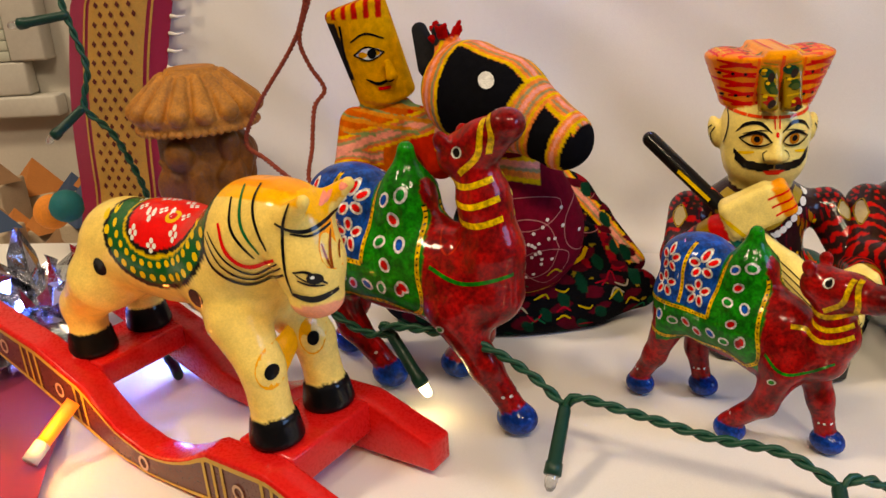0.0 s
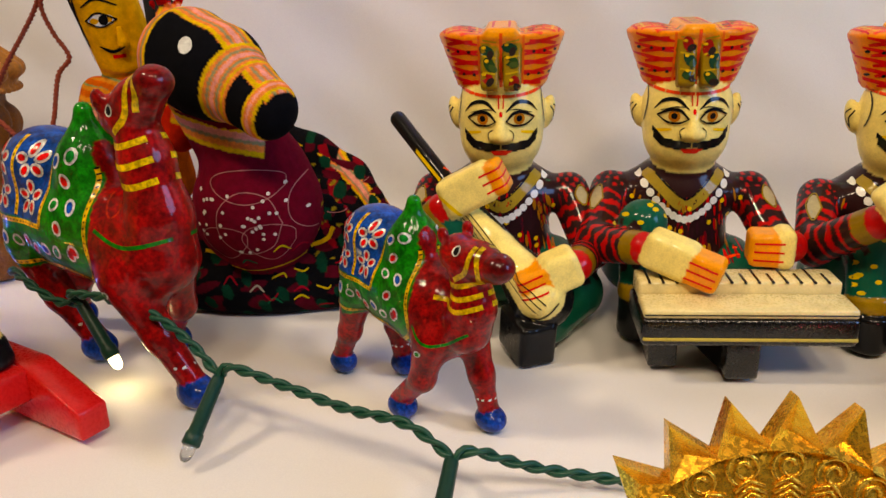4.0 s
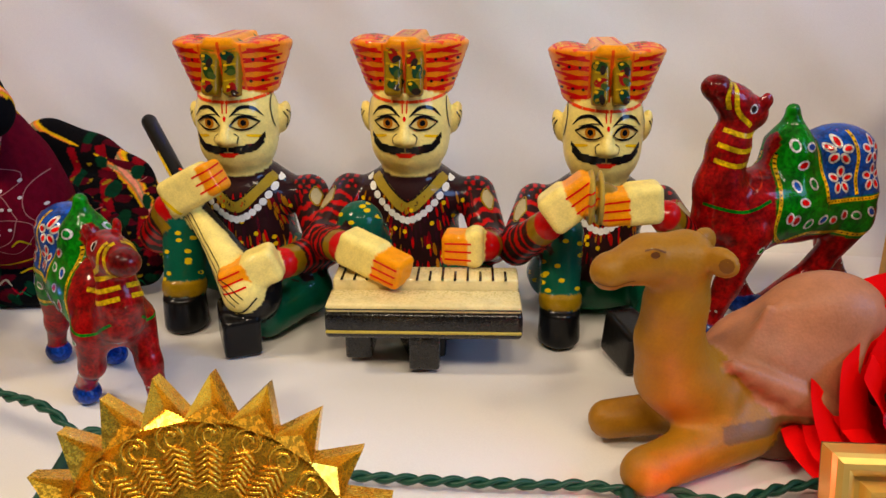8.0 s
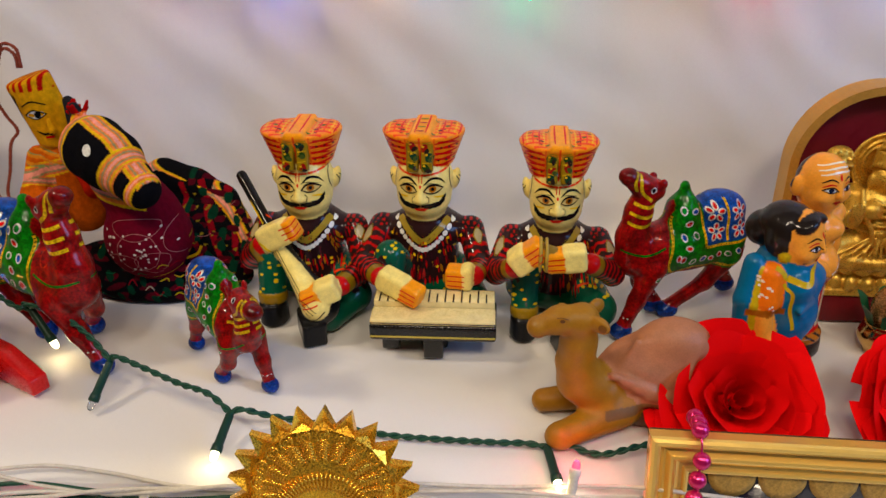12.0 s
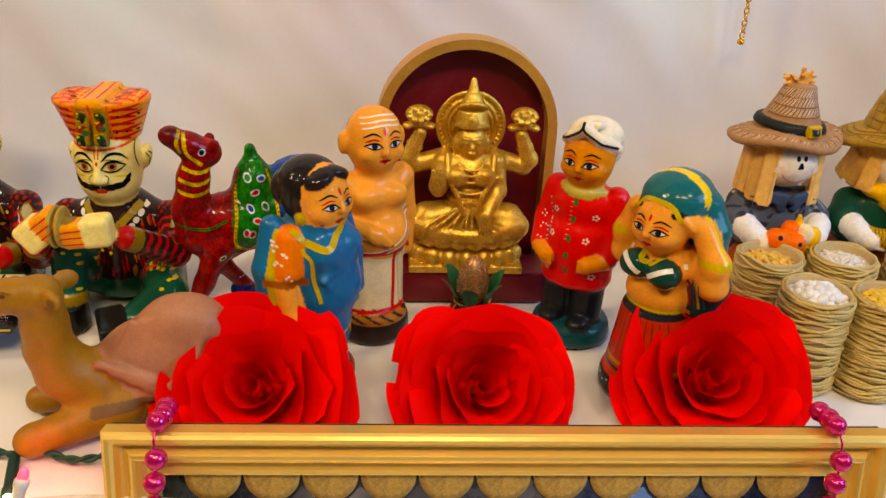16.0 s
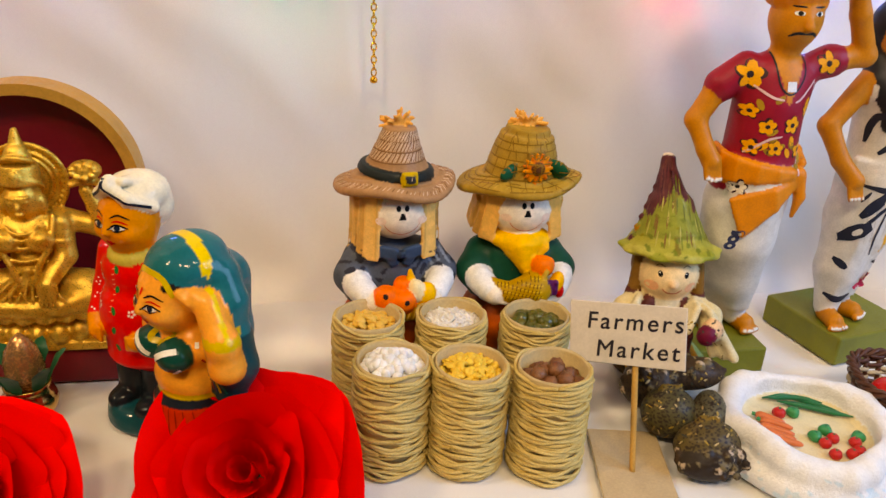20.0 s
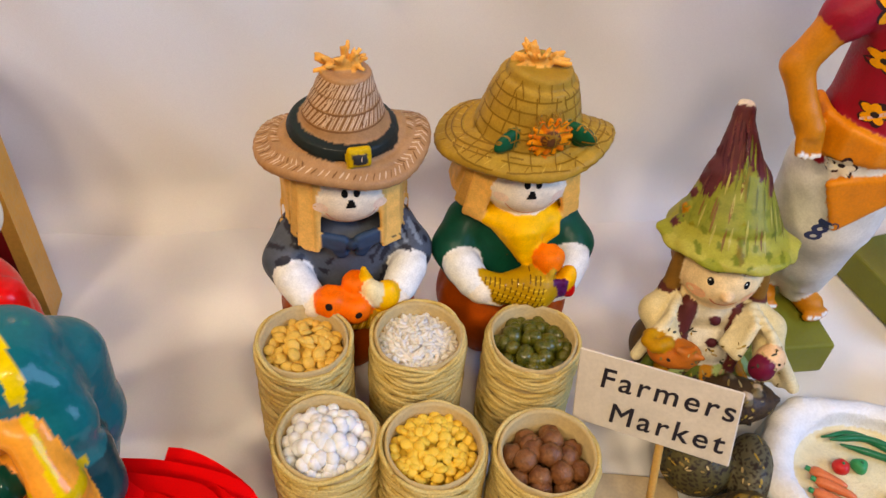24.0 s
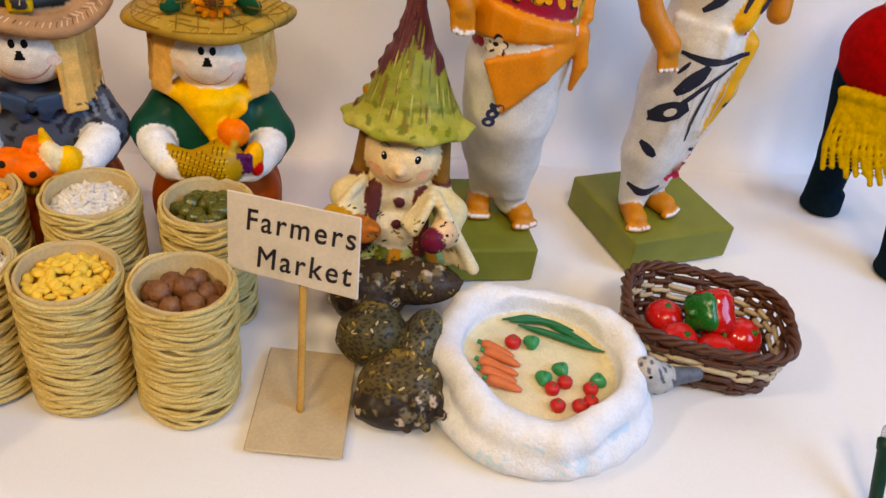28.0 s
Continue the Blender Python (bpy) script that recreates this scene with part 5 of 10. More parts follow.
    c.stroke([(m - 0.0075, 0.1290), (m - 0.0060, 0.1130), (m - 0.0030, 0.1010)], 0.0012, BLACK, v, lay=2)
    # beads and silver thread on the body
    rnd = random.Random(4)
    for k in range(44):
        ang, rad = rnd.uniform(0, math.tau), rnd.choice((0.004, 0.0075, 0.0115))
        cx, cz = rnd.choice(((0.026, 0.046), (0.050, 0.052), (0.038, 0.040)))
        c.dot(cx + rad * math.cos(ang), cz + rad * math.sin(ang), 0.0007, 0.0007, (0.70, 0.62, 0.56), 0, lay=2, n=8)
    for cx, cz in ((0.028, 0.044), (0.055, 0.050)):
        c.stroke([(cx + 0.0125 * math.cos(q) + 0.012, cz + 0.0125 * math.sin(q)) for q in (0, 0.9, 1.8, 2.7, 3.6, 4.5, 5.4, 6.28)], 0.0004, (0.34, 0.16, 0.15), 0, lay=1)
    for cx, cz, rx, rz in ((0.030, 0.036, 0.009, 0.007), (0.047, 0.036, 0.009, 0.008), (0.040, 0.058, 0.014, 0.006)):
        c.stroke([(cx + rx * math.cos(q) + 0.002 * math.sin(2 * q), cz + rz * math.sin(q)) for q in (0, 0.7, 1.4, 2.1, 2.8, 3.5, 4.2, 4.9, 5.6, 6.28)], 0.00035, (0.34, 0.16, 0.15), 0, lay=1)
    for k in range(30):
        u, w = rnd.uniform(-0.005, 0.088), rnd.uniform(0.004, 0.032)
        c.stroke([(u, w), (u + rnd.uniform(0.002, 0.005), w + rnd.uniform(-0.003, 0.003)), (u + 0.006, w)], 0.0009, rnd.choice([(0.46, 0.36, 0.05), (0.015, 0.10, 0.05), (0.34, 0.30, 0.24), (0.24, 0.015, 0.025)]), 0, lay=1, taper=0.4)
    c.stroke([(0.012, 0.024), (0.030, 0.020), (0.060, 0.026), (0.066, 0.032)], 0.0018, (0.62, 0.40, 0.08), 0, lay=1)
    c.dot(0.0272, 0.1112, 0.0029, 0.0027, (0.85, 0.85, 0.80), 0, lay=3, n=12)
    c.dot(0.0430, 0.1110, 0.0020, 0.0022, (0.85, 0.85, 0.80), 30, lay=3, n=12)
    c.done("string_puppet", FABRIC, "wooden-headed string puppet rider on a black cloth horse with ribbon harness", "puppet", pose(0, 0, 0))


string_puppet()
ROPE = surface("rust_cord", (0.30, 0.05, 0.02), 0.7, coarse=400, fine=2000, vary=0.4, bump=0.3)
verts, faces = [], []
loop = [(-0.0550, 0.352, 0.064), (-0.0700, 0.358, 0.075), (-0.0815, 0.370, 0.0800), (-0.0740, 0.370, 0.0960), (-0.0540, 0.370, 0.1230), (-0.0450, 0.368, 0.1440), (-0.0370, 0.366, 0.1560), (-0.0280, 0.364, 0.1540), (-0.0270, 0.363, 0.1430)]
inner = [(-0.0290, 0.363, 0.1430), (-0.0300, 0.364, 0.1510), (-0.0380, 0.366, 0.1530), (-0.0470, 0.369, 0.1360), (-0.0520, 0.370, 0.1230), (-0.0490, 0.370, 0.1120), (-0.0435, 0.369, 0.1020), (-0.0480, 0.366, 0.0950), (-0.0495, 0.360, 0.0800), (-0.0500, 0.352, 0.0640), (-0.030, 0.345, 0.060)]
for pts in (loop, inner):
    for ph in (0, math.pi):
        tube_data(glide(pts, 0.0012), 0.00075, 6, verts, faces, (0.00055, 260, ph))
tagged(part("puppet_cord", mesh_of("puppet_cord", verts, faces), ROPE, None), "rust-red twisted cord looped from the puppet's turban", "cord")

# ---- carved wooden head under a fluted parasol ----
c = Clay()
WOODD, WOODL = (0.17, 0.070, 0.020), (0.42, 0.20, 0.070)
c.drum((0, 0, 0.0), (0, 0.001, 0.088), 0.0215, 0.0195, WOODD, 0.003, 0.004)
rnd = random.Random(3)
for k in range(60):
    a, z = rnd.uniform(0, math.tau), rnd.uniform(0.006, 0.082)
    c.ball((0.0195 * math.cos(a), 0.0195 * math.sin(a), z), (rnd.uniform(0.003, 0.006), rnd.uniform(0.003, 0.006), rnd.uniform(0.003, 0.009)), WOODD, 0.002)
for s in (-1, 1):
    c.ball((s * 0.012, -0.015, 0.062), (0.0075, 0.006, 0.010), WOODD, 0.003)
    c.limb((s * 0.010, -0.0195, 0.066), (s * 0.016, -0.0165, 0.074), 0.0018, 0.0012, WOODD, 0.001)
c.chain([(0, -0.018, 0.066, 0.006), (0.002, -0.022, 0.045, 0.0045), (-0.006, -0.021, 0.025, 0.0035), (-0.012, -0.019, 0.022, 0.003)], WOODD, 0.003)
c.drum((0, 0, 0.0860), (0, 0, 0.0935), 0.0262, 0.0270, WOODL, 0.001, 0.0015)
c.drum((0, 0, 0.0930), (0, 0, 0.1090), 0.0268, 0.0150, WOODL, 0.001, 0.003)
c.drum((0, 0, 0.1080), (0, 0, 0.1125), 0.0125, 0.0115, WOODL, 0.002, 0.0015)
for k in range(15):
    a = math.tau * k / 15
    c.limb((0.0262 * math.cos(a), 0.0262 * math.sin(a), 0.0950), (0.0140 * math.cos(a), 0.0140 * math.sin(a), 0.1085), 0.0046, 0.0024, WOODL, 0.0006)
for k in range(24):
    a = math.tau * k / 24
    for j in range(2):
        q = a + j * math.tau / 48
        c.ball((0.0268 * math.cos(q), 0.0268 * math.sin(q), 0.0868), 0.0016, WOODL, 0.0004)
c.skin(0.0009)
WOOD = surface("carved_wood", None, 0.6, coarse=120, fine=900, vary=0.45, bump=0.5, coat=0.05)
c.done("carved_wood_statue", WOOD, "brown carved wooden statue under a fluted parasol", "statue", pose(-0.1075, 0.3850, 0, 0, 0, 10))

# ---- woven sari strip at the end of the backdrop ----
SARI_RED = surface("maroon_silk", (0.34, 0.006, 0.05), 0.5, coarse=30, fine=2600, vary=0.25, bump=0.25, sheen=0.3)
SARI_GOLD = surface("gold_brocade", (0.66, 0.38, 0.07), 0.5, metal=0.15, coarse=500, fine=2600, vary=0.4, bump=0.4, dark=(0.48, 0.24, 0.04))


def sari_x(z):
    return -0.158 - 0.018 * (0.14 - z) / 0.10 - 0.006 * math.sin((z - 0.02) * 22) if z < 0.14 else -0.158 + 0.02 * (z - 0.14)


def sari_band(name, lo, hi, mat, proud, parent, label=""):
    def pt(u, w):
        z = -0.004 + 0.40 * w
        k = lo + (hi - lo) * u
        return (sari_x(z) + k, 0.4440 - 0.004 * math.sin(k * 70 + z * 9) - 0.022 * max(0, 1 - z / 0.045) ** 2 - proud, z)
    return part(name, grid_mesh(name, 10, 60, pt), mat, parent, label)


sari = thing("sari_cloth", "maroon and gold woven sari strip hanging beside the backdrop", "cloth")
sari_band("silk_edge", -0.028, 0.028, SARI_RED, 0.0, sari, "maroon silk")
sari_band("gold_border", -0.016, 0.016, SARI_GOLD, 0.0006, sari, "gold brocade border")
dotmesh = mesh_of("motif", [(0.0013, 0, 0), (0, 0, 0.0018), (-0.0013, 0, 0), (0, 0, -0.0018), (0, -0.0003, 0)], [(0, 1, 4), (1, 2, 4), (2, 3, 4), (3, 0, 4)])
dotmesh.materials.append(surface("dark_brocade_motif", (0.12, 0.02, 0.012), 0.6, vary=0.2))
for j in range(62):
    for i in range(4):
        z = 0.004 + 0.0048 * j
        k = -0.0118 + 0.0062 * i + 0.0031 * (j % 2)
        if abs(k) < 0.0135:
            ob = part("motif", dotmesh, None, sari)
            ob.location = (sari_x(z) + k, 0.4440 - 0.004 * math.sin(k * 70 + z * 9) - 0.022 * max(0, 1 - z / 0.045) ** 2 - 0.0011, z)
for s in (-1, 1):
    sari_band("gold_line", s * 0.0185 - 0.0006, s * 0.0185 + 0.0006, SARI_GOLD, 0.0007, sari, "thin gold line")
FRINGE = surface("white_fringe_thread", (0.80, 0.76, 0.70), 0.8, vary=0.1, bump=0)
verts, faces = [], []
for j in range(44):
    z = 0.012 + 0.0085 * j
    tube_data([Vector((sari_x(z) + 0.028, 0.4428, z)), Vector((sari_x(z) + 0.032, 0.4426, z - 0.0008)), Vector((sari_x(z) + 0.0355, 0.4430, z - 0.0002))], lambda t: 0.0012 * (1 - 0.7 * t), 5, verts, faces)
part("fringe", mesh_of("fringe", verts, faces), FRINGE, sari, "white thread tassels")

# sari end lying over the table's left edge
def sari_end(u, w):
    x, y = -0.26 + 0.135 * u, 0.165 + 0.17 * w
    return (x - 0.35 * (y - 0.25), y, 0.0012 + 0.004 * max(0, fold(x, y, 20)) + 0.002 * math.sin(y * 60))


end = part("sari_end", grid_mesh("sari_end", 40, 40, sari_end), SARI_RED, None)
tagged(end, "maroon silk sari end lying on the table cloth", "cloth")

# ---- crumpled silver foil flower with blue lights ----
FOIL = surface("silver_foil", (0.75, 0.76, 0.80), 0.16, metal=1.0, coarse=90, fine=600, vary=0.15, bump=0.4)
foil = thing("foil_flower", "crumpled silver foil flower on the cloth", "decoration")
foil.location = (-0.178, 0.335, 0)
rnd = random.Random(11)
for k in range(46):
    a, e = rnd.uniform(0, math.tau), rnd.uniform(0.05, 1.4)
    d = Vector((math.cos(a) * math.cos(e), math.sin(a) * math.cos(e), math.sin(e)))
    s = d.cross(Vector((0, 0, 1))).normalized()
    n = s.cross(d)
    length, w = rnd.uniform(0.028, 0.046), rnd.uniform(0.005, 0.010)
    base = Vector((0, 0, 0.008))
    vs = []
    for j in range(5):
        t = j / 4
        p = base + d * length * t + n * 0.006 * math.sin(3 * t + k)
        q = w * math.sin(math.pi * (0.15 + 0.75 * t)) * (1 if j < 4 else 0.3)
        vs += [p + s * q + n * rnd.uniform(-0.003, 0.003), p + n * 0.0022 * (-1) ** j, p - s * q + n * rnd.uniform(-0.003, 0.003)]
    part("foil_leaf", mesh_of("foil_leaf", vs, [(3 * j + i, 3 * j + i + 1, 3 * j + i + 4, 3 * j + i + 3) for j in range(4) for i in (0, 1)], smooth=False), FOIL, foil)

# ---- matt clay camel lying down ----
c = Clay()
TAN, ROSE_TAN, BASE = (0.31, 0.158, 0.042), (0.40, 0.19, 0.115), (0.10, 0.045, 0.025)
c.chain([(0.300, 0.2300, 0.0200, 0.0130), (0.2915, 0.2270, 0.0280, 0.0108), (0.2880, 0.2250, 0.0400, 0.0086), (0.2885, 0.2238, 0.0520, 0.0078), (0.2895, 0.2228, 0.0635, 0.0072)], TAN, 0.005)
c.chain([(0.2890, 0.2225, 0.0655, 0.0074), (0.2785, 0.2214, 0.0655, 0.0060), (0.2700, 0.2205, 0.0627, 0.0049)], TAN, 0.004)
c.ball((0.2685, 0.2203, 0.0621), (0.0046, 0.0053, 0.0046), TAN, 0.002)
for s in (-1, 1):
    c.ball((0.2965, 0.2228 + s * 0.0082, 0.0671), (0.0050, 0.0024, 0.0040), TAN, 0.0015, (0, 16, s * 40))
    c.ball((0.2800, 0.2214 + s * 0.0056, 0.0693), (0.0024, 0.0013, 0.0018), TAN, 0.001)
c.ball((0.332, 0.2420, 0.0180), (0.035, 0.0155, 0.0180), TAN, 0.007, (0, 0, 10))
c.ball((0.3260, 0.2405, 0.0265), (0.0250, 0.0170, 0.0170), ROSE_TAN, 0.005, (0, 0, 12))
c.ball((0.3370, 0.2395, 0.0410), (0.0180, 0.0120, 0.0135), ROSE_TAN, 0.007)
for k in range(8):
    c.limb((0.304 + 0.005 * k, 0.2265 - 0.0006 * k, 0.0190 - 0.0006 * k), (0.318 + 0.0040 * k, 0.2330, 0.0460), 0.0024, 0.0012, ROSE_TAN, 0.0028)
for k in range(4):
    c.limb((0.306 + 0.006 * k, 0.2230, 0.0330 - 0.004 * k), (0.326 + 0.006 * k, 0.2225, 0.0250 - 0.003 * k), 0.0018, 0.0010, ROSE_TAN, 0.0030)
c.limb((0.312, 0.2250, 0.0110), (0.2830, 0.2105, 0.0074), 0.0088, 0.0066, TAN, 0.005)
c.ball((0.2805, 0.2095, 0.0068), (0.0068, 0.0064, 0.0066), TAN, 0.002)
c.limb((0.300, 0.2390, 0.0090), (0.2750, 0.2372, 0.0065), 0.0068, 0.0060, TAN, 0.004)
c.ball((0.326, 0.2290, 0.0060), (0.0160, 0.0060, 0.0075), BASE, 0.003)
c.paint(lambda x, y, z: (z < 0.0175) & (z > 0.0130) & (x > 0.303) & (y < 0.243), (0.16, 0.09, 0.04))
c.skin(0.0009)
for k in range(5):
    c.dot(0.3050 + 0.0032 * k, 0.0190 - 0.0010 * k, 0.0014, 0.0010, (0.03, 0.035, 0.05), 20, -20, lay=1)
c.dot(0.2795, 0.0690, 0.0012, 0.0009, (0.10, 0.04, 0.015), 0, lay=1)
c.stroke([(0.2650, 0.0605), (0.2700, 0.0600), (0.2750, 0.0615)], 0.0004, (0.12, 0.05, 0.015), 0)
c.stroke([(0.2770, 0.0697), (0.2795, 0.0705), (0.2822, 0.0695)], 0.0005, (0.14, 0.06, 0.02), 0)
c.dot(0.2970, 0.0671, 0.0018, 0.0020, (0.16, 0.07, 0.02), 0, lay=1)
c.done("clay_camel", SATIN, "tan clay camel lying with folded legs and a draped back cloth", "figurine", pose(0, 0, 0))


# ---- glazed clay people ----
SKIN, DARKSKIN = (0.80, 0.36, 0.12), (0.66, 0.26, 0.075)


def doll_face(c, x, z, s=1.0, view=0, mark=True, lids=True):
    """Almond eyes with lash lines, red lids, arched brows and painted lips."""
    for k in (-1, 1):
        c.patch([(x + k * q[0] * s, z + q[1] * s) for q in ((0.0018, 0.0002), (0.0036, 0.0016), (0.0058, 0.0017), (0.0082, 0.0006), (0.0058, -0.0004), (0.0036, -0.0005))], (0.80, 0.76, 0.70), view, lay=1, step=0.0004)
        c.dot(x + k * 0.0050 * s, z + 0.0006 * s, 0.0014 * s, 0.0012 * s, (0.008, 0.014, 0.03), view, lay=2, n=12)
        c.stroke([(x + k * 0.0014 * s, z), (x + k * 0.0036 * s, z + 0.0018 * s), (x + k * 0.0060 * s, z + 0.0019 * s), (x + k * 0.0092 * s, z + 0.0006 * s)], 0.0008 * s, BLACK, view, lay=3, taper=0.3)
        c.stroke([(x + k * 0.0020 * s, z - 0.0001 * s), (x + k * 0.0050 * s, z - 0.0008 * s), (x + k * 0.0084 * s, z + 0.0004 * s)], 0.0005 * s, BLACK, view, lay=3, taper=0.5)
        if lids:
            c.stroke([(x + k * 0.0026 * s, z + 0.0030 * s), (x + k * 0.0054 * s, z + 0.0036 * s), (x + k * 0.0088 * s, z + 0.0022 * s)], 0.0008 * s, (0.55, 0.03, 0.02), view, lay=1, taper=0.5)
        c.stroke([(x + k * 0.0018 * s, z + 0.0046 * s), (x + k * 0.0052 * s, z + 0.0062 * s), (x + k * 0.0092 * s, z + 0.0044 * s)], 0.0008 * s, BLACK, view, lay=2, taper=0.6)
    c.patch([(x - 0.0028 * s, z - 0.0066 * s), (x - 0.0009 * s, z - 0.0057 * s), (x, z - 0.0060 * s), (x + 0.0009 * s, z - 0.0057 * s), (x + 0.0028 * s, z - 0.0066 * s), (x, z - 0.0084 * s)], (0.52, 0.008, 0.012), view, lay=1, step=0.0004)
    c.stroke([(x - 0.0028 * s, z - 0.0067 * s), (x, z - 0.0069 * s), (x + 0.0028 * s, z - 0.0067 * s)], 0.0004 * s, (0.25, 0.004, 0.006), view, lay=2)
    if mark:
        c.dot(x, z + 0.0068 * s, 0.0006 * s, 0.0017 * s, (0.6, 0.015, 0.012), view, lay=2)


def head_and_nose(c, x, y, z, r, col):
    c.ball((x, y, z + r * 0.12), (r, r * 0.96, r * 1.05), col, 0.003)
    c.ball((x, y - r * 0.10, z - r * 0.45), (r * 0.86, r * 0.82, r * 0.70), col, 0.004)
    c.limb((x, y - r * 0.93, z + r * 0.22), (x, y - r * 1.06, z - r * 0.22), 0.0009, 0.0017, col, 0.0016)
    for s in (-1, 1):
        c.ball((x + s * r * 0.5, y - r * 0.62, z - r * 0.32), (r * 0.34, r * 0.30, r * 0.30), col, 0.003)


# bare-chested old man, one hand on his belly
c = Clay()
CREAMCLOTH, BORDER = (0.82, 0.68, 0.42), (0.50, 0.02, 0.015)
c.drum((0, 0, 0), (0, 0, 0.0125), 0.0185, 0.0180, (0.022, 0.012, 0.010), 0.002, 0.004)
c.ball((0, -0.004, 0.0135), (0.0155, 0.0140, 0.0050), (0.40, 0.16, 0.05), 0.002)
c.drum((0, 0, 0.0150), (0, 0, 0.0500), 0.0158, 0.0152, CREAMCLOTH, 0.003, 0.003, 0.85)
c.ball((0.001, -0.0035, 0.0560), (0.0158, 0.0140, 0.0125), SKIN, 0.004)
c.ball((0, 0.0005, 0.0740), (0.0172, 0.0120, 0.0140), SKIN, 0.005)
for s in (-1, 1):
    c.ball((s * 0.0068, -0.0085, 0.0765), (0.0070, 0.0048, 0.0055), SKIN, 0.003)
    c.ball((s * 0.0150, 0.001, 0.0815), (0.0062, 0.0066, 0.0062), SKIN, 0.004)
    c.ball((s * 0.0142, 0.001, 0.1010), (0.0022, 0.0034, 0.0052), SKIN, 0.001)
c.chain([(0.0172, 0.002, 0.0800, 0.0050), (0.0190, 0.001, 0.0620, 0.0044), (0.0172, -0.002, 0.0440, 0.0036)], SKIN, 0.002)
c.chain([(-0.0172, 0.002, 0.0800, 0.0050), (-0.0186, -0.002, 0.0640, 0.0046), (-0.0080, -0.0155, 0.0620, 0.0036)], SKIN, 0.002)
c.ball((-0.0048, -0.0172, 0.0600), (0.0052, 0.0026, 0.0042), SKIN, 0.0015, (0, 25, 0))
for k in range(4):
    c.limb((-0.0052 + 0.0010 * k, -0.0188, 0.0615 - 0.0017 * k), (0.0002 + 0.0006 * k, -0.0190, 0.0580 - 0.0012 * k), 0.0010, 0.0009, SKIN, 0.0006)
c.limb((0, 0, 0.0840), (0, -0.001, 0.0940), 0.0080, 0.0085, SKIN, 0.002)
head_and_nose(c, 0, -0.001, 0.1020, 0.0130, SKIN)
c.paint(lambda x, y, z: (z > 0.1000) & (y > 0.0020 + 0.15 * (z - 0.105)), (0.03, 0.016, 0.012))
c.paint(lambda x, y, z: (np.abs(z - 0.0500 + 9.0 * x * x * (y < 0.004)) < 0.0013) & (np.abs(x) < 0.017), BORDER)
c.paint(lambda x, y, z: (z < 0.0192) & (z > 0.0168), BORDER)
c.paint(lambda x, y, z: (z < 0.0165) & (z > 0.0125) & (np.sin(x * 900 + z * 1400) > 0.55), (0.02, 0.012, 0.010))
c.skin(0.0008)
doll_face(c, 0.0, 0.1018, 0.98)
for k in range(3):
    c.stroke([(-0.0090, 0.1096 + 0.0019 * k), (0, 0.1110 + 0.0019 * k), (0.0090, 0.1096 + 0.0019 * k)], 0.0010, (0.84, 0.72, 0.56), 0, lay=1, taper=0.4)
c.stroke([(0.0052, 0.0490), (0.0052, 0.0340), (0.0046, 0.0180)], 0.0020, BORDER, 0, lay=1)
c.stroke([(0.0075, 0.0490), (0.0082, 0.0340), (0.0090, 0.0190)], 0.0006, (0.55, 0.42, 0.24), 0, lay=1)
c.stroke([(0.0165, 0.0680), (0.0090, 0.0575), (-0.002, 0.0520), (-0.012, 0.0505)], 0.0009, (0.84, 0.76, 0.60), 0, lay=1)
c.stroke([(0.0168, 0.0650), (0.0105, 0.0545), (0.000, 0.0500)], 0.0007, (0.84, 0.76, 0.60), 0, lay=1)
c.dot(0.0010, 0.0555, 0.0008, 0.0006, (0.35, 0.12, 0.03), 0)
c.done("old_man_figurine", CERAMIC, "glazed clay old man, bare chested in a white dhoti", "figurine", pose(0.4155, 0.2985, 0, 0, 0, 24), "glazed clay people")

# woman in a blue sari
c = Clay()
SARI, ARM, HAIR = (0.012, 0.125, 0.24), (0.74, 0.20, 0.045), (0.012, 0.009, 0.008)
OCHRE = (0.50, 0.36, 0.03)
c.drum((0, 0, 0), (0, 0, 0.0075), 0.0165, 0.0160, (0.45, 0.06, 0.04), 0.002, 0.003)
c.chain([(0, 0, 0.008, 0.0125), (0, 0, 0.028, 0.0135), (0, 0, 0.046, 0.0160), (0, 0, 0.064, 0.0168), (0, 0, 0.074, 0.0140)], SARI, 0.005)
c.ball((0.001, -0.0060, 0.0500), (0.0155, 0.0130, 0.0135), SARI, 0.004)
for s in (-1, 1):
    c.ball((s * 0.0064, -0.0115, 0.0690), (0.0078, 0.0064, 0.0074), SARI, 0.003)
# short orange sleeve and bare arm, the sari's end falling behind it
c.chain([(-0.0150, 0.000, 0.0745, 0.0062), (-0.0185, -0.002, 0.0620, 0.0058)], ARM, 0.002)
c.chain([(-0.0200, -0.001, 0.0570, 0.0050), (-0.0190, -0.004, 0.0420, 0.0044), (-0.0130, -0.010, 0.0330, 0.0040)], SKIN, 0.0015)
c.chain([(0.0150, 0.001, 0.0750, 0.0062), (0.0185, -0.002, 0.0580, 0.0060), (0.0170, -0.006, 0.0430, 0.0050)], SARI, 0.002)
c.chain([(-0.0170, 0.008, 0.0790, 0.0050), (-0.0230, 0.007, 0.0620, 0.0052), (-0.0215, 0.006, 0.0400, 0.0052), (-0.0150, 0.004, 0.0200, 0.0046)], SARI, 0.002)
c.chain([(-0.0185, 0.0040, 0.0775, 0.0022), (-0.0245, 0.0020, 0.0610, 0.0022), (-0.0225, 0.0010, 0.0400, 0.0020), (-0.0165, -0.001, 0.0230, 0.0016)], OCHRE, 0.001)
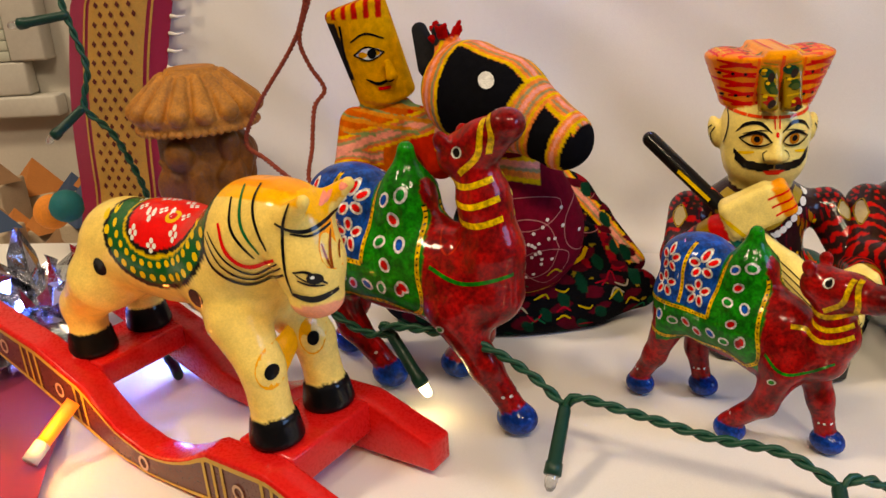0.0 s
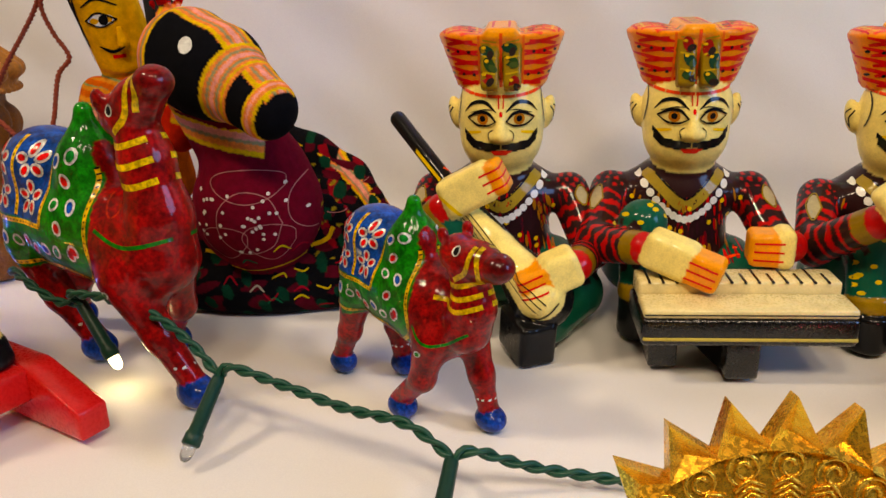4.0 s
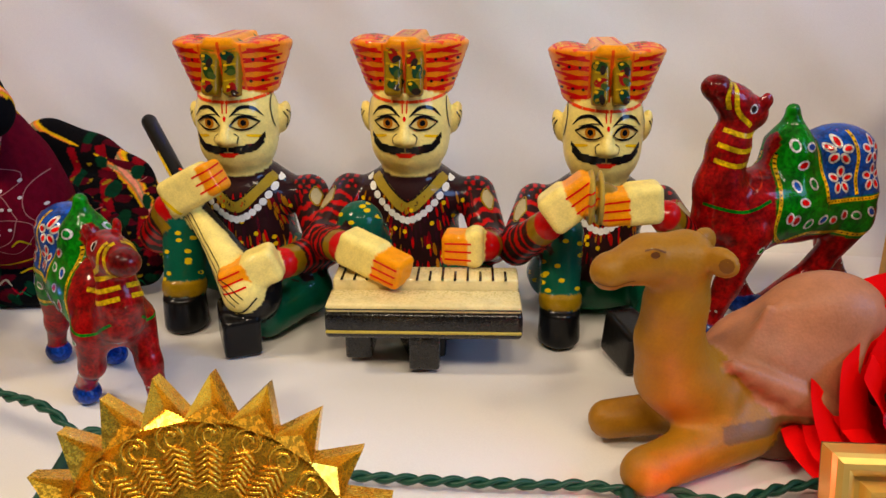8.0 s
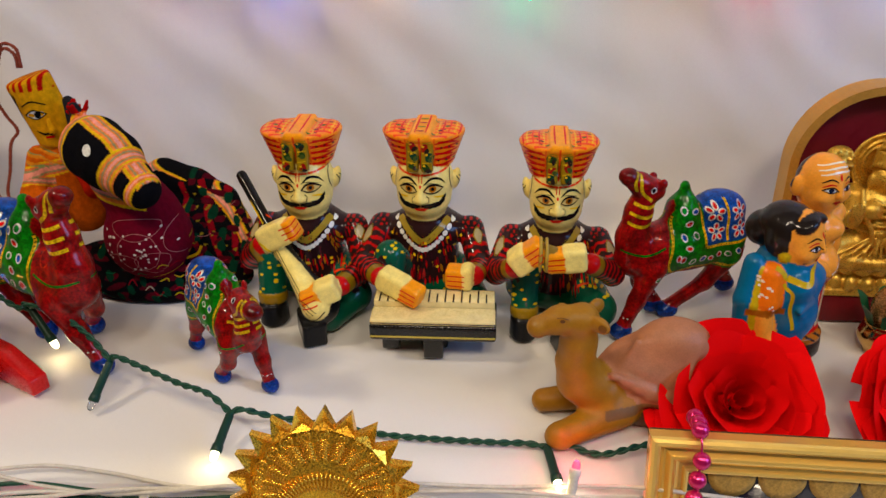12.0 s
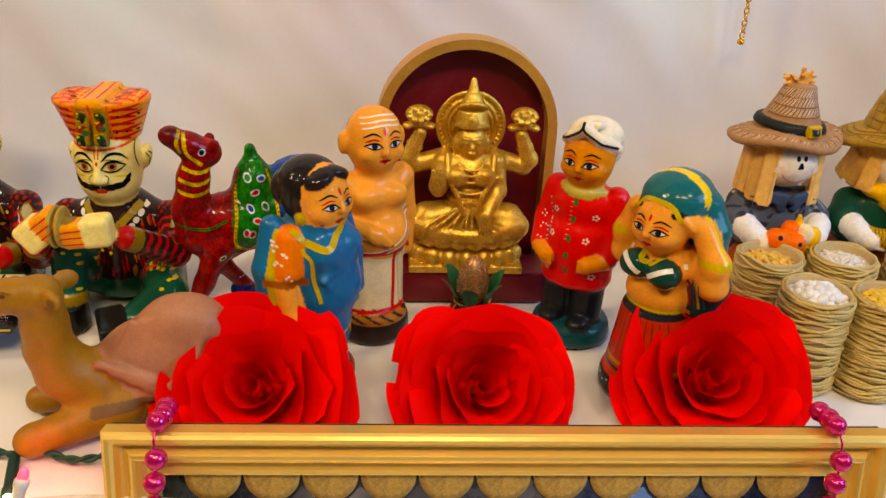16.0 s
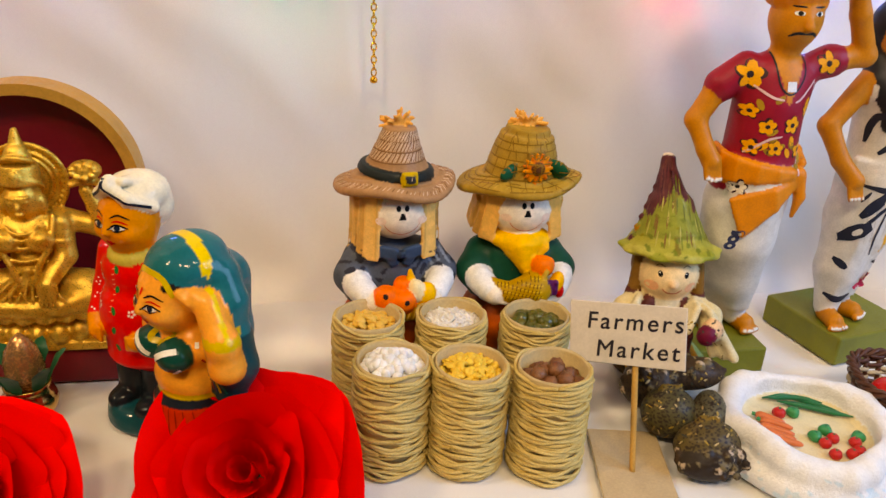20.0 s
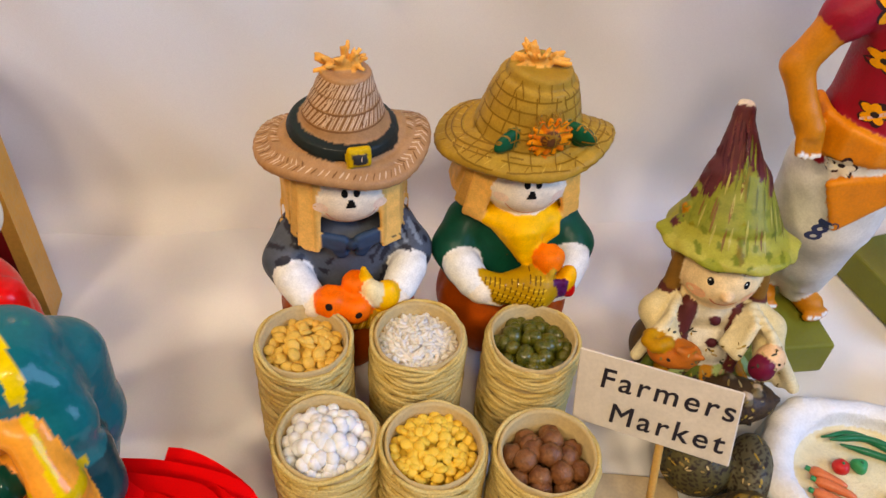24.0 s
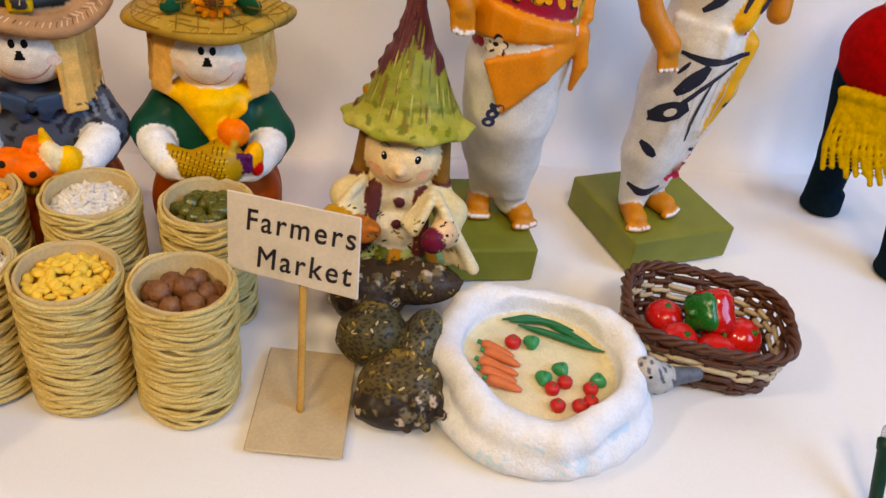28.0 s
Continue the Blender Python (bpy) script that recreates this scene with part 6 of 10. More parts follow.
for k in range(5):
    c.limb((-0.012 + 0.003 * k, -0.0158 + 0.0004 * k, 0.0590 - 0.0035 * k), (0.014, -0.0110, 0.0690 - 0.0075 * k), 0.0013, 0.0010, SARI, 0.0028)
c.limb((0, 0, 0.074), (0, -0.001, 0.0840), 0.0072, 0.0078, SKIN, 0.002)
head_and_nose(c, 0.0, -0.003, 0.0905, 0.0122, SKIN)
c.ball((0, 0.0030, 0.0968), (0.0131, 0.0124, 0.0096), HAIR, 0.001)
c.ball((0, 0.0140, 0.0900), (0.0090, 0.0080, 0.0090), HAIR, 0.002)
for s in (-1, 1):
    c.ball((s * 0.0112, 0.0016, 0.0920), (0.0026, 0.0066, 0.0090), HAIR, 0.001)
    c.ball((s * 0.0050, -0.0080, 0.1005), (0.0066, 0.0050, 0.0030), HAIR, 0.002, (0, s * 24, s * 20))
    c.ball((s * 0.0118, -0.0030, 0.0840), (0.0018, 0.0024, 0.0028), OCHRE, 0.0006)
c.paint(lambda x, y, z: (z > 0.0560) & (z < 0.0600) & (x < -0.0145) & (y < 0.004), (0.30, 0.10, 0.02))
c.paint(lambda x, y, z: (z < 0.0200) & (z > 0.0080) & (np.sin(np.arctan2(y, x) * 11) > 0.75), (0.006, 0.07, 0.15))
c.skin(0.0008)
doll_face(c, 0.0, 0.0890, 0.94)
c.stroke([(-0.0165, 0.0800), (-0.0105, 0.0730), (-0.002, 0.0770), (0.0070, 0.0830), (0.0125, 0.0850)], 0.0032, OCHRE, 0, lay=1)
c.stroke([(-0.0150, 0.0725), (-0.0135, 0.0600), (-0.0120, 0.0480)], 0.0018, OCHRE, 0, lay=1)
c.stroke([(-0.012, 0.0320), (0.000, 0.0280), (0.0100, 0.0330), (0.0150, 0.0380)], 0.0014, OCHRE, 0, lay=1)
c.stroke([(0.0070, 0.0090), (0.0085, 0.0200), (0.0060, 0.0290)], 0.0020, OCHRE, 0, lay=1)
for k in range(6):
    c.stroke([(-0.009 + 0.0032 * k, 0.0300), (-0.007 + 0.0026 * k, 0.0200), (-0.006 + 0.0022 * k, 0.0095)], 0.0006, (0.006, 0.06, 0.13), 0, lay=1, taper=0.5)
rnd = random.Random(12)
for k in range(14):
    c.dot(-0.0215 + rnd.uniform(0, 0.006), 0.0600 + rnd.uniform(0, 0.017), 0.0006, 0.0007, (0.82, 0.70, 0.60), -25, lay=1, n=6)
c.dot(-0.0078, 0.0822, 0.0007, 0.0006, (0.30, 0.12, 0.06), 0, lay=1)
c.done("woman_figurine", CERAMIC, "glazed clay woman with black hair in a blue sari", "figurine", pose(0.3905, 0.2600, 0, 0, 0, 48), "glazed clay people")

# man in a red coat and white turban cap
c = Clay()
COAT = (0.60, 0.012, 0.014)
c.drum((0, 0, 0), (0, 0, 0.0110), 0.0205, 0.0190, (0.006, 0.055, 0.065), 0.002, 0.004)
for s in (-1, 1):
    c.chain([(s * 0.0070, -0.001, 0.0080, 0.0082), (s * 0.0072, -0.001, 0.0340, 0.0088)], (0.008, 0.010, 0.012), 0.002)
    c.ball((s * 0.0078, -0.0085, 0.0120), (0.0060, 0.0085, 0.0045), (0.008, 0.010, 0.012), 0.002)
c.drum((0, 0, 0.0310), (0, 0, 0.0640), 0.0178, 0.0168, COAT, 0.003, 0.004, 0.88)
c.ball((0, -0.0040, 0.0520), (0.0155, 0.0125, 0.0140), COAT, 0.005)
c.ball((0, 0, 0.0715), (0.0168, 0.0128, 0.0125), COAT, 0.005)
for s in (-1, 1):
    c.chain([(s * 0.0150, 0.001, 0.0770, 0.0062), (s * 0.0182, -0.001, 0.0600, 0.0060), (s * 0.0172, -0.0080, 0.0500, 0.0052)], COAT, 0.002)
    c.limb((s * 0.0165, -0.0105, 0.0490), (s * 0.0108, -0.0160, 0.0475), 0.0040, 0.0036, DARKSKIN, 0.001)
    for k in range(4):
        c.limb((s * 0.0118, -0.0172, 0.0500 - 0.0017 * k), (s * 0.0070, -0.0178, 0.0494 - 0.0017 * k), 0.0010, 0.0009, DARKSKIN, 0.0005)
for k in range(9):
    a = radians(205 + 16 * k)
    c.ball((0.0098 * math.cos(a), 0.001 + 0.0105 * math.sin(a), 0.0815 + 0.0022 * math.sin(a)), (0.0026, 0.0022, 0.0024), (0.48, 0.40, 0.13), 0.0012)
c.limb((0, 0, 0.0800), (0, -0.001, 0.0900), 0.0078, 0.0080, DARKSKIN, 0.002)
head_and_nose(c, 0, -0.002, 0.0960, 0.0122, DARKSKIN)
c.ball((0, 0.0030, 0.1050), (0.0131, 0.0128, 0.0088), (0.84, 0.76, 0.58), 0.001)
c.ball((0, 0.0070, 0.0995), (0.0126, 0.0092, 0.0115), (0.84, 0.76, 0.58), 0.001)
for s in (-1, 1):
    c.chain([(0, -0.0118, 0.1115, 0.0026), (s * 0.0070, -0.0090, 0.1065, 0.0026), (s * 0.0126, -0.0010, 0.1020, 0.0024)], (0.84, 0.76, 0.58), 0.0010)
c.ball((0, -0.0105, 0.1125), (0.0028, 0.0034, 0.0034), (0.84, 0.76, 0.58), 0.0010)
for k in range(5):
    c.limb((0.003 + 0.0005 * k, -0.008, 0.1130), (0.0035 * (k - 2), 0.0110, 0.1110 - 0.0010 * abs(k - 2)), 0.0014, 0.0010, (0.84, 0.76, 0.58), 0.0010)
c.skin(0.0008)
doll_face(c, 0.0, 0.0948, 0.94, mark=False)
for s in (-1, 1):
    c.stroke([(s * 0.0138, 0.1030), (s * 0.0080, 0.1062), (s * 0.0010, 0.1110), (0, 0.1150)], 0.0012, (0.012, 0.016, 0.030), 0, lay=1)
for k in range(5):
    c.dot(0.0, 0.0760 - 0.0085 * k, 0.0011, 0.0018, (0.03, 0.16, 0.04), 0, 20 * (-1) ** k, lay=1)
for k in range(10):
    c.stroke([(-0.0022, 0.0780 - 0.0022 * k), (-0.0008, 0.0784 - 0.0022 * k)], 0.0004, (0.75, 0.30, 0.20), 0, lay=1)
rnd = random.Random(8)
for u, w in ((0.0100, 0.0700), (0.0080, 0.0590), (-0.0100, 0.0700), (0.0120, 0.0400), (-0.0095, 0.0590), (-0.0110, 0.0400)):
    for j in range(5):
        c.dot(u + 0.0011 * math.cos(1.256 * j), w + 0.0011 * math.sin(1.256 * j), 0.0006, 0.0006, (0.80, 0.66, 0.60), 0, lay=1, n=6)
for k in range(26):
    c.dot(-0.0145 + rnd.gauss(0, 0.0022), 0.0580 + rnd.gauss(0, 0.0050), 0.00045, 0.0004, (0.85, 0.80, 0.76), 0, lay=1, n=5)
c.done("man_figurine", CERAMIC, "glazed clay man in red coat and white cap", "figurine", pose(0.5170, 0.2930, 0, 0, 0, -38), "glazed clay people")

# woman with a cloth over her bowed head, arms raised to hold it
c = Clay()
HOOD, CHOLI = (0.010, 0.115, 0.125), (0.006, 0.050, 0.036)
c.drum((0, 0, 0), (0, 0, 0.0100), 0.0205, 0.0200, (0.012, 0.009, 0.010), 0.002, 0.003)
c.drum((0, 0, 0.0080), (0, -0.001, 0.0460), 0.0190, 0.0140, (0.46, 0.050, 0.014), 0.003, 0.003)
c.ball((0, -0.002, 0.0520), (0.0140, 0.0118, 0.0105), SKIN, 0.004)
c.ball((0, -0.001, 0.0660), (0.0150, 0.0110, 0.0100), SKIN, 0.004)
for s in (-1, 1):
    c.ball((s * 0.0066, -0.0112, 0.0655), (0.0070, 0.0062, 0.0062), CHOLI, 0.0015)
    c.chain([(s * 0.0140, 0.001, 0.0715, 0.0054), (s * (0.0185 + 0.0045 * (s > 0)), -0.002, 0.0640, 0.0054), (s * (0.0185 + 0.0045 * (s > 0)), -0.003, 0.0740, 0.0054), (s * 0.0150, -0.003, 0.0870, 0.0046)], SKIN, 0.003)
    c.ball((s * 0.0128, -0.0060, 0.0885), (0.0036, 0.0032, 0.0044), SKIN, 0.0012)
    for k in range(3):
        c.limb((s * 0.0140, -0.0085 + 0.002 * k, 0.0880), (s * 0.0108, -0.0105 + 0.002 * k, 0.0915), 0.0012, 0.0010, SKIN, 0.0005)
c.limb((0, -0.001, 0.0720), (0, -0.004, 0.0810), 0.0066, 0.0070, SKIN, 0.002)
head_and_nose(c, 0, -0.0065, 0.0860, 0.0112, SKIN)
c.ball((0, -0.0080, 0.0935), (0.0104, 0.0080, 0.0034), HAIR, 0.001, (18, 0, 0))
c.ball((0, 0.0000, 0.0965), (0.0140, 0.0140, 0.0100), HOOD, 0.002, (16, 0, 0))
c.ball((0, 0.0060, 0.0880), (0.0138, 0.0100, 0.0130), HOOD, 0.003)
for s in (-1, 1):
    c.chain([(s * 0.0100, 0.006, 0.0930, 0.0066), (s * 0.0150, 0.006, 0.0840, 0.0058), (s * 0.0165, 0.006, 0.0720, 0.0052)], HOOD, 0.003)
c.chain([(0.0150, 0.006, 0.0700, 0.0072), (0.0185, 0.004, 0.0600, 0.0080), (0.0170, 0.003, 0.0500, 0.0060)], (0.006, 0.040, 0.045), 0.002)
c.chain([(0, 0.0120, 0.0860, 0.0110), (0, 0.0110, 0.0640, 0.0110), (0, 0.0090, 0.0480, 0.0090)], HOOD, 0.004)
c.paint(lambda x, y, z: (z > 0.0435) & (z < 0.0470) & (x**2 + y**2 < 0.00028), (0.010, 0.012, 0.016))
c.paint(lambda x, y, z: (z > 0.0470) & (z < 0.0490) & (x**2 + y**2 < 0.00026) & (y < 0.006), (0.62, 0.44, 0.06))
c.paint(lambda x, y, z: (z > 0.0170) & (z < 0.0190), (0.42, 0.26, 0.04))
c.paint(lambda x, y, z: (z > 0.0140) & (z < 0.0158), (0.010, 0.010, 0.012))
c.paint(lambda x, y, z: (np.abs(x) > 0.0150) & (np.abs(z - 0.0760) < 0.0016) & (y < 0.005), (0.60, 0.42, 0.05))
c.paint(lambda x, y, z: (np.abs(y + 0.0010 - 0.15 * (z - 0.097)) < np.where(np.abs(x) > 0.0140, 0.0010, 0.0020)) & (z > 0.0760) & (np.abs(x) < 0.028) & ((z > 0.0965) | (np.abs(x) > 0.0140)), (0.78, 0.56, 0.02))
c.skin(0.0008)
doll_face(c, 0.0, 0.0848, 0.86)
c.stroke([(-0.0105, 0.0905), (-0.0060, 0.0960), (0, 0.0972), (0.0060, 0.0960), (0.0105, 0.0905)], 0.0020, (0.55, 0.40, 0.05), 0, lay=2)
for s in (-1, 1):
    c.stroke([(s * 0.0130, 0.0700), (s * 0.0085, 0.0690), (s * 0.0020, 0.0640)], 0.0022, (0.82, 0.80, 0.72), 0, lay=2)
    c.stroke([(s * 0.0132, 0.0635), (s * 0.0070, 0.0590), (0, 0.0610)], 0.0012, (0.82, 0.80, 0.72), 0, lay=2)
    c.stroke([(s * 0.0050, 0.0740), (s * 0.0030, 0.0700), (0, 0.0685)], 0.0024, (0.52, 0.40, 0.06), 0, lay=1)
for k in range(11):
    c.stroke([(-0.0115 + 0.0023 * k, 0.0430), (-0.0160 + 0.0032 * k, 0.0200)], 0.0006, (0.24, 0.025, 0.008), 0, lay=1, taper=0.4)
for k in range(4):
    c.stroke([(0.0135 + 0.0022 * k, 0.0650), (0.0155 + 0.0020 * k, 0.0520)], 0.0010, ((0.35, 0.03, 0.02), (0.05, 0.03, 0.12), (0.40, 0.25, 0.04), (0.01, 0.10, 0.08))[k], 0, lay=1)
for k in range(12):
    c.dot(-0.016 + 0.003 * k, 0.0060 + 0.0016 * (k % 2), 0.0007, 0.0005, (0.55, 0.50, 0.45), 0, lay=1, n=6)
c.done("hooded_woman_figurine", CERAMIC, "glazed clay woman with teal head cloth and raised arms", "figurine", pose(0.5410, 0.2445, 0, 0, 0, -54) @ Matrix.Diagonal((1.06, 1.06, 1.0, 1)), "glazed clay people")

# ---- wooden shrine with gilt goddess ----
MAROON_WOOD = surface("maroon_satin_wood", (0.190, 0.006, 0.012), 0.45, coat=0.15, coarse=25, fine=500, vary=0.18, bump=0.08)
GOLD_EDGE = surface("gold_edge_paint", (0.74, 0.38, 0.055), 0.38, metal=0.45, coarse=60, fine=700, vary=0.15, bump=0.1)
shrine = thing("shrine", "small arched maroon wooden shrine with a gold edge", "shrine")
shrine.matrix_world = pose(0.4660, 0.3540, 0, 0, 0, -2)


def arch(half, height, base, n=30):
    r = half
    pts = [(-half, base)] + [(-r * math.cos(math.pi * k / n), height - r + r * math.sin(math.pi * k / n)) for k in range(n + 1)] + [(half, base)]
    return pts


def slab(pts, y0, y1, bevel=0.0):
    bm = bmesh.new()
    face = bm.faces.new([bm.verts.new((x, y0, z)) for x, z in pts])
    out = bmesh.ops.extrude_face_region(bm, geom=[face])
    for v in out["geom"]:
        if isinstance(v, bmesh.types.BMVert):
            v.co.y = y1
    bmesh.ops.recalc_face_normals(bm, faces=bm.faces)
    if bevel:
        bmesh.ops.bevel(bm, geom=[e for e in bm.edges if e.calc_face_angle(0) > 1.0], offset=bevel, segments=2, profile=0.5, affect="EDGES")
    return bm


part("back_board", slab(arch(0.0425, 0.1320, 0.0), 0.0030, 0.0070), MAROON_WOOD, shrine, smooth=False)
bm = bmesh.new()
inner, outer = arch(0.0425, 0.1320, 0.0), arch(0.0475, 0.1370, 0.0)
rows = [[bm.verts.new((x, y, z)) for x, z in pts] for pts, y in ((inner, 0.0029), (inner, -0.0080), (outer, -0.0080), (outer, 0.0075))]
for a, b in zip(rows, rows[1:]):
    for k in range(len(inner) - 1):
        bm.faces.new((a[k], a[k + 1], b[k + 1], b[k]))
bmesh.ops.recalc_face_normals(bm, faces=bm.faces)
part("arch_frame", bm, GOLD_EDGE, shrine, "gold painted arched edge", smooth=False)
part("plinth", bm_box(-0.0450, 0.0450, -0.0310, -0.0082, 0.0, 0.0185, 0.0012), MAROON_WOOD, shrine, "maroon ledge")

c = Clay()
G = (0.9, 0.6, 0.1)
c.box((0, 0, 0.0022), (0.0305, 0.0120, 0.0022), G, 0.0006, None, 0.0006)
c.ball((0, 0, 0.0085), (0.0285, 0.0125, 0.0070), G, 0.002)
c.drum((0, 0, 0.0035), (0, 0, 0.0140), 0.0270, 0.0255, G, 0.002, 0.002, 0.43)
for k in range(9):
    a = radians(190 + 160 * k / 8)
    c.ball((0.0272 * math.cos(a), 0.0122 * math.sin(a), 0.0085), (0.0042, 0.0030, 0.0050), G, 0.0006)
    c.ball((0.0272 * math.cos(a), 0.0138 * math.sin(a), 0.0085), (0.0026, 0.0020, 0.0034), G, 0.0004)
for k in range(10):
    a = radians(184 + 172 * k / 9)
    c.ball((0.0268 * math.cos(a), 0.0125 * math.sin(a), 0.0178), (0.0046, 0.0030, 0.0034), G, 0.0007)
c.ball((0, 0, 0.0180), (0.0275, 0.0125, 0.0048), G, 0.002)
for s in (-1, 1):
    # folded legs
    c.chain([(s * 0.0060, 0.000, 0.0300, 0.0080), (s * 0.0215, -0.0030, 0.0285, 0.0082), (s * 0.0260, -0.0055, 0.0260, 0.0066)], G, 0.002)
    c.chain([(s * 0.0260, -0.0060, 0.0255, 0.0064), (s * 0.0120, -0.0125, 0.0238, 0.0048), (-s * 0.0040, -0.0135, 0.0228, 0.0036)], G, 0.002)
    # raised rear arms with a lotus each
    c.chain([(s * 0.0130, 0.004, 0.0600, 0.0052), (s * 0.0285, 0.004, 0.0560, 0.0046), (s * 0.0315, 0.003, 0.0600, 0.0044), (s * 0.0260, 0.002, 0.0735, 0.0034)], G, 0.0015)
    c.drum((s * 0.0290, 0.0035, 0.0655), (s * 0.0283, 0.0033, 0.0672), 0.0046, 0.0046, G, 0.0004, 0.0004)
    for k in range(7):
        a = math.pi * (k / 6)
        c.ball((s * 0.0268 + 0.0060 * math.cos(a), 0.0005 + 0.001 * math.sin(a), 0.0775 + 0.0006 * math.sin(a)), (0.0024, 0.0032, 0.0016), G, 0.0006)
    c.ball((s * 0.0268, 0.001, 0.0835), (0.0070, 0.0050, 0.0046), G, 0.001)
    for k in range(9):
        a = math.tau * k / 9
        c.ball((s * 0.0268 + 0.0050 * math.cos(a), -0.0020 + 0.0010 * math.sin(a), 0.0840 + 0.0028 * math.sin(a)), (0.0018, 0.0024, 0.0014), G, 0.0004)
    c.ball((s * 0.0066, -0.0095, 0.0545), (0.0056, 0.0046, 0.0050), G, 0.002)
    c.ball((s * 0.0082, -0.002, 0.0690), (0.0018, 0.0026, 0.0044), G, 0.0008)
    c.ball((s * 0.0029, -0.0092, 0.0722), (0.0017, 0.0009, 0.0008), G, 0.0004)
    c.limb((s * 0.0010, -0.0096, 0.0738), (s * 0.0050, -0.0088, 0.0744), 0.0005, 0.0004, G, 0.0004)
    c.drum((s * 0.0128, -0.002, 0.0518), (s * 0.0130, -0.002, 0.0534), 0.0056, 0.0056, G, 0.0004, 0.0004)
# front arms: one palm lifted, one hand open on the thigh
c.chain([(-0.0135, 0.000, 0.0590, 0.0054), (-0.0160, -0.004, 0.0470, 0.0048), (-0.0165, -0.0110, 0.0480, 0.0040)], G, 0.0015)
c.ball((-0.0168, -0.0140, 0.0530), (0.0042, 0.0026, 0.0062), G, 0.001)
for k in range(4):
    c.limb((-0.0195 + 0.0018 * k, -0.0152, 0.0550), (-0.0198 + 0.0020 * k, -0.0150, 0.0605 - 0.0006 * abs(k - 1.5)), 0.0010, 0.0008, G, 0.0004)
c.chain([(0.0135, 0.000, 0.0590, 0.0054), (0.0150, -0.004, 0.0450, 0.0048), (0.0100, -0.0125, 0.0380, 0.0040)], G, 0.0015)
c.ball((0.0085, -0.0160, 0.0335), (0.0046, 0.0028, 0.0056), G, 0.001)
for k in range(4):
    c.limb((0.0058 + 0.0018 * k, -0.0172, 0.0320), (0.0056 + 0.0020 * k, -0.0176, 0.0268), 0.0010, 0.0008, G, 0.0004)
c.limb((0, 0, 0.0300), (0, -0.001, 0.0430), 0.0108, 0.0092, G, 0.003)
c.ball((0, 0, 0.0555), (0.0145, 0.0090, 0.0095), G, 0.003)
c.limb((0, 0, 0.0600), (0, -0.001, 0.0660), 0.0050, 0.0050, G, 0.002)
c.ball((0, -0.0015, 0.0712), (0.0080, 0.0080, 0.0090), G, 0.002)
c.limb((0, -0.0090, 0.0725), (0, -0.0104, 0.0698), 0.0007, 0.0012, G, 0.0008)
c.ball((0, -0.0092, 0.0666), (0.0022, 0.0010, 0.0008), G, 0.0005)
for lo, hi, r0, r1 in ((0.0765, 0.0780, 0.0094, 0.0094), (0.0780, 0.0865, 0.0086, 0.0076), (0.0865, 0.0880, 0.0082, 0.0080), (0.0880, 0.0915, 0.0064, 0.0056), (0.0915, 0.0945, 0.0050, 0.0040)):
    c.drum((0, -0.001, lo), (0, 0, hi), r0, r1, G, 0.0006, 0.0006)
c.limb((0, 0, 0.0940), (0, 0.001, 0.1010), 0.0034, 0.0016, G, 0.0010)
c.ball((0, -0.0088, 0.0825), (0.0024, 0.0014, 0.0034), G, 0.0006)
for k in range(7):
    c.ball((-0.0072 + 0.0024 * k, -0.0078 + 0.00035 * (k - 3) ** 2, 0.0798), 0.0010, G, 0.0004)
# solid halo with a beaded rim
c.drum((0, 0.0065, 0.0765), (0, 0.0085, 0.0765), 0.0172, 0.0172, G, 0.001, 0.0006)
for k in range(40):
    a0, a1 = math.tau * k / 40, math.tau * (k + 1) / 40
    for r, w in ((0.0110, 0.0007), (0.0135, 0.0009), (0.0172, 0.0011)):
        c.limb((r * math.cos(a0), 0.0062, 0.0765 + r * math.sin(a0)), (r * math.cos(a1), 0.0062, 0.0765 + r * math.sin(a1)), w, w, G, 0.0004)
    c.limb((0.0155 * math.cos(a0), 0.0060, 0.0765 + 0.0155 * math.sin(a0)), (0.0180 * math.cos(a0), 0.0060, 0.0765 + 0.0180 * math.sin(a0)), 0.0006, 0.0005, G, 0.0003)
# necklaces, garland, sash folds on the lap
for r, z in ((0.0068, 0.0625), (0.0085, 0.0605), (0.0105, 0.0580), (0.0115, 0.0525)):
    for k in range(10):
        a0, a1 = radians(200 + 14 * k), radians(200 + 14 * (k + 1))
        c.limb((r * math.cos(a0), -0.0088 - 0.003 * math.sin(math.pi * k / 10), z + r * 0.6 * math.sin(a0)), (r * math.cos(a1), -0.0088 - 0.003 * math.sin(math.pi * (k + 1) / 10), z + r * 0.6 * math.sin(a1)), 0.0008, 0.0008, G, 0.0003)
for s in (-1, 1):
    c.chain([(s * 0.0120, -0.0040, 0.0640, 0.0014), (s * 0.0115, -0.0100, 0.0540, 0.0013), (s * 0.0060, -0.0125, 0.0440, 0.0013), (s * 0.0030, -0.0130, 0.0350, 0.0013)], G, 0.0006)
for k in range(12):
    t = k / 11
    c.chain([(-0.0060 + 0.012 * t, -0.0120, 0.0385 - 0.001 * (k % 2), 0.0008), (-0.0200 + 0.034 * t, -0.0150, 0.0305 - 0.002 * (k % 2), 0.0008), (-0.0240 + 0.044 * t, -0.0150, 0.0230, 0.0006)], G, 0.0006)
c.drum((0, -0.001, 0.0395), (0, -0.001, 0.0420), 0.0112, 0.0108, G, 0.0005, 0.0006)
c.ball((0, -0.0118, 0.0408), (0.0026, 0.0014, 0.0024), G, 0.0005)
c.skin(0.00065)
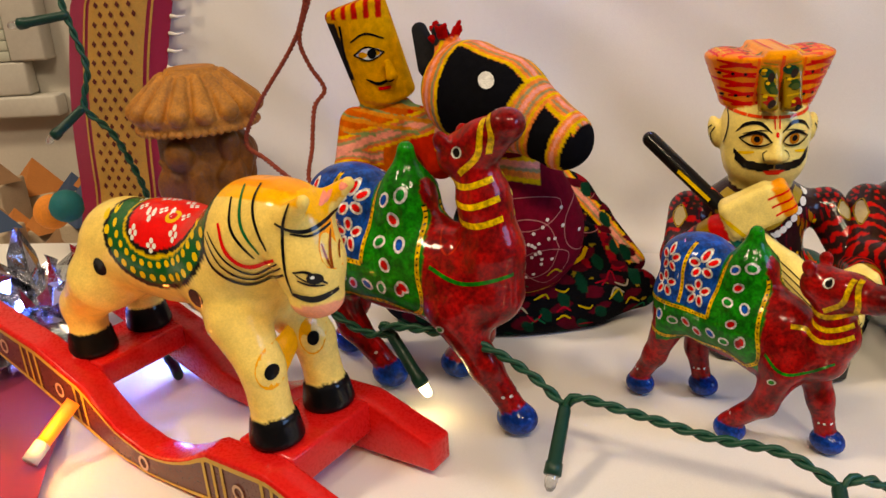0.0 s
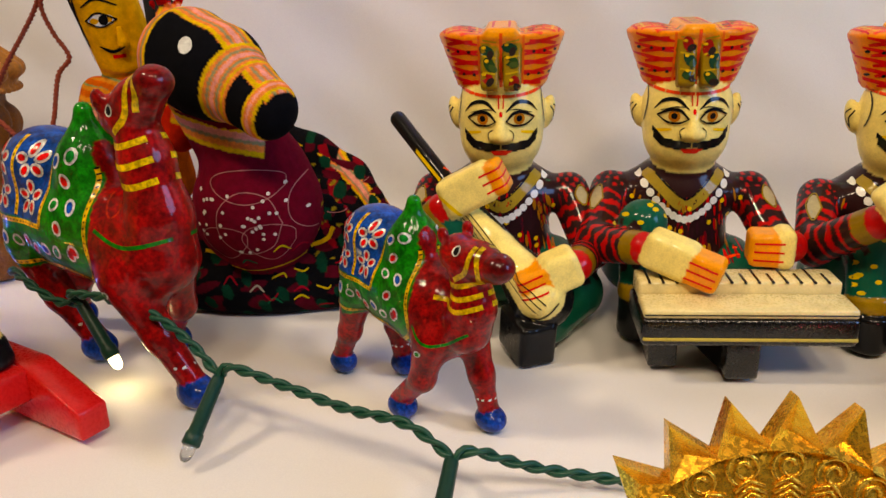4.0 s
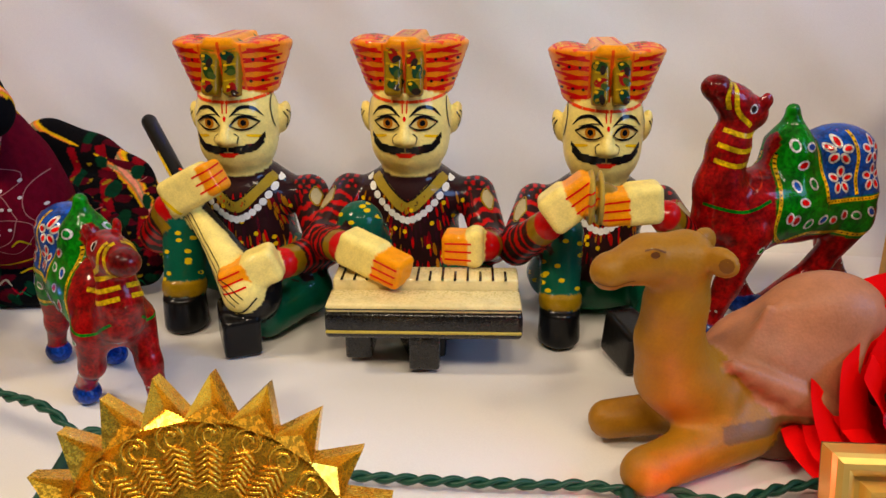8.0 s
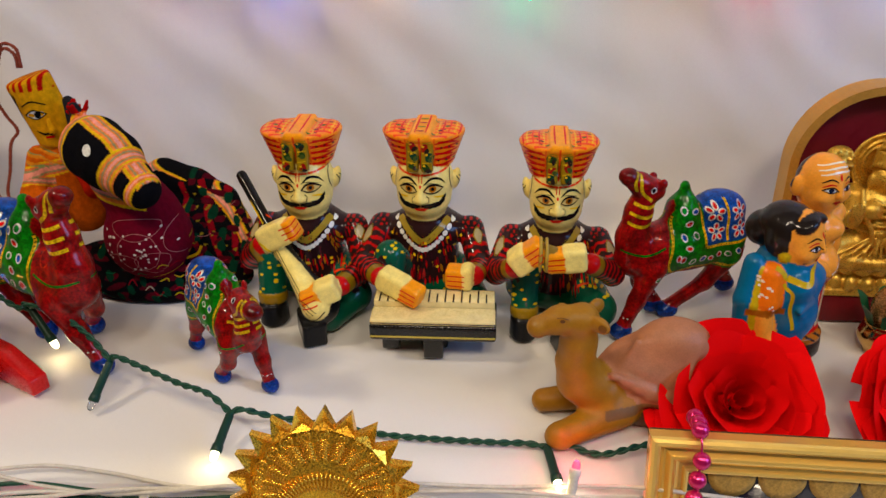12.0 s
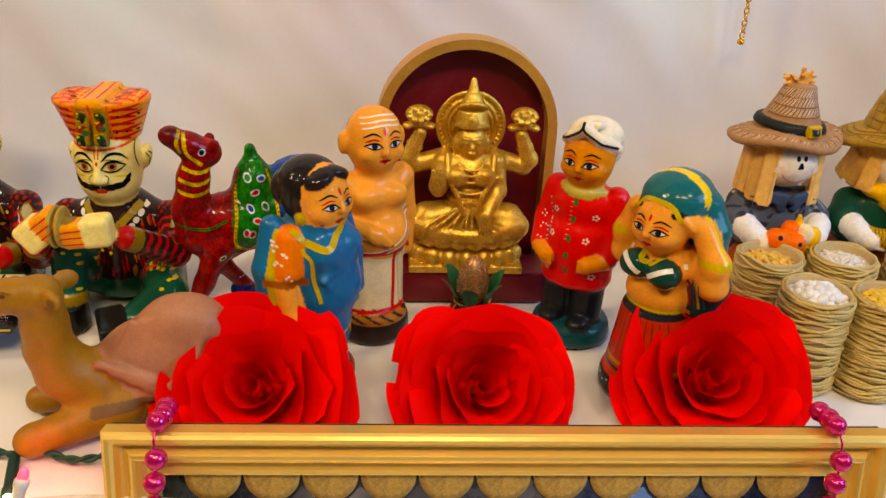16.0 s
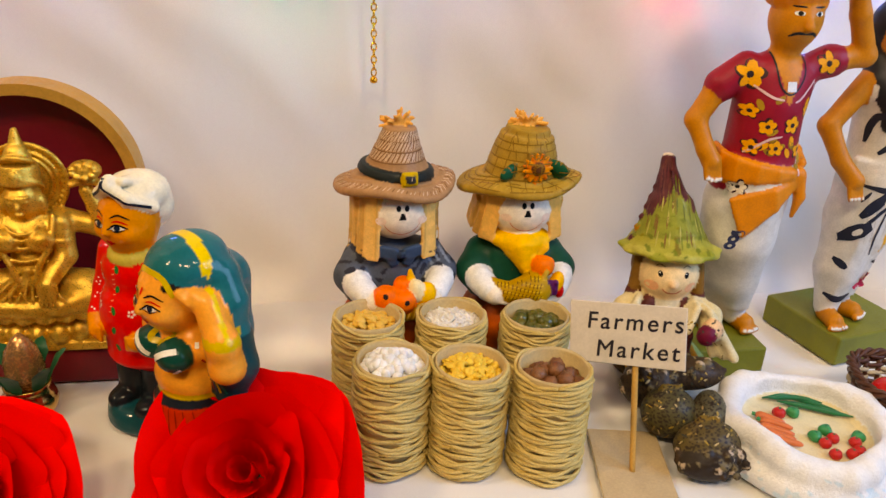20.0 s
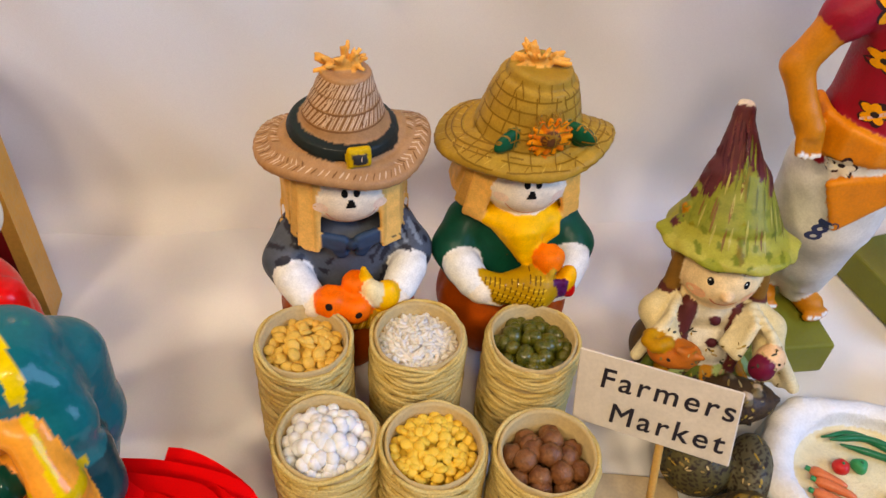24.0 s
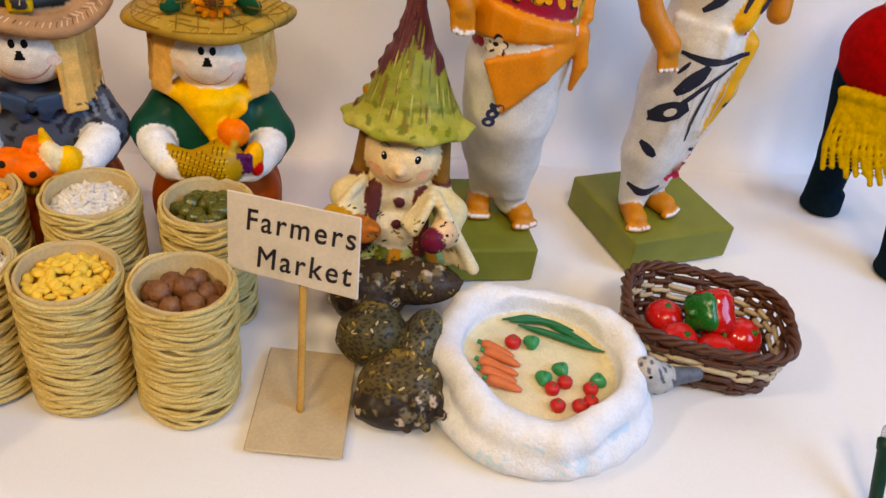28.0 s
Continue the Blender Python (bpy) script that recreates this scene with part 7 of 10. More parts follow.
c.done("goddess_statue", GOLD, "gilt seated goddess statue on a lotus base", "statue", pose(0.4660, 0.3330, 0.0186, 0, 0, -3) @ Matrix.Diagonal((0.99, 1.0, 1.0, 1)))

# ---- small brass pot with coconut and leaves ----
kalash = thing("brass_pot", "tiny brass pot with green leaves and a gold coconut", "pot")
kalash.location = (0.4655, 0.2950, 0)
BRASS = surface("polished_brass", (0.80, 0.50, 0.16), 0.16, metal=1.0, coarse=100, fine=800, vary=0.15, bump=0.1)
part("pot", bm_lathe([(0, 0.0002), (0.0075, 0.0002), (0.0082, 0.0030), (0.0110, 0.0070), (0.0118, 0.0105), (0.0108, 0.0140), (0.0088, 0.0165), (0.0098, 0.0188), (0.0088, 0.0192), (0.0075, 0.0170), (0, 0.0165)], 32), BRASS, kalash)
part("coconut", bm_lathe([(0.0040, 0.0170), (0.0078, 0.0230), (0.0082, 0.0280), (0.0066, 0.0350), (0.0034, 0.0405), (0.0010, 0.0430), (0, 0.0432)], 24, lambda a, z: 1 + 0.05 * math.cos(8 * a)), surface("copper_gold_paint", (0.55, 0.28, 0.10), 0.25, metal=0.6, coarse=200, fine=900, vary=0.3, bump=0.2), kalash, "copper-gold ribbed coconut")
LEAF = surface("green_leaf_plastic", (0.008, 0.13, 0.05), 0.4, coarse=200, fine=900, vary=0.25, bump=0.2)
for k in range(6):
    a = radians(60 * k + 15)
    d, s = Vector((math.cos(a), math.sin(a), 0)), Vector((-math.sin(a), math.cos(a), 0))
    vs = []
    for j in range(7):
        t = j / 6
        p = d * (0.0070 + 0.0095 * t) + Vector((0, 0, 0.0175 + 0.0150 * t + 0.003 * math.sin(math.pi * t)))
        w = 0.0042 * math.sin(math.pi * (0.12 + 0.88 * t)) * (0.9 + 0.2 * (j % 2))
        vs += [p + s * w + d * 0.0008, p, p - s * w + d * 0.0008]
    part("leaf", mesh_of("leaf", vs, [(3 * j + i, 3 * j + i + 1, 3 * j + i + 4, 3 * j + i + 3) for j in range(6) for i in (0, 1)]), LEAF, kalash)
part("kumkum_spot", bm_lathe([(0.0028, 0), (0.0026, 0.0004), (0, 0.0006)], 14), surface("red_spot_paint", (0.55, 0.02, 0.015), 0.5), kalash).matrix_local = pose(0.001, -0.0116, 0.0108, 90, 0, 0)

# ---- cloth roses behind the picture frame ----
PETAL = surface("red_cloth_petal", (0.95, 0.003, 0.003), 0.9, coarse=40, fine=2200, vary=0.12, bump=0.2, dark=(0.78, 0.002, 0.003), spec=0.05)


def rose(place, seed, label):
    ob = thing("cloth_rose", label, "artificial flower", "cloth roses")
    ob.matrix_world = place
    rnd = random.Random(seed)
    # petals to a ring, rim radius, height, half span, outward curl, corner reach
    rings = ((3, 0.0042, 0.0300, 1.60, 0.0, 0.0), (3, 0.0092, 0.0325, 1.35, 0.15, 0.0), (3, 0.0150, 0.0335, 1.25, 0.35, 0.0020), (4, 0.0215, 0.0325, 1.08, 0.60, 0.0026), (4, 0.0285, 0.0300, 1.05, 0.85, 0.0036), (4, 0.0345, 0.0255, 1.28, 1.0, 0.0040), (5, 0.0385, 0.0190, 1.15, 1.1, 0.0034))
    nu, nw = 25, 15
    faces = [(j * nu + i, j * nu + i + 1, j * nu + nu + i + 1, j * nu + nu + i) for j in range(nw - 1) for i in range(nu - 1)]
    for layer, (count, rim, height, span, curl, reach) in enumerate(rings):
        for k in range(count):
            a0 = math.tau * (k + 0.38 * layer) / count + rnd.uniform(-0.22, 0.22)
            wave, lift, grow = rnd.uniform(0, 6), rnd.uniform(0.93, 1.06), rnd.uniform(0.94, 1.07)
            corners = ((rnd.uniform(-0.80, -0.45), rnd.uniform(0.5, 1.2)), (rnd.uniform(0.30, 0.80), rnd.uniform(0.5, 1.3)))
            tuck = rnd.uniform(-0.10, 0.16)
            vs = []
            for j in range(nw):
                w = j / (nw - 1)
                roll = max(0.0, w - 0.62) / 0.38
                for i in range(nu):
                    u = 2 * i / (nu - 1) - 1
                    # pinched corners give the rim its pointed, squared outline
                    tip = sum(q * max(0.0, 1 - 3.0 * abs(u - p)) ** 1.3 for p, q in corners) * (1 - abs(u) ** 6)
                    ang = a0 + u * span * (0.30 + 0.70 * min(1.0, 1.7 * w))
                    edge = 1 - 0.22 * abs(u) ** 4
                    t = w * lift * edge
                    r = rim * grow * (0.10 + 0.90 * min(t, 1.05) ** 0.55) * (1 - 0.10 * math.cos(2.0 * u) * w * (layer > 2)) + tuck * rim * 0.12 * u * w
                    z = height * t ** 1.35
                    r += curl * 0.0050 * roll ** 1.5 + reach * tip * roll ** 1.6 + 0.0016 * curl * math.sin(3.3 * u + wave) * w ** 2
                    z += -curl * 0.0062 * roll ** 2.2 * (0.45 + 0.55 * abs(u)) + 0.0022 * curl * math.sin(4.4 * u + wave) * w ** 2 + 0.25 * reach * tip * roll
                    vs.append((r * math.cos(ang), r * math.sin(ang), z))
            part("petal", mesh_of("petal", vs, faces), PETAL, ob)
    part("calyx", bm_lathe([(0, -0.008), (0.004, -0.007), (0.006, -0.004), (0.005, -0.0012), (0, -0.001)], 14), LEAF, ob, "green base")
    return ob


rose(pose(0.3680, 0.2335, 0.0090, 46, 0, -8) @ Matrix.Scale(0.98, 4), 1, "bright red cloth rose beside the clay camel")
rose(pose(0.4585, 0.2315, 0.0085, 48, 0, 6) @ Matrix.Scale(0.94, 4), 2, "bright red cloth rose before the brass pot")
rose(pose(0.5610, 0.2295, 0.0105, 46, 0, -12) @ Matrix.Scale(1.03, 4), 6, "bright red cloth rose beside the hooded woman")

# ---- gilt picture frame standing on the lower step ----
picture = thing("picture_frame", "gilt moulded picture frame leaning before the step", "picture frame")
picture.matrix_world = pose(0.4625, 0.1810, 0.0300, -13, 0, -3.3)
FW, FH = 0.1455, 0.3360
FRAME_GOLD = surface("gilt_moulding", (0.97, 0.64, 0.14), 0.24, metal=0.58, coarse=20, fine=300, vary=0.03, bump=0.0, dark=(0.94, 0.60, 0.14), rough_vary=0.02)
profile = [(d * 0.74, p) for d, p in ((0.0, 0.0), (0.0, -0.0065), (0.0008, -0.0080), (0.0025, -0.0087), (0.0045, -0.0086), (0.0060, -0.0078), (0.0075, -0.0045), (0.0090, -0.0038), (0.0105, -0.0040), (0.0115, -0.0052), (0.0128, -0.0064), (0.0142, -0.0068), (0.0155, -0.0064), (0.0170, -0.0035), (0.0190, -0.0027), (0.0210, -0.0028), (0.0220, -0.0042), (0.0232, -0.0046), (0.0243, -0.0042), (0.0255, -0.0010), (0.0255, 0.0))]


def rail(corners):
    bm = bmesh.new()
    rows = [[bm.verts.new((x + ix * d, p, z + iz * d)) for d, p in profile] for x, z, ix, iz in corners]
    for k in range(len(profile) - 1):
        bm.faces.new((rows[0][k], rows[0][k + 1], rows[1][k + 1], rows[1][k]))
    bmesh.ops.recalc_face_normals(bm, faces=bm.faces)
    return bm


for name, corners in (("top_rail", ((-FW, 0, 1, -1), (FW, 0, -1, -1))), ("side_rail", ((-FW, -FH, 1, 1), (-FW, 0, 1, -1))), ("side_rail", ((FW, 0, -1, -1), (FW, -FH, -1, 1))), ("bottom_rail", ((FW, -FH, -1, 1), (-FW, -FH, 1, 1)))):
    part(name, rail(corners), FRAME_GOLD, picture, smooth=False)
part("backing", bm_box(-FW + 0.001, FW - 0.001, 0.0002, 0.0030, -FH, -0.0008, 0), surface("dark_backing", (0.12, 0.07, 0.03), 0.8), picture)
part("print", bm_box(-FW + 0.0175, FW - 0.0175, -0.0008, 0.0001, -FH + 0.0175, -0.0175, 0), surface("dark_blue_print", (0.012, 0.018, 0.045), 0.3, coat=0.6, coarse=20, fine=200, vary=0.4, bump=0), picture, "dark blue printed picture")
PRINT_GOLD = surface("printed_gold", (0.62, 0.36, 0.07), 0.45, coarse=300, fine=900, vary=0.5, bump=0)
for k in range(11):
    x = -0.108 + 0.0216 * k
    part("printed_scallop", bm_lathe([(0.0104, 0), (0.0104, 0.0003), (0.0070, 0.0004), (0, 0.0004)], 20), PRINT_GOLD, picture).matrix_local = pose(x, -0.0009, -0.0200, 90, 0, 0)
for x, r in ((0.0, 0.017), (-0.085, 0.013), (0.085, 0.013)):
    part("printed_disc", bm_lathe([(r, 0), (r, 0.0003), (r * 0.8, 0.0006), (0, 0.0006)], 28), PRINT_GOLD, picture).matrix_local = pose(x, -0.0009, -0.046, 90, 0, 0)

# magenta bead strings over the frame's corners
BEAD = surface("magenta_metallic_bead", (0.78, 0.012, 0.16), 0.16, metal=0.55, coat=0.5, coarse=300, fine=1200, vary=0.15, bump=0.05)
m_frame = picture.matrix_world.copy()
for x0, label in ((-0.1250, "magenta metallic bead string hanging over the frame's corner"), (0.1220, "magenta metallic bead string hanging over the gilt frame")):
    beads = thing("bead_string", label, "beads", "bead strings")
    sphere = bm_lathe([(0, -0.0040)] + [(0.0040 * math.cos(radians(a)), 0.0040 * math.sin(radians(a))) for a in range(-70, 71, 20)] + [(0, 0.0040)], 18)
    first = part("bead", sphere, BEAD, beads)
    for k in range(22):
        ob = first if k == 0 else part("bead", first.data, None, beads)
        local = (0.0005 * math.sin(k * 1.7) + x0, 0.0050 - 0.006 * k, 0.0042) if k < 3 else (x0 + 0.0012 * math.sin(k * 0.9), -0.0127, 0.0020 - 0.0092 * (k - 2))
        ob.location = m_frame @ Vector(local)
    line = [m_frame @ Vector((x0, 0.004, 0.0042)), m_frame @ Vector((x0, -0.0085, 0.0042)), m_frame @ Vector((x0, -0.0127, 0.0)), m_frame @ Vector((x0, -0.0127, -0.17))]
    part("thread", tube_mesh("thread", line, 0.0005, 6, 0.004), BEAD, beads)

# ---- gold sunburst back plate of a lamp ----
sun = thing("sunburst_plate", "embossed gold sunburst plate with pointed rays on a stand", "ornament")
sun.matrix_world = pose(0.1800, 0.1480, 0.0290, -12, 0, 0)
R0 = 0.0310
part("plate", bm_lathe([(0, 0.0030), (R0 - 0.008, 0.0024), (R0 - 0.001, 0.0015), (R0, 0.0004), (R0, -0.0016), (0, -0.0016)], 72), GOLD_FOIL, sun, "embossed gold disc").matrix_local = pose(0, 0, 0, 90, 0, 0)
COUNT = 22
tooth = mesh_of("ray", [(-0.0048, -0.0036, 0), (0.0048, -0.0036, 0), (0, -0.0026, 0.0092), (0, -0.0010, 0.0026), (-0.0048, 0.0016, 0), (0.0048, 0.0016, 0), (0, 0.0012, 0.0092)], [(0, 1, 3), (1, 2, 3), (2, 0, 3), (4, 6, 5), (0, 2, 6, 4), (1, 5, 6, 2), (0, 4, 5, 1)], smooth=False)
tooth.materials.append(GOLD_FOIL)
spiral = mesh_of("scroll", *tube_data(glide([((0.0008 + 0.0026 * t) * math.cos(11 * t), 0, (0.0008 + 0.0026 * t) * math.sin(11 * t)) for t in (k / 16 for k in range(17))], 0.0006), 0.00045, 5))
spiral.materials.append(GOLD_FOIL)
rib = mesh_of("feather_rib", *tube_data([Vector((-0.0026, 0, -0.0012)), Vector((0, 0, 0.0006)), Vector((0.0026, 0, -0.0012))], 0.00042, 5))
rib.materials.append(GOLD_FOIL)
spoke = mesh_of("spoke", *tube_data([Vector((0, 0, 0)), Vector((0, 0, 0.0075))], 0.00042, 5))
spoke.materials.append(GOLD_FOIL)
for k in range(COUNT):
    m = pose(0, 0, 0, 0, 360 * k / COUNT + 3, 0)
    part("ray", tooth, None, sun).matrix_local = m @ pose(0, 0, R0 - 0.0012)
    part("scroll", spiral, None, sun).matrix_local = m @ pose(0, -0.0020, R0 - 0.0042)
    for j in range(7):
        part("feather_rib", rib, None, sun).matrix_local = m @ pose(0, -0.0030 + 0.00006 * j, 0.0172 + 0.0012 * j)
for k in range(45):
    a = -100 + 200 * k / 44
    part("spoke", spoke, None, sun).matrix_local = pose(0, 0, -0.0130, 0, a, 0) @ pose(0, -0.0032, 0.0160)
part("stem", bm_lathe([(0.0045, -0.329), (0.0045, -0.03), (0.003, -0.02)], 16), GOLD_FOIL, sun)
part("foot", bm_lathe([(0, -0.3360), (0.030, -0.3360), (0.028, -0.3300), (0.006, -0.325), (0.0045, -0.320)], 30), GOLD_FOIL, sun)

# ---- scarecrow dolls ----
SKINP, PUMP = (0.90, 0.80, 0.66), (0.40, 0.09, 0.015)


def on_colour(c, u, w, col, view=0):
    """Whether the skin seen at (u, w) of a view carries that base colour."""
    hit = c._cast(u, w, c._view(view))
    return bool(hit) and np.allclose(c.c[np.linalg.norm(c.v - np.array(hit[0]), axis=1).argmin()], col, atol=0.02)


def scarecrow(kind, place, label):
    c = Clay()
    coat = (0.080, 0.090, 0.112) if kind == 1 else (0.008, 0.062, 0.038)
    hat = (0.40, 0.235, 0.130) if kind == 1 else (0.40, 0.255, 0.080)
    hair = (0.86, 0.55, 0.24) if kind == 1 else (0.84, 0.50, 0.20)
    cuff = (0.84, 0.83, 0.80)
    for k in range(10):
        a = math.tau * (k + 0.5) / 10
        c.ball((0.0135 * math.cos(a), 0.0120 * math.sin(a), 0.0190), (0.0125, 0.0125, 0.0195), PUMP, 0.001)
    c.ball((0, 0.001, 0.0470), (0.0215, 0.0180, 0.0175), coat, 0.003)
    c.ball((0, 0, 0.0580), (0.0185, 0.0155, 0.0120), coat, 0.004)
    for s in (-1, 1):
        c.chain([(s * 0.0165, 0.000, 0.0590, 0.0080), (s * 0.0215, -0.0070, 0.0520, 0.0080), (s * 0.0195, -0.0140, 0.0480, 0.0066)], coat, 0.003)
        c.limb((s * 0.0200, -0.0155, 0.0510), (s * 0.0165, -0.0205, 0.0480), 0.0066, 0.0062, cuff, 0.0008)
        c.ball((s * 0.0135, -0.0240, 0.0465), (0.0058, 0.0048, 0.0052), (0.86, 0.78, 0.66), 0.001)
        for k in range(3):
            c.limb((s * 0.0120, -0.0275 + 0.001 * k, 0.0445 + 0.0020 * k), (s * 0.0075, -0.0280 + 0.001 * k, 0.0435 + 0.0020 * k), 0.0014, 0.0012, (0.86, 0.78, 0.66), 0.0006)
        # flat straw hair, broad strips side by side
        for j in range(4):
            tint = tuple(q * (1, 0.84, 1.05, 0.92)[j] for q in hair)
            if kind == 1:
                c.box((s * (0.0132 + 0.0022 * j), -0.0138 + 0.0046 * j, 0.0790 - 0.0012 * (j % 2)), (0.0040, 0.0009, 0.0165 - 0.0010 * j), tint, 0.0008, (2 * (j - 1), -s * (2 + 3 * j), s * (24 + 18 * j)), 0.0005)
            else:
                c.box((s * (0.0155 + 0.0020 * j), -0.0112 + 0.0046 * j, 0.0815 - 0.0010 * (j % 2)), (0.0040, 0.0009, 0.0125 - 0.0008 * j), tint, 0.0008, (0, -s * (10 + 6 * j), s * (28 + 18 * j)), 0.0005)
        if kind == 1:
            for j in range(5):
                c.limb((s * (0.0110 + 0.0022 * j), -0.0155 + 0.0036 * j, 0.0930), (s * (0.0115 + 0.0027 * j), -0.0158 + 0.0040 * j, 0.0640 + 0.0020 * (j % 2)), 0.0006, 0.0005, tuple(q * 0.8 for q in hair), 0.0004)
    c.ball((0, -0.0045, 0.0850), (0.0160, 0.0150, 0.0150), SKINP, 0.001)
    # hat: wavy brim of overlapping straw braids, coiled crown
    def brim(r, a):
        f = r / 0.0280
        sway = 0.0020 * math.sin(2 * a + 0.6 + kind) + 0.0016 * math.sin(3 * a + kind)
        return (r * (0.95 if kind == 1 else 1.0) * math.cos(a), r * 0.84 * math.sin(a) + 0.002, 0.1018 - 0.0070 * f ** 1.6 + sway * f * 1.5 - 0.0046 * f * math.sin(a))

    coils = (0.0160, 0.0195, 0.0230, 0.0262, 0.0282)
    for k in range(44):
        a0, a1 = math.tau * k / 44, math.tau * (k + 1) / 44
        for n, r in enumerate(coils):
            p, q = brim(r, a0), brim(r, a1)
            c.limb((p[0], p[1], p[2] - 0.0004 * n), (q[0], q[1], q[2] - 0.0004 * n), 0.0021, 0.0021, hat, 0.0005)
    if kind == 1:
        rings = [(0.0160, 0.1012), (0.0138, 0.1064), (0.0117, 0.1112), (0.0098, 0.1158), (0.0083, 0.1200)]
    else:
        rings = [(0.0172, 0.1000), (0.0164, 0.1040), (0.0155, 0.1081), (0.0144, 0.1124), (0.0130, 0.1164), (0.0106, 0.1198)]
    for n, (r, z) in enumerate(rings):
        c.drum((0.0003 * n, 0, z - 0.0030), (0.0004 * n, 0, z + 0.0030), r * 1.10, r * (0.90 if kind == 1 else 0.97), tuple(q * (1, 0.90)[n % 2] for q in hat), 0.0001, 0.0007)
    if kind == 1:
        c.drum((0, 0, 0.1012), (0.0003, 0, 0.1052), 0.0184, 0.0168, (0.014, 0.018, 0.016), 0.0004, 0.001)
        c.box((0.0028, -0.0184, 0.1034), (0.0038, 0.0014, 0.0032), (0.55, 0.38, 0.08), 0.0004, (-10, 0, 6), 0.0008)
        c.box((0.0029, -0.0196, 0.1034), (0.0021, 0.0012, 0.0016), (0.03, 0.03, 0.03), 0.0002, (-10, 0, 6), 0.0004)
    else:
        for k in range(15):
            a = math.tau * k / 15
            c.limb((0.0030, -0.0178, 0.1075), (0.0030 + 0.0068 * math.cos(a), -0.0176 + 0.0008 * math.cos(a), 0.1075 + 0.0066 * math.sin(a)), 0.0012, 0.0009, (0.66, 0.19, 0.035) if k % 2 else (0.74, 0.28, 0.05), 0.0002)
        c.ball((0.0030, -0.0190, 0.1075), (0.0032, 0.0014, 0.0031), (0.11, 0.045, 0.02), 0.0003)
        for s, dx, dz in ((-1, -0.0090, 0.1050), (1, 0.0130, 0.1070)):
            c.ball((dx, -0.0150, dz), (0.0064, 0.0018, 0.0034), (0.012, 0.075, 0.035), 0.0008, (0, s * 18, -s * 28))
            c.ball((dx * 1.15, -0.0140, dz - 0.003), (0.0040, 0.0018, 0.0026), (0.020, 0.095, 0.040), 0.0008, (0, -s * 25, -s * 30))
    rnd = random.Random(kind)
    for k in range(24):
        # flat raffia ribbons tied at the crown
        a = radians(rnd.uniform(-85, 75))
        long, y = rnd.uniform(0.007, 0.0115), rnd.uniform(-0.0030, 0.0030)
        tint = tuple(q * (1, 0.84, 0.95)[k % 3] for q in (0.86, 0.47, 0.18))
        c.chain([(0.001, 0, 0.1200, 0.0016), (0.001 + 0.0040 * math.sin(a), y * 0.6, 0.1240 + 0.0016 * math.cos(a), 0.0008), (0.001 + long * math.sin(a) * 0.85, y * 1.3, 0.1215 + long * math.cos(a) * 0.80, 0.0008)], tint, 0.0001)
    # what they carry
    if kind == 1:
        c.chain([(-0.0150, -0.0235, 0.0440, 0.0030), (-0.0060, -0.0275, 0.0415, 0.0046), (0.0060, -0.0275, 0.0415, 0.0046), (0.0140, -0.0235, 0.0440, 0.0030)], (0.34, 0.20, 0.05), 0.001)
        for x, y, z, r in ((-0.0085, -0.0265, 0.0495, 0.0056), (-0.0005, -0.0290, 0.0480, 0.0056), (0.0005, -0.0230, 0.0530, 0.0048)):
            for k in range(7):
                a = math.tau * k / 7
                c.ball((x + r * 0.42 * math.cos(a), y + r * 0.42 * math.sin(a), z), (r * 0.62, r * 0.62, r * 0.86), (0.84, 0.19, 0.035), 0.0006)
        c.ball((0.0100, -0.0265, 0.0495), (0.0050, 0.0046, 0.0062), (0.86, 0.50, 0.06), 0.0006, (0, 20, 0))
        c.ball((0.0062, -0.0275, 0.0520), (0.0040, 0.0036, 0.0060), (0.86, 0.74, 0.48), 0.0006, (0, -15, 0))
        c.limb((0.0040, -0.0240, 0.0540), (0.0030, -0.0240, 0.0610), 0.0030, 0.0010, (0.86, 0.48, 0.08), 0.0006)
        for s in (-1, 1):
            c.box((s * 0.0056, -0.0158, 0.0668), (0.0044, 0.0014, 0.0030), (0.040, 0.062, 0.105), 0.0010, (0, -s * 8, s * 16), 0.0008)
            c.box((s * 0.0040, -0.0160, 0.0628), (0.0022, 0.0012, 0.0030), (0.030, 0.048, 0.085), 0.0008, (0, s * 30, s * 10), 0.0006)
        c.ball((0, -0.0172, 0.0660), (0.0018, 0.0020, 0.0022), (0.02, 0.03, 0.05), 0.0003)
        c.paint(lambda x, y, z: (z > 0.034) & (z < 0.066) & (np.linalg.norm(np.stack([x, y * 1.15], -1), axis=-1) > 0.012) & (y > -0.0150) & (np.sin(x * 520 + 2 * np.sin(z * 480)) * np.sin(z * 610 + 2 * np.sin(x * 350 + y * 500)) > 0.30), (0.022, 0.022, 0.030))
        c.paint(lambda x, y, z: (z > 0.040) & (z < 0.064) & (x > 0.0150) & (y > -0.0120) & (np.sin(x * 1500 + z * 900) > 0.45), (0.22, 0.25, 0.29))
    else:
        c.chain([(-0.0150, -0.0215, 0.0520, 0.0024), (-0.0070, -0.0250, 0.0480, 0.0052), (0.0040, -0.0270, 0.0505, 0.0084)], (0.44, 0.27, 0.05), 0.001)
        for k in range(14):
            a0, a1 = math.tau * k / 14, math.tau * (k + 1) / 14
            c.limb((0.0062 + 0.0030 * math.sin(a0), -0.0275 + 0.0050 * math.cos(a0) * 0.6, 0.0530 + 0.0086 * math.sin(a0)), (0.0062 + 0.0030 * math.sin(a1), -0.0275 + 0.0050 * math.cos(a1) * 0.6, 0.0530 + 0.0086 * math.sin(a1)), 0.0012, 0.0012, (0.52, 0.34, 0.10), 0.0003)
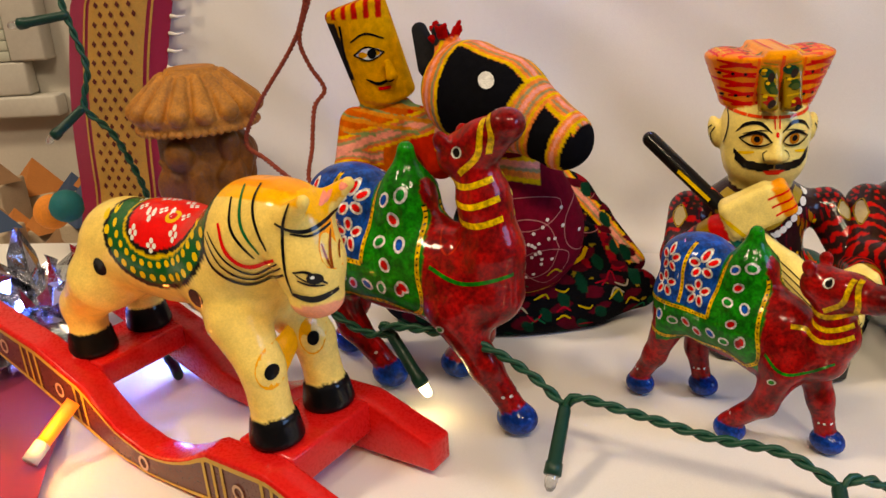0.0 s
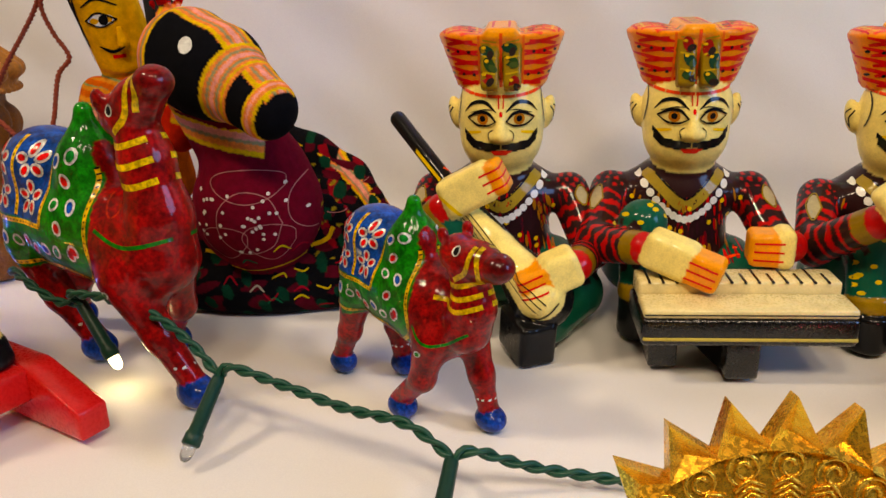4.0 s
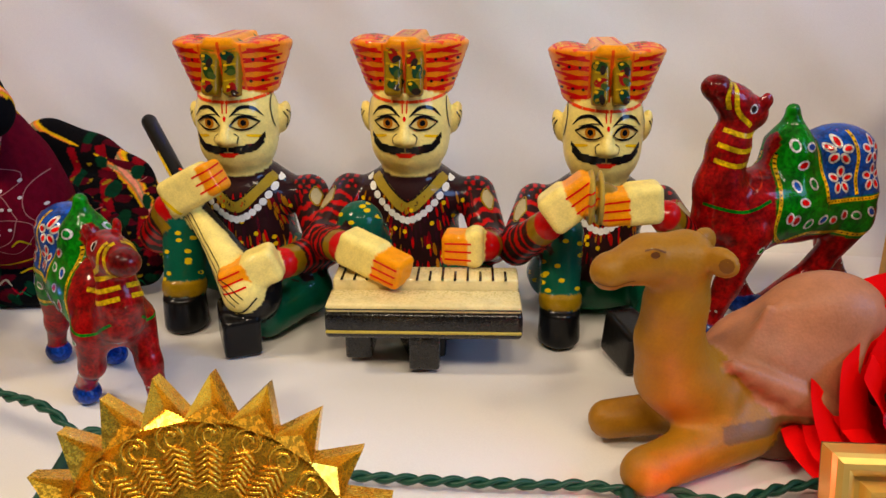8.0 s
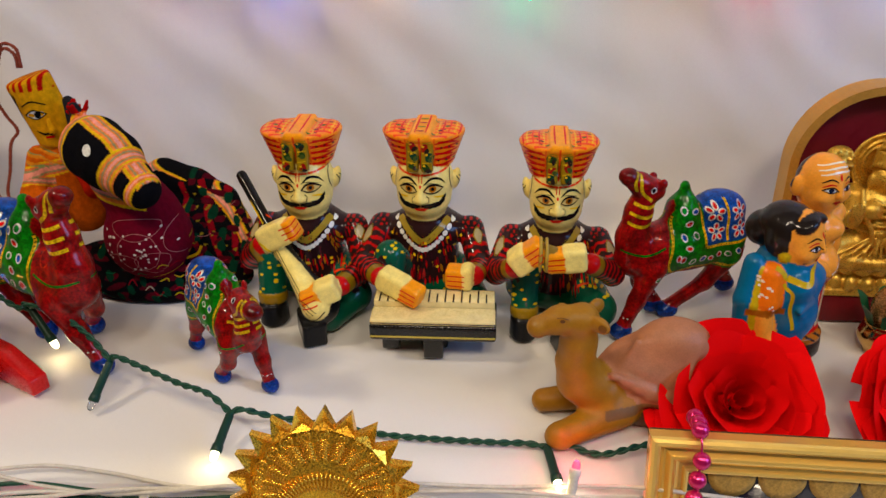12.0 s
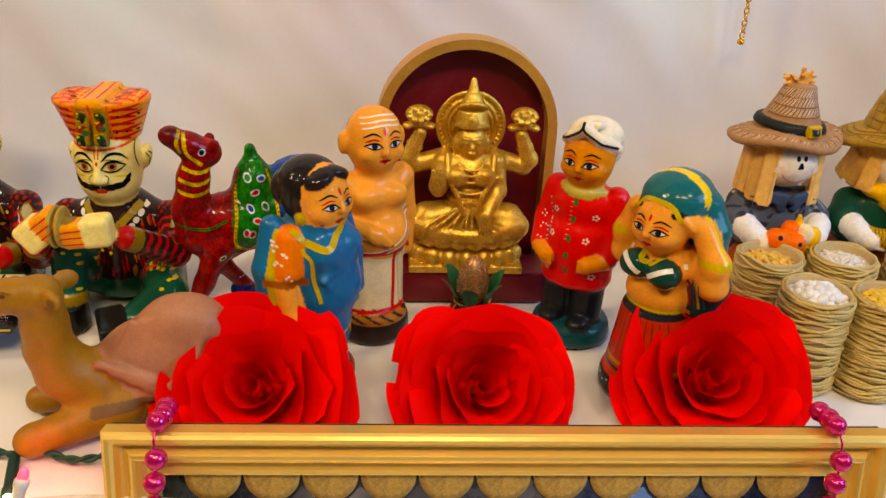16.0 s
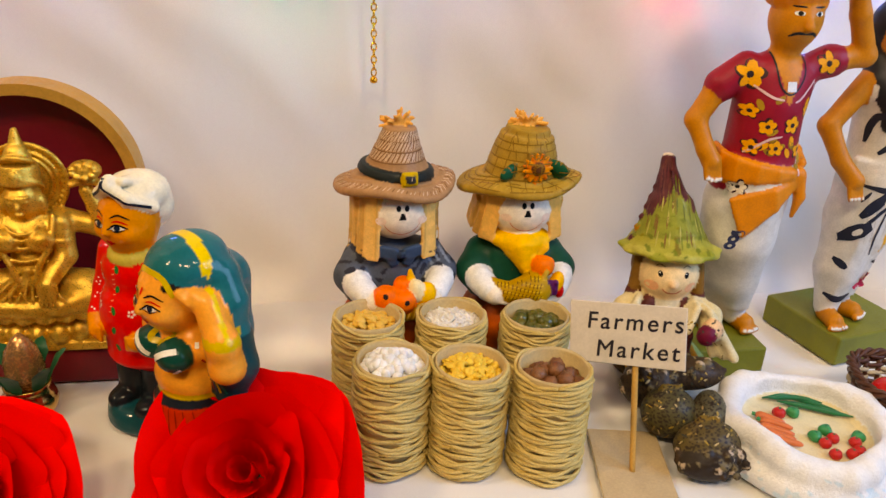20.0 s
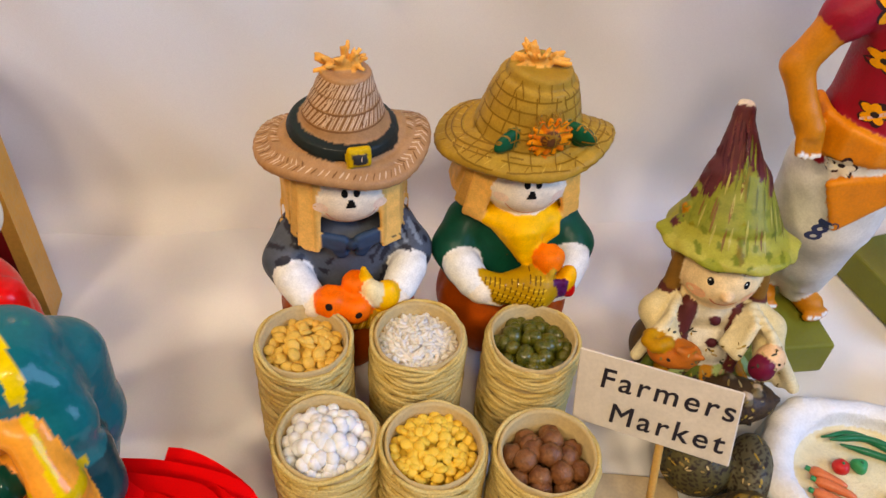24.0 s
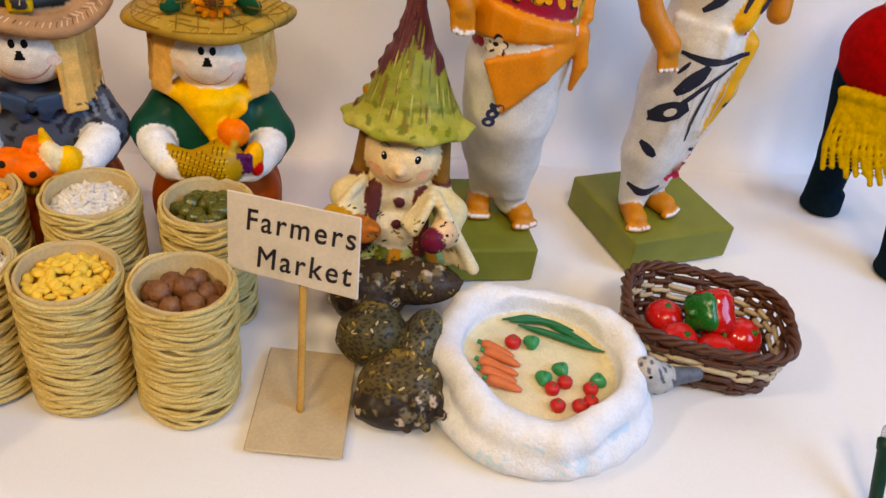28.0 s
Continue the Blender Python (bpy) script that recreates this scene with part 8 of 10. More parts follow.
        for k in range(6):
            a = math.tau * k / 6
            c.ball((0.0085 + 0.0022 * math.cos(a), -0.0245 + 0.0022 * math.sin(a), 0.0615), (0.0032, 0.0032, 0.0044), (0.84, 0.22, 0.04), 0.0006)
        for k in range(12):
            c.ball((0.0095 + 0.0020 * (k % 3), -0.0300 - 0.0004 * (k % 2), 0.0495 + 0.0019 * (k // 3)), 0.0013, (0.075, 0.012, 0.07), 0.0002)
        c.ball((0.0150, -0.0265, 0.0530), (0.0036, 0.0036, 0.0062), (0.86, 0.46, 0.04), 0.0006, (0, 12, 0))
        c.ball((0.0165, -0.0280, 0.0495), (0.0022, 0.0024, 0.0034), (0.52, 0.015, 0.015), 0.0005)
        # yellow neckerchief with folds and a pointed end
        c.ball((0, -0.0080, 0.0695), (0.0158, 0.0105, 0.0056), (0.84, 0.50, 0.04), 0.001)
        c.limb((0.000, -0.0160, 0.0660), (0.0010, -0.0205, 0.0600), 0.0080, 0.0032, (0.84, 0.50, 0.04), 0.003)
        for k in range(5):
            c.chain([(-0.0140 + 0.0008 * k, -0.0090 - 0.001 * k, 0.0700, 0.0010), (-0.0040 + 0.0010 * k, -0.0190, 0.0650 - 0.0022 * k, 0.0011), (0.0120, -0.0130 - 0.001 * k, 0.0700 - 0.0008 * k, 0.0010)], (0.78, 0.44, 0.03), 0.0012)
    c.skin(0.0008)
    for s in (-1, 1):
        c.dot(s * 0.0019, 0.0895, 0.0011, 0.0014, BLACK, 0, lay=1, n=12)
        c.dot(s * 0.0095, 0.0830, 0.0024, 0.0020, (0.89, 0.70, 0.57), 0, lay=1, n=14)
    c.patch([(-0.0017, 0.0842), (0.0017, 0.0842), (0.0006, 0.0876), (-0.0006, 0.0876)], BLACK, 0, lay=1, step=0.0004)
    c.stroke([(-0.0080, 0.0810), (-0.005, 0.0778), (0, 0.0764), (0.005, 0.0778), (0.0085, 0.0815)], 0.0005, (0.60, 0.22, 0.10), 0, lay=2, taper=0.4)
    light, shade = ((0.66, 0.48, 0.34), (0.20, 0.10, 0.05)) if kind == 1 else ((0.55, 0.38, 0.13), (0.23, 0.135, 0.040))
    # slanting stitches along the braids
    for n, r in enumerate(coils[2:]):
        for k in range(84 if kind == 1 else 30):
            a = math.tau * (k + 0.4 * n + rnd.uniform(-0.2, 0.2)) / (84 if kind == 1 else 30)
            p, q = brim(r - 0.0013, a), brim(r + 0.0011, a + (0.055 if n % 2 else -0.055))
            if math.hypot(p[0], p[1]) > 0.0202:
                c.stroke([p[:2], q[:2]], rnd.uniform(0.0003, 0.0006), light if k % 3 else shade, "top", lay=1, taper=0.5)
        if kind == 2:
            c.stroke([brim(r - 0.0017, math.tau * k / 24)[:2] for k in range(25)], 0.0006, shade, "top", lay=1)
    for n, (r, z) in enumerate(rings[4 - 2 * kind :]):
        for view in (-60, 0, 60):
            for k in range(22 if kind == 1 else 3):
                u = r * 1.02 * math.sin(-0.62 + (1.24 * k + rnd.uniform(0, 0.5)) / (22 if kind == 1 else 3))
                if kind == 1:
                    c.stroke([(u - 0.0011, z - 0.0022), (u + 0.0012, z + 0.0018)], 0.0004, light if k % 3 else shade, view, lay=1, taper=0.4)
                else:
                    c.stroke([(u, z - 0.0024), (u, z + 0.0020)], 0.0005, shade, view, lay=1, taper=0.3)
            c.stroke([(r * 1.06 * math.sin(q), z - 0.0027) for q in (-0.6, -0.3, 0, 0.3, 0.6)], 0.0006, shade, view, lay=1)
    if kind == 1:
        for x, z in ((-0.0095, 0.0520), (0.0000, 0.0495)):
            c.dot(x, z, 0.0012, 0.0012, (0.015, 0.008, 0.006), 0, lay=1)
        for k in range(24):
            u = -0.0150 + 0.0013 * k
            c.stroke([(u, 0.0390), (u + 0.0016, 0.0445)], 0.0005, (0.15, 0.08, 0.015) if k % 2 else (0.60, 0.42, 0.16), 0, lay=1)
    else:
        for k in range(13):
            a = math.tau * k / 13
            c.stroke([(0.0030 + 0.0016 * math.cos(a), 0.1075 + 0.0016 * math.sin(a)), (0.0030 + 0.0028 * math.cos(a), 0.1075 + 0.0028 * math.sin(a))], 0.0005, (0.26, 0.12, 0.03), 0, lay=1)
        for j in range(7):
            for k in range(13):
                u, w = -0.0150 + 0.0016 * k + 0.0008 * (j % 2), 0.0425 + 0.0025 * j
                if on_colour(c, u, w, (0.44, 0.27, 0.05)):
                    c.stroke([(u, w - 0.0009), (u + 0.0005, w + 0.0009)], 0.0005, (0.13, 0.07, 0.012), 0, lay=1)
                    c.stroke([(u + 0.0004, w), (u + 0.0015, w + 0.0003)], 0.0005, (0.68, 0.47, 0.12), 0, lay=2)
    return c.done("scarecrow_doll", RESIN, label, "doll", place, "scarecrow dolls")


scarecrow(1, pose(0.6290, 0.3250, 0, 0, 0, 2), "resin scarecrow doll in grey coat and belted straw hat with pumpkins")
scarecrow(2, pose(0.6895, 0.3235, 0, 0, 0, -3), "resin scarecrow doll in green coat and sunflower hat holding a cornucopia")

# ---- straw cups with pulses and grains ----
RAFFIA = surface("raffia_straw", (0.84, 0.64, 0.235), 0.55, coarse=110, fine=1600, vary=0.35, bump=0.5, dark=(0.50, 0.34, 0.085))
PAPER = surface("pale_paper_lining", (0.60, 0.44, 0.20), 0.8, coarse=80, fine=900, vary=0.2, bump=0.2)
CUP_H, CUP_R = 0.0480, 0.0150
rnd = random.Random(21)
STRANDS = []
for n in range(5):
    verts, faces = [], []
    for band in range(2):
        ph, amp = rnd.uniform(0, 6), rnd.uniform(0.0006, 0.0017)
        line = [Vector(((CUP_R + 0.0003 + 0.0005 * math.sin(3 * a + ph)) * math.cos(a), (CUP_R + 0.0003 + 0.0005 * math.sin(3 * a + ph)) * math.sin(a), amp * math.sin(2 * a + ph) + 0.0005 * math.sin(5 * a + ph) + 0.0011 * band)) for a in (math.tau * k / 40 for k in range(41))]
        tube_data(line, 0.00076, 6, verts, faces)
    me = mesh_of("winding", verts, faces)
    me.materials.append(RAFFIA)
    STRANDS.append(me)


def straw_cup(x, y, label, turn, height=CUP_H):
    ob = thing("straw_cup", label, "cup", "straw cups of pulses")
    ob.matrix_world = pose(x, y, 0, 0, 0, turn)
    r = CUP_R
    part("lining", bm_lathe([(0, 0.0005), (r - 0.0006, 0.0005), (r - 0.0002, height), (r - 0.0008, height + 0.0012), (r - 0.0016, height - 0.0002), (r - 0.0018, height - 0.012), (0, height - 0.012)], 36, lambda a, z: 1 + 0.012 * math.sin(3 * a + turn) + 0.006 * math.sin(9 * a) * (z > height - 0.001)), PAPER, ob, "pale paper lining")
    rr = random.Random(turn)
    n = 26
    for k in range(n):
        o = part("winding", rr.choice(STRANDS), None, ob)
        o.matrix_local = pose(rr.uniform(-0.0002, 0.0002), rr.uniform(-0.0002, 0.0002), 0.0016 + (height - 0.0032) * k / (n - 1), rr.uniform(-7, 7) * min(1, 6 * k / n, 3 * (n - k) / n), rr.uniform(-7, 7) * min(1, 6 * k / n, 3 * (n - k) / n), rr.uniform(0, 360))
    return ob


def fill(name, x, y, count, shape, mat, label, level, seed, spread=0.0120, dome=0.0045):
    """A heap of small grains in a cup, too many to count."""
    rr = random.Random(seed)
    base, faces0 = shape
    verts, faces = [], []
    placed = []
    for k in range(count):
        for _ in range(30):
            a, r = rr.uniform(0, math.tau), spread * math.sqrt(rr.uniform(0, 1))
            p = Vector((r * math.cos(a), r * math.sin(a), level + dome * (1 - (r / spread) ** 2) + rr.uniform(-0.0008, 0.0006)))
            if all((p - q).length > mat[1] for q in placed):
                break
        placed.append(p)
        m = Matrix.Translation(p) @ Euler((rr.uniform(-0.7, 0.7), rr.uniform(-0.7, 0.7), rr.uniform(0, 6.28))).to_matrix().to_4x4() @ Matrix.Scale(rr.uniform(0.88, 1.1), 4)
        o = len(verts)
        verts += [m @ Vector(v) for v in base]
        faces += [tuple(i + o for i in f) for f in faces0]
    o = len(verts)
    verts += [Vector((0, 0, level + dome - 0.0024))] + [Vector((q * spread * math.cos(math.tau * k / 20), q * spread * math.sin(math.tau * k / 20), level + dome * (1 - q * q) - 0.0024)) for q in (0.5, 1.06) for k in range(20)]
    faces += [(o, o + 1 + k, o + 1 + (k + 1) % 20) for k in range(20)] + [(o + 1 + k, o + 21 + k, o + 21 + (k + 1) % 20, o + 1 + (k + 1) % 20) for k in range(20)]
    ob = part(name, mesh_of(name, verts, faces), mat[0], None)
    ob.location = (x, y, 0)
    return tagged(ob, label, "grains", kind="stuff")


def blob(rx, ry, rz, segs=10, rings=6, dent=0.0, seed=0):
    rr = random.Random(seed)
    verts = [(0, 0, -rz)]
    for j in range(1, rings):
        t = math.pi * j / rings - math.pi / 2
        for i in range(segs):
            a = math.tau * i / segs
            q = 1 + dent * math.sin(3 * a + 2 * j) + rr.uniform(-dent, dent) * 0.4
            verts.append((rx * q * math.cos(t) * math.cos(a), ry * q * math.cos(t) * math.sin(a), rz * math.sin(t)))
    verts.append((0, 0, rz))
    faces = [(0, 1 + (i + 1) % segs, 1 + i) for i in range(segs)]
    for j in range(rings - 2):
        o = 1 + j * segs
        faces += [(o + i, o + (i + 1) % segs, o + segs + (i + 1) % segs, o + segs + i) for i in range(segs)]
    last = len(verts) - 1
    o = 1 + (rings - 2) * segs
    faces += [(last, o + i, o + (i + 1) % segs) for i in range(segs)]
    return verts, faces


CUPS = ((0.6115, 0.2835), (0.6490, 0.2810), (0.6870, 0.2755), (0.6165, 0.2460), (0.6475, 0.2395), (0.6805, 0.2325))
TURNS = (10, 75, 140, 200, 260, 330)
NAMES = ("yellow lentils", "white rice", "green gram", "white sago", "yellow split peas", "brown chickpeas")
for (x, y), turn, what in zip(CUPS, TURNS, NAMES):
    straw_cup(x, y, "straw-wound paper cup filled with " + what, turn)
PEA = surface("yellow_split_pea", (0.90, 0.58, 0.06), 0.5, coarse=300, fine=1800, vary=0.15, bump=0.15, sss=0.1)
TOOR = surface("yellow_lentil", (0.85, 0.52, 0.09), 0.5, coarse=300, fine=1800, vary=0.2, bump=0.15, sss=0.1)
RICE = surface("white_rice", (0.82, 0.77, 0.68), 0.45, coarse=300, fine=1800, vary=0.1, bump=0.1, sss=0.2)
SAGO = surface("white_sago", (0.84, 0.82, 0.78), 0.6, coarse=300, fine=1800, vary=0.06, bump=0.1, sss=0.2)
GRAM = surface("green_gram", (0.17, 0.155, 0.010), 0.3, coat=0.6, coarse=350, fine=1800, vary=0.5, bump=0.1, dark=(0.03, 0.045, 0.005))
CHANA = surface("brown_chickpea", (0.34, 0.135, 0.042), 0.42, coat=0.25, coarse=350, fine=1600, vary=0.4, bump=0.5, dark=(0.12, 0.038, 0.012))
fill("lentils", *CUPS[0], 60, blob(0.0024, 0.0024, 0.0011), (TOOR, 0.0030), "flat yellow lentils heaped in a straw cup", 0.0430, 1, dome=0.0030)
fill("rice", *CUPS[1], 420, blob(0.0026, 0.0009, 0.0008, 6, 4), (RICE, 0.0006), "white rice grains heaped in a straw cup", 0.0430, 2, 0.0128, 0.0035)
fill("green_gram", *CUPS[2], 40, blob(0.0033, 0.0028, 0.0029), (GRAM, 0.0044), "dark green gram heaped in a straw cup", 0.0420, 3, dome=0.0030)
fill("sago", *CUPS[3], 75, blob(0.0023, 0.0023, 0.0023), (SAGO, 0.0030), "white sago pearls heaped in a straw cup", 0.0440, 4, dome=0.0060)
fill("split_peas", *CUPS[4], 110, blob(0.0020, 0.0020, 0.0010), (PEA, 0.0024), "yellow split peas heaped in a straw cup", 0.0440, 5, dome=0.0035)
rr = random.Random(6)
pea_mesh = mesh_of("chickpea", *blob(0.0040, 0.0036, 0.0035, 14, 9, 0.13, 3))
pea_mesh.materials.append(CHANA)
spots = [(0.001, 0, 0.0462), (-0.0035, 0.0030, 0.0445)] + [(0.0070 * math.cos(math.tau * k / 6), 0.0070 * math.sin(math.tau * k / 6), 0.0432 + 0.0012 * (k % 2)) for k in range(6)] + [(0.0108 * math.cos(math.tau * (k + 0.5) / 8), 0.0108 * math.sin(math.tau * (k + 0.5) / 8), 0.0405 + 0.0010 * (k % 2)) for k in range(8)]
for px, py, pz in spots:
    ob = part("chickpea", pea_mesh, None, None)
    ob.matrix_world = pose(CUPS[5][0] + px * 0.92, CUPS[5][1] + py * 0.92, pz, rr.uniform(0, 360), rr.uniform(0, 360), rr.uniform(0, 360))
    tagged(ob, "wrinkled brown chickpea heaped in a straw cup", "chickpea", "chickpeas in the cup")

# ---- hand-lettered market sign ----
sign = thing("market_sign", "small hand-lettered card sign on a wooden stick", "sign")
wv, uv = Vector((0.79, -0.58, 0.17)).normalized(), Vector((0.0, 0.33, 0.94))
uv = (uv - wv * uv.dot(wv)).normalized()
nv = uv.cross(wv)
centre = Vector((0.7130, 0.2380, 0.0575))
sign.matrix_world = Matrix.Translation(centre) @ Matrix((wv, nv, uv)).transposed().to_4x4()
PALE = surface("pale_card", (0.74, 0.66, 0.56), 0.8, coarse=50, fine=900, vary=0.10, bump=0.1)
INK = surface("black_marker_ink", (0.016, 0.012, 0.020), 0.6, vary=0.1, bump=0)
STICK = surface("yellow_bamboo_stick", (0.66, 0.36, 0.08), 0.5, coarse=200, fine=1200, vary=0.2, bump=0.2)
part("card", bm_box(-0.0240, 0.0240, -0.0004, 0.0004, -0.0130, 0.0130, 0.0003, 1), PALE, sign, smooth=False)
part("stick", tube_mesh("stick", [(0.0035, 0.0018, 0.010), (0.0035, 0.0018, -0.0260), (0.0035, 0.0018, -0.0600)], 0.0013, 10, 0.004), STICK, sign, "thin wooden stick")
for text, x, z, size in (("Farmers", -0.0170, 0.0016, 0.0100), ("Market", -0.0130, -0.0100, 0.0100)):
    cu = bpy.data.curves.new("lettering", "FONT")
    cu.body, cu.size, cu.extrude, cu.bevel_depth, cu.bevel_resolution, cu.shear, cu.space_character = text, size, 0.00003, 0.00010, 0, 0.12, 1.22
    cu.materials.append(INK)
    ob = new("lettering", cu)
    ob.parent = sign
    ob["label"] = "black handwritten word"
    ob.matrix_local = pose(x, -0.00052, z, 90, -1.5, 0)
base = part("sign_base", bm_box(-0.0155, 0.0155, -0.0230, 0.0230, 0.0002, 0.0012, 0.0004, 1), CARD, None, smooth=False)
base.matrix_world = pose(0.7170, 0.2240, 0.0012, 0, 0, -13)
tagged(base, "square of brown card under the market sign", "card")

# ---- gnome with leaf hat ----
c = Clay()
LEAFY, PURPLE, STONE = (0.25, 0.26, 0.075), (0.090, 0.028, 0.030), (0.09, 0.060, 0.030)
HIDEG, CREAMY = (0.20, 0.11, 0.04), (0.74, 0.66, 0.46)
c.drum((0, 0.0060, 0.0690), (0, 0.0072, 0.0750), 0.0214, 0.0174, (0.36, 0.345, 0.105), 0.002, 0.0012)
c.drum((0, 0.0070, 0.0735), (-0.001, 0.0138, 0.0920), 0.0178, 0.0094, LEAFY, 0.003, 0.002)
c.limb((-0.001, 0.0135, 0.0890), (-0.0024, 0.0235, 0.1050), 0.0094, 0.0036, PURPLE, 0.004)
c.drum((-0.0024, 0.0225, 0.1045), (-0.0024, 0.0245, 0.1090), 0.0036, 0.0034, PURPLE, 0.001)
c.ball((-0.0024, 0.0247, 0.1093), (0.0030, 0.0028, 0.0010), (0.80, 0.72, 0.58), 0.0005)
for k in range(9):
    a = radians(190 + 20 * k)
    c.ball((0.0202 * math.cos(a), 0.0060 + 0.0198 * math.sin(a), 0.0695 - 0.0022 * math.sin(a) + 0.0006 * (-1) ** k), (0.0052, 0.0042, 0.0014), (0.42, 0.39, 0.13) if k % 3 else (0.31, 0.32, 0.09), 0.0035)
for k in range(8):
    t = k / 7
    c.ball((-0.0180 + 0.0140 * t, 0.003 + 0.019 * t, 0.0740 + 0.030 * t), 0.0019 - 0.0006 * t, (0.42, 0.19, 0.03) if k % 2 else PURPLE, 0.0012)
c.chain([(0, -0.0158, 0.0730, 0.0007), (0, -0.0098, 0.0775, 0.0009), (-0.001, 0.0045, 0.0940, 0.0008), (-0.002, 0.0150, 0.1050, 0.0006)], (0.20, 0.16, 0.05), 0.0010)
for s in (-1, 1):
    c.limb((0, -0.0060, 0.0830), (s * 0.0146, -0.0015, 0.0770), 0.0007, 0.0005, (0.22, 0.20, 0.05), 0.0010)
    c.limb((-0.0005, 0.0002, 0.0885), (s * 0.0106, 0.0022, 0.0830), 0.0007, 0.0005, (0.22, 0.16, 0.05), 0.0010)
c.ball((0, -0.0020, 0.0590), (0.0142, 0.0140, 0.0132), (0.84, 0.66, 0.42), 0.001)
c.ball((0, 0.0050, 0.0600), (0.0165, 0.0140, 0.0140), HIDEG, 0.001)
c.ball((0.0002, -0.0165, 0.0590), (0.0022, 0.0020, 0.0020), (0.84, 0.62, 0.40), 0.001)
for s in (-1, 1):
    c.limb((s * 0.0142, -0.001, 0.0660), (s * 0.0152, -0.004, 0.0520), 0.0026, 0.0030, HIDEG, 0.001)
    c.ball((s * 0.0155, -0.004, 0.0490), (0.0036, 0.0034, 0.0036), (0.09, 0.03, 0.025), 0.001)
c.limb((0, 0.000, 0.0200), (0, -0.003, 0.0430), 0.0140, 0.0105, (0.66, 0.60, 0.46), 0.004)
c.ball((0.001, -0.0130, 0.0300), (0.0100, 0.0070, 0.0095), (0.74, 0.70, 0.60), 0.002)
for s in (-1, 1):
    c.chain([(s * 0.0085, -0.0095, 0.0460, 0.0032), (s * 0.0105, -0.0165, 0.0330, 0.0030), (s * 0.0100, -0.0180, 0.0230, 0.0026)], (0.085, 0.024, 0.022), 0.0012)
for z, y in ((0.0440, -0.0138), (0.0375, -0.0182)):
    c.ball((0.0012, y, z), (0.0020, 0.0014, 0.0020), (0.07, 0.018, 0.025), 0.0005)
# straw sleeves, hands, fruit and basket
c.chain([(0.0120, -0.002, 0.0455, 0.0050), (0.0205, -0.012, 0.0420, 0.0058), (0.0190, -0.024, 0.0400, 0.0052)], (0.70, 0.60, 0.38), 0.002)
for k in range(5):
    c.limb((0.0135 + 0.001 * k, -0.010 - 0.003 * k, 0.0490), (0.0225 + 0.0022 * k, -0.022 - 0.001 * k, 0.0280 + 0.0012 * (k % 2)), 0.0020, 0.0024, CREAMY, 0.0006)
for k in range(4):
    c.limb((0.0125, -0.010 - 0.003 * k, 0.0492), (0.0045 + 0.0012 * k, -0.020 - 0.0016 * k, 0.0400), 0.0018, 0.0020, CREAMY, 0.0006)
c.ball((0.0185, -0.0270, 0.0430), (0.0050, 0.0046, 0.0048), (0.78, 0.55, 0.36), 0.001)
c.ball((0.0155, -0.0300, 0.0410), (0.0046, 0.0044, 0.0050), (0.12, 0.012, 0.030), 0.0008)
c.chain([(-0.0120, -0.002, 0.0455, 0.0050), (-0.0190, -0.010, 0.0420, 0.0058), (-0.0160, -0.021, 0.0400, 0.0050)], (0.70, 0.60, 0.38), 0.002)
for k in range(4):
    c.limb((-0.0130 - 0.001 * k, -0.009 - 0.003 * k, 0.0490), (-0.0215 - 0.0012 * k, -0.018 - 0.002 * k, 0.0330), 0.0018, 0.0022, CREAMY, 0.0006)
c.ball((-0.0130, -0.0260, 0.0385), (0.0095, 0.0060, 0.0050), (0.42, 0.14, 0.05), 0.001)
for k in range(5):
    a = 1.256 * k
    c.limb((-0.0100, -0.0290, 0.0420), (-0.0100 + 0.0052 * math.cos(a), -0.0300, 0.0420 + 0.0050 * math.sin(a)), 0.0020, 0.0010, (0.46, 0.16, 0.06), 0.001)
for k in range(8):
    c.ball((-0.0200 + 0.0034 * math.cos(k * 2.4), -0.0250 + 0.0030 * math.sin(k * 2.4), 0.0420 + 0.0008 * (k % 3)), 0.0024, (0.44, 0.24, 0.05), 0.001)
# leaves at the waist, rough stones and boots
for k in range(9):
    a = radians(205 + 18 * k)
    c.limb((0.011 * math.cos(a), -0.006 + 0.010 * math.sin(a), 0.0250), (0.022 * math.cos(a), -0.010 + 0.020 * math.sin(a), 0.0185), 0.0042, 0.0016, ((0.10, 0.12, 0.03), (0.42, 0.20, 0.03), (0.34, 0.40, 0.18))[k % 3], 0.0015)
c.ball((0, 0.002, 0.0100), (0.0210, 0.0180, 0.0130), STONE, 0.003)
c.ball((0.0120, -0.0290, 0.0200), (0.0165, 0.0090, 0.0075), (0.055, 0.036, 0.022), 0.002, (0, 0, 12))
c.ball((-0.0060, -0.0320, 0.0140), (0.0140, 0.0120, 0.0125), (0.055, 0.036, 0.022), 0.003)
c.ball((-0.0015, -0.0520, 0.0130), (0.0125, 0.0115, 0.0115), (0.085, 0.072, 0.036), 0.0015, (0, 0, 15))
c.ball((0.0165, -0.0520, 0.0125), (0.0078, 0.0135, 0.0110), (0.11, 0.10, 0.065), 0.0015, (0, 0, -8))
c.ball((0.0110, -0.0730, 0.0120), (0.0145, 0.0105, 0.0110), (0.10, 0.075, 0.035), 0.0015, (0, 0, 12))
c.ball((0.0120, -0.0790, 0.0085), (0.0150, 0.0085, 0.0082), (0.030, 0.022, 0.016), 0.0015, (0, 0, 12))
rnd = random.Random(31)
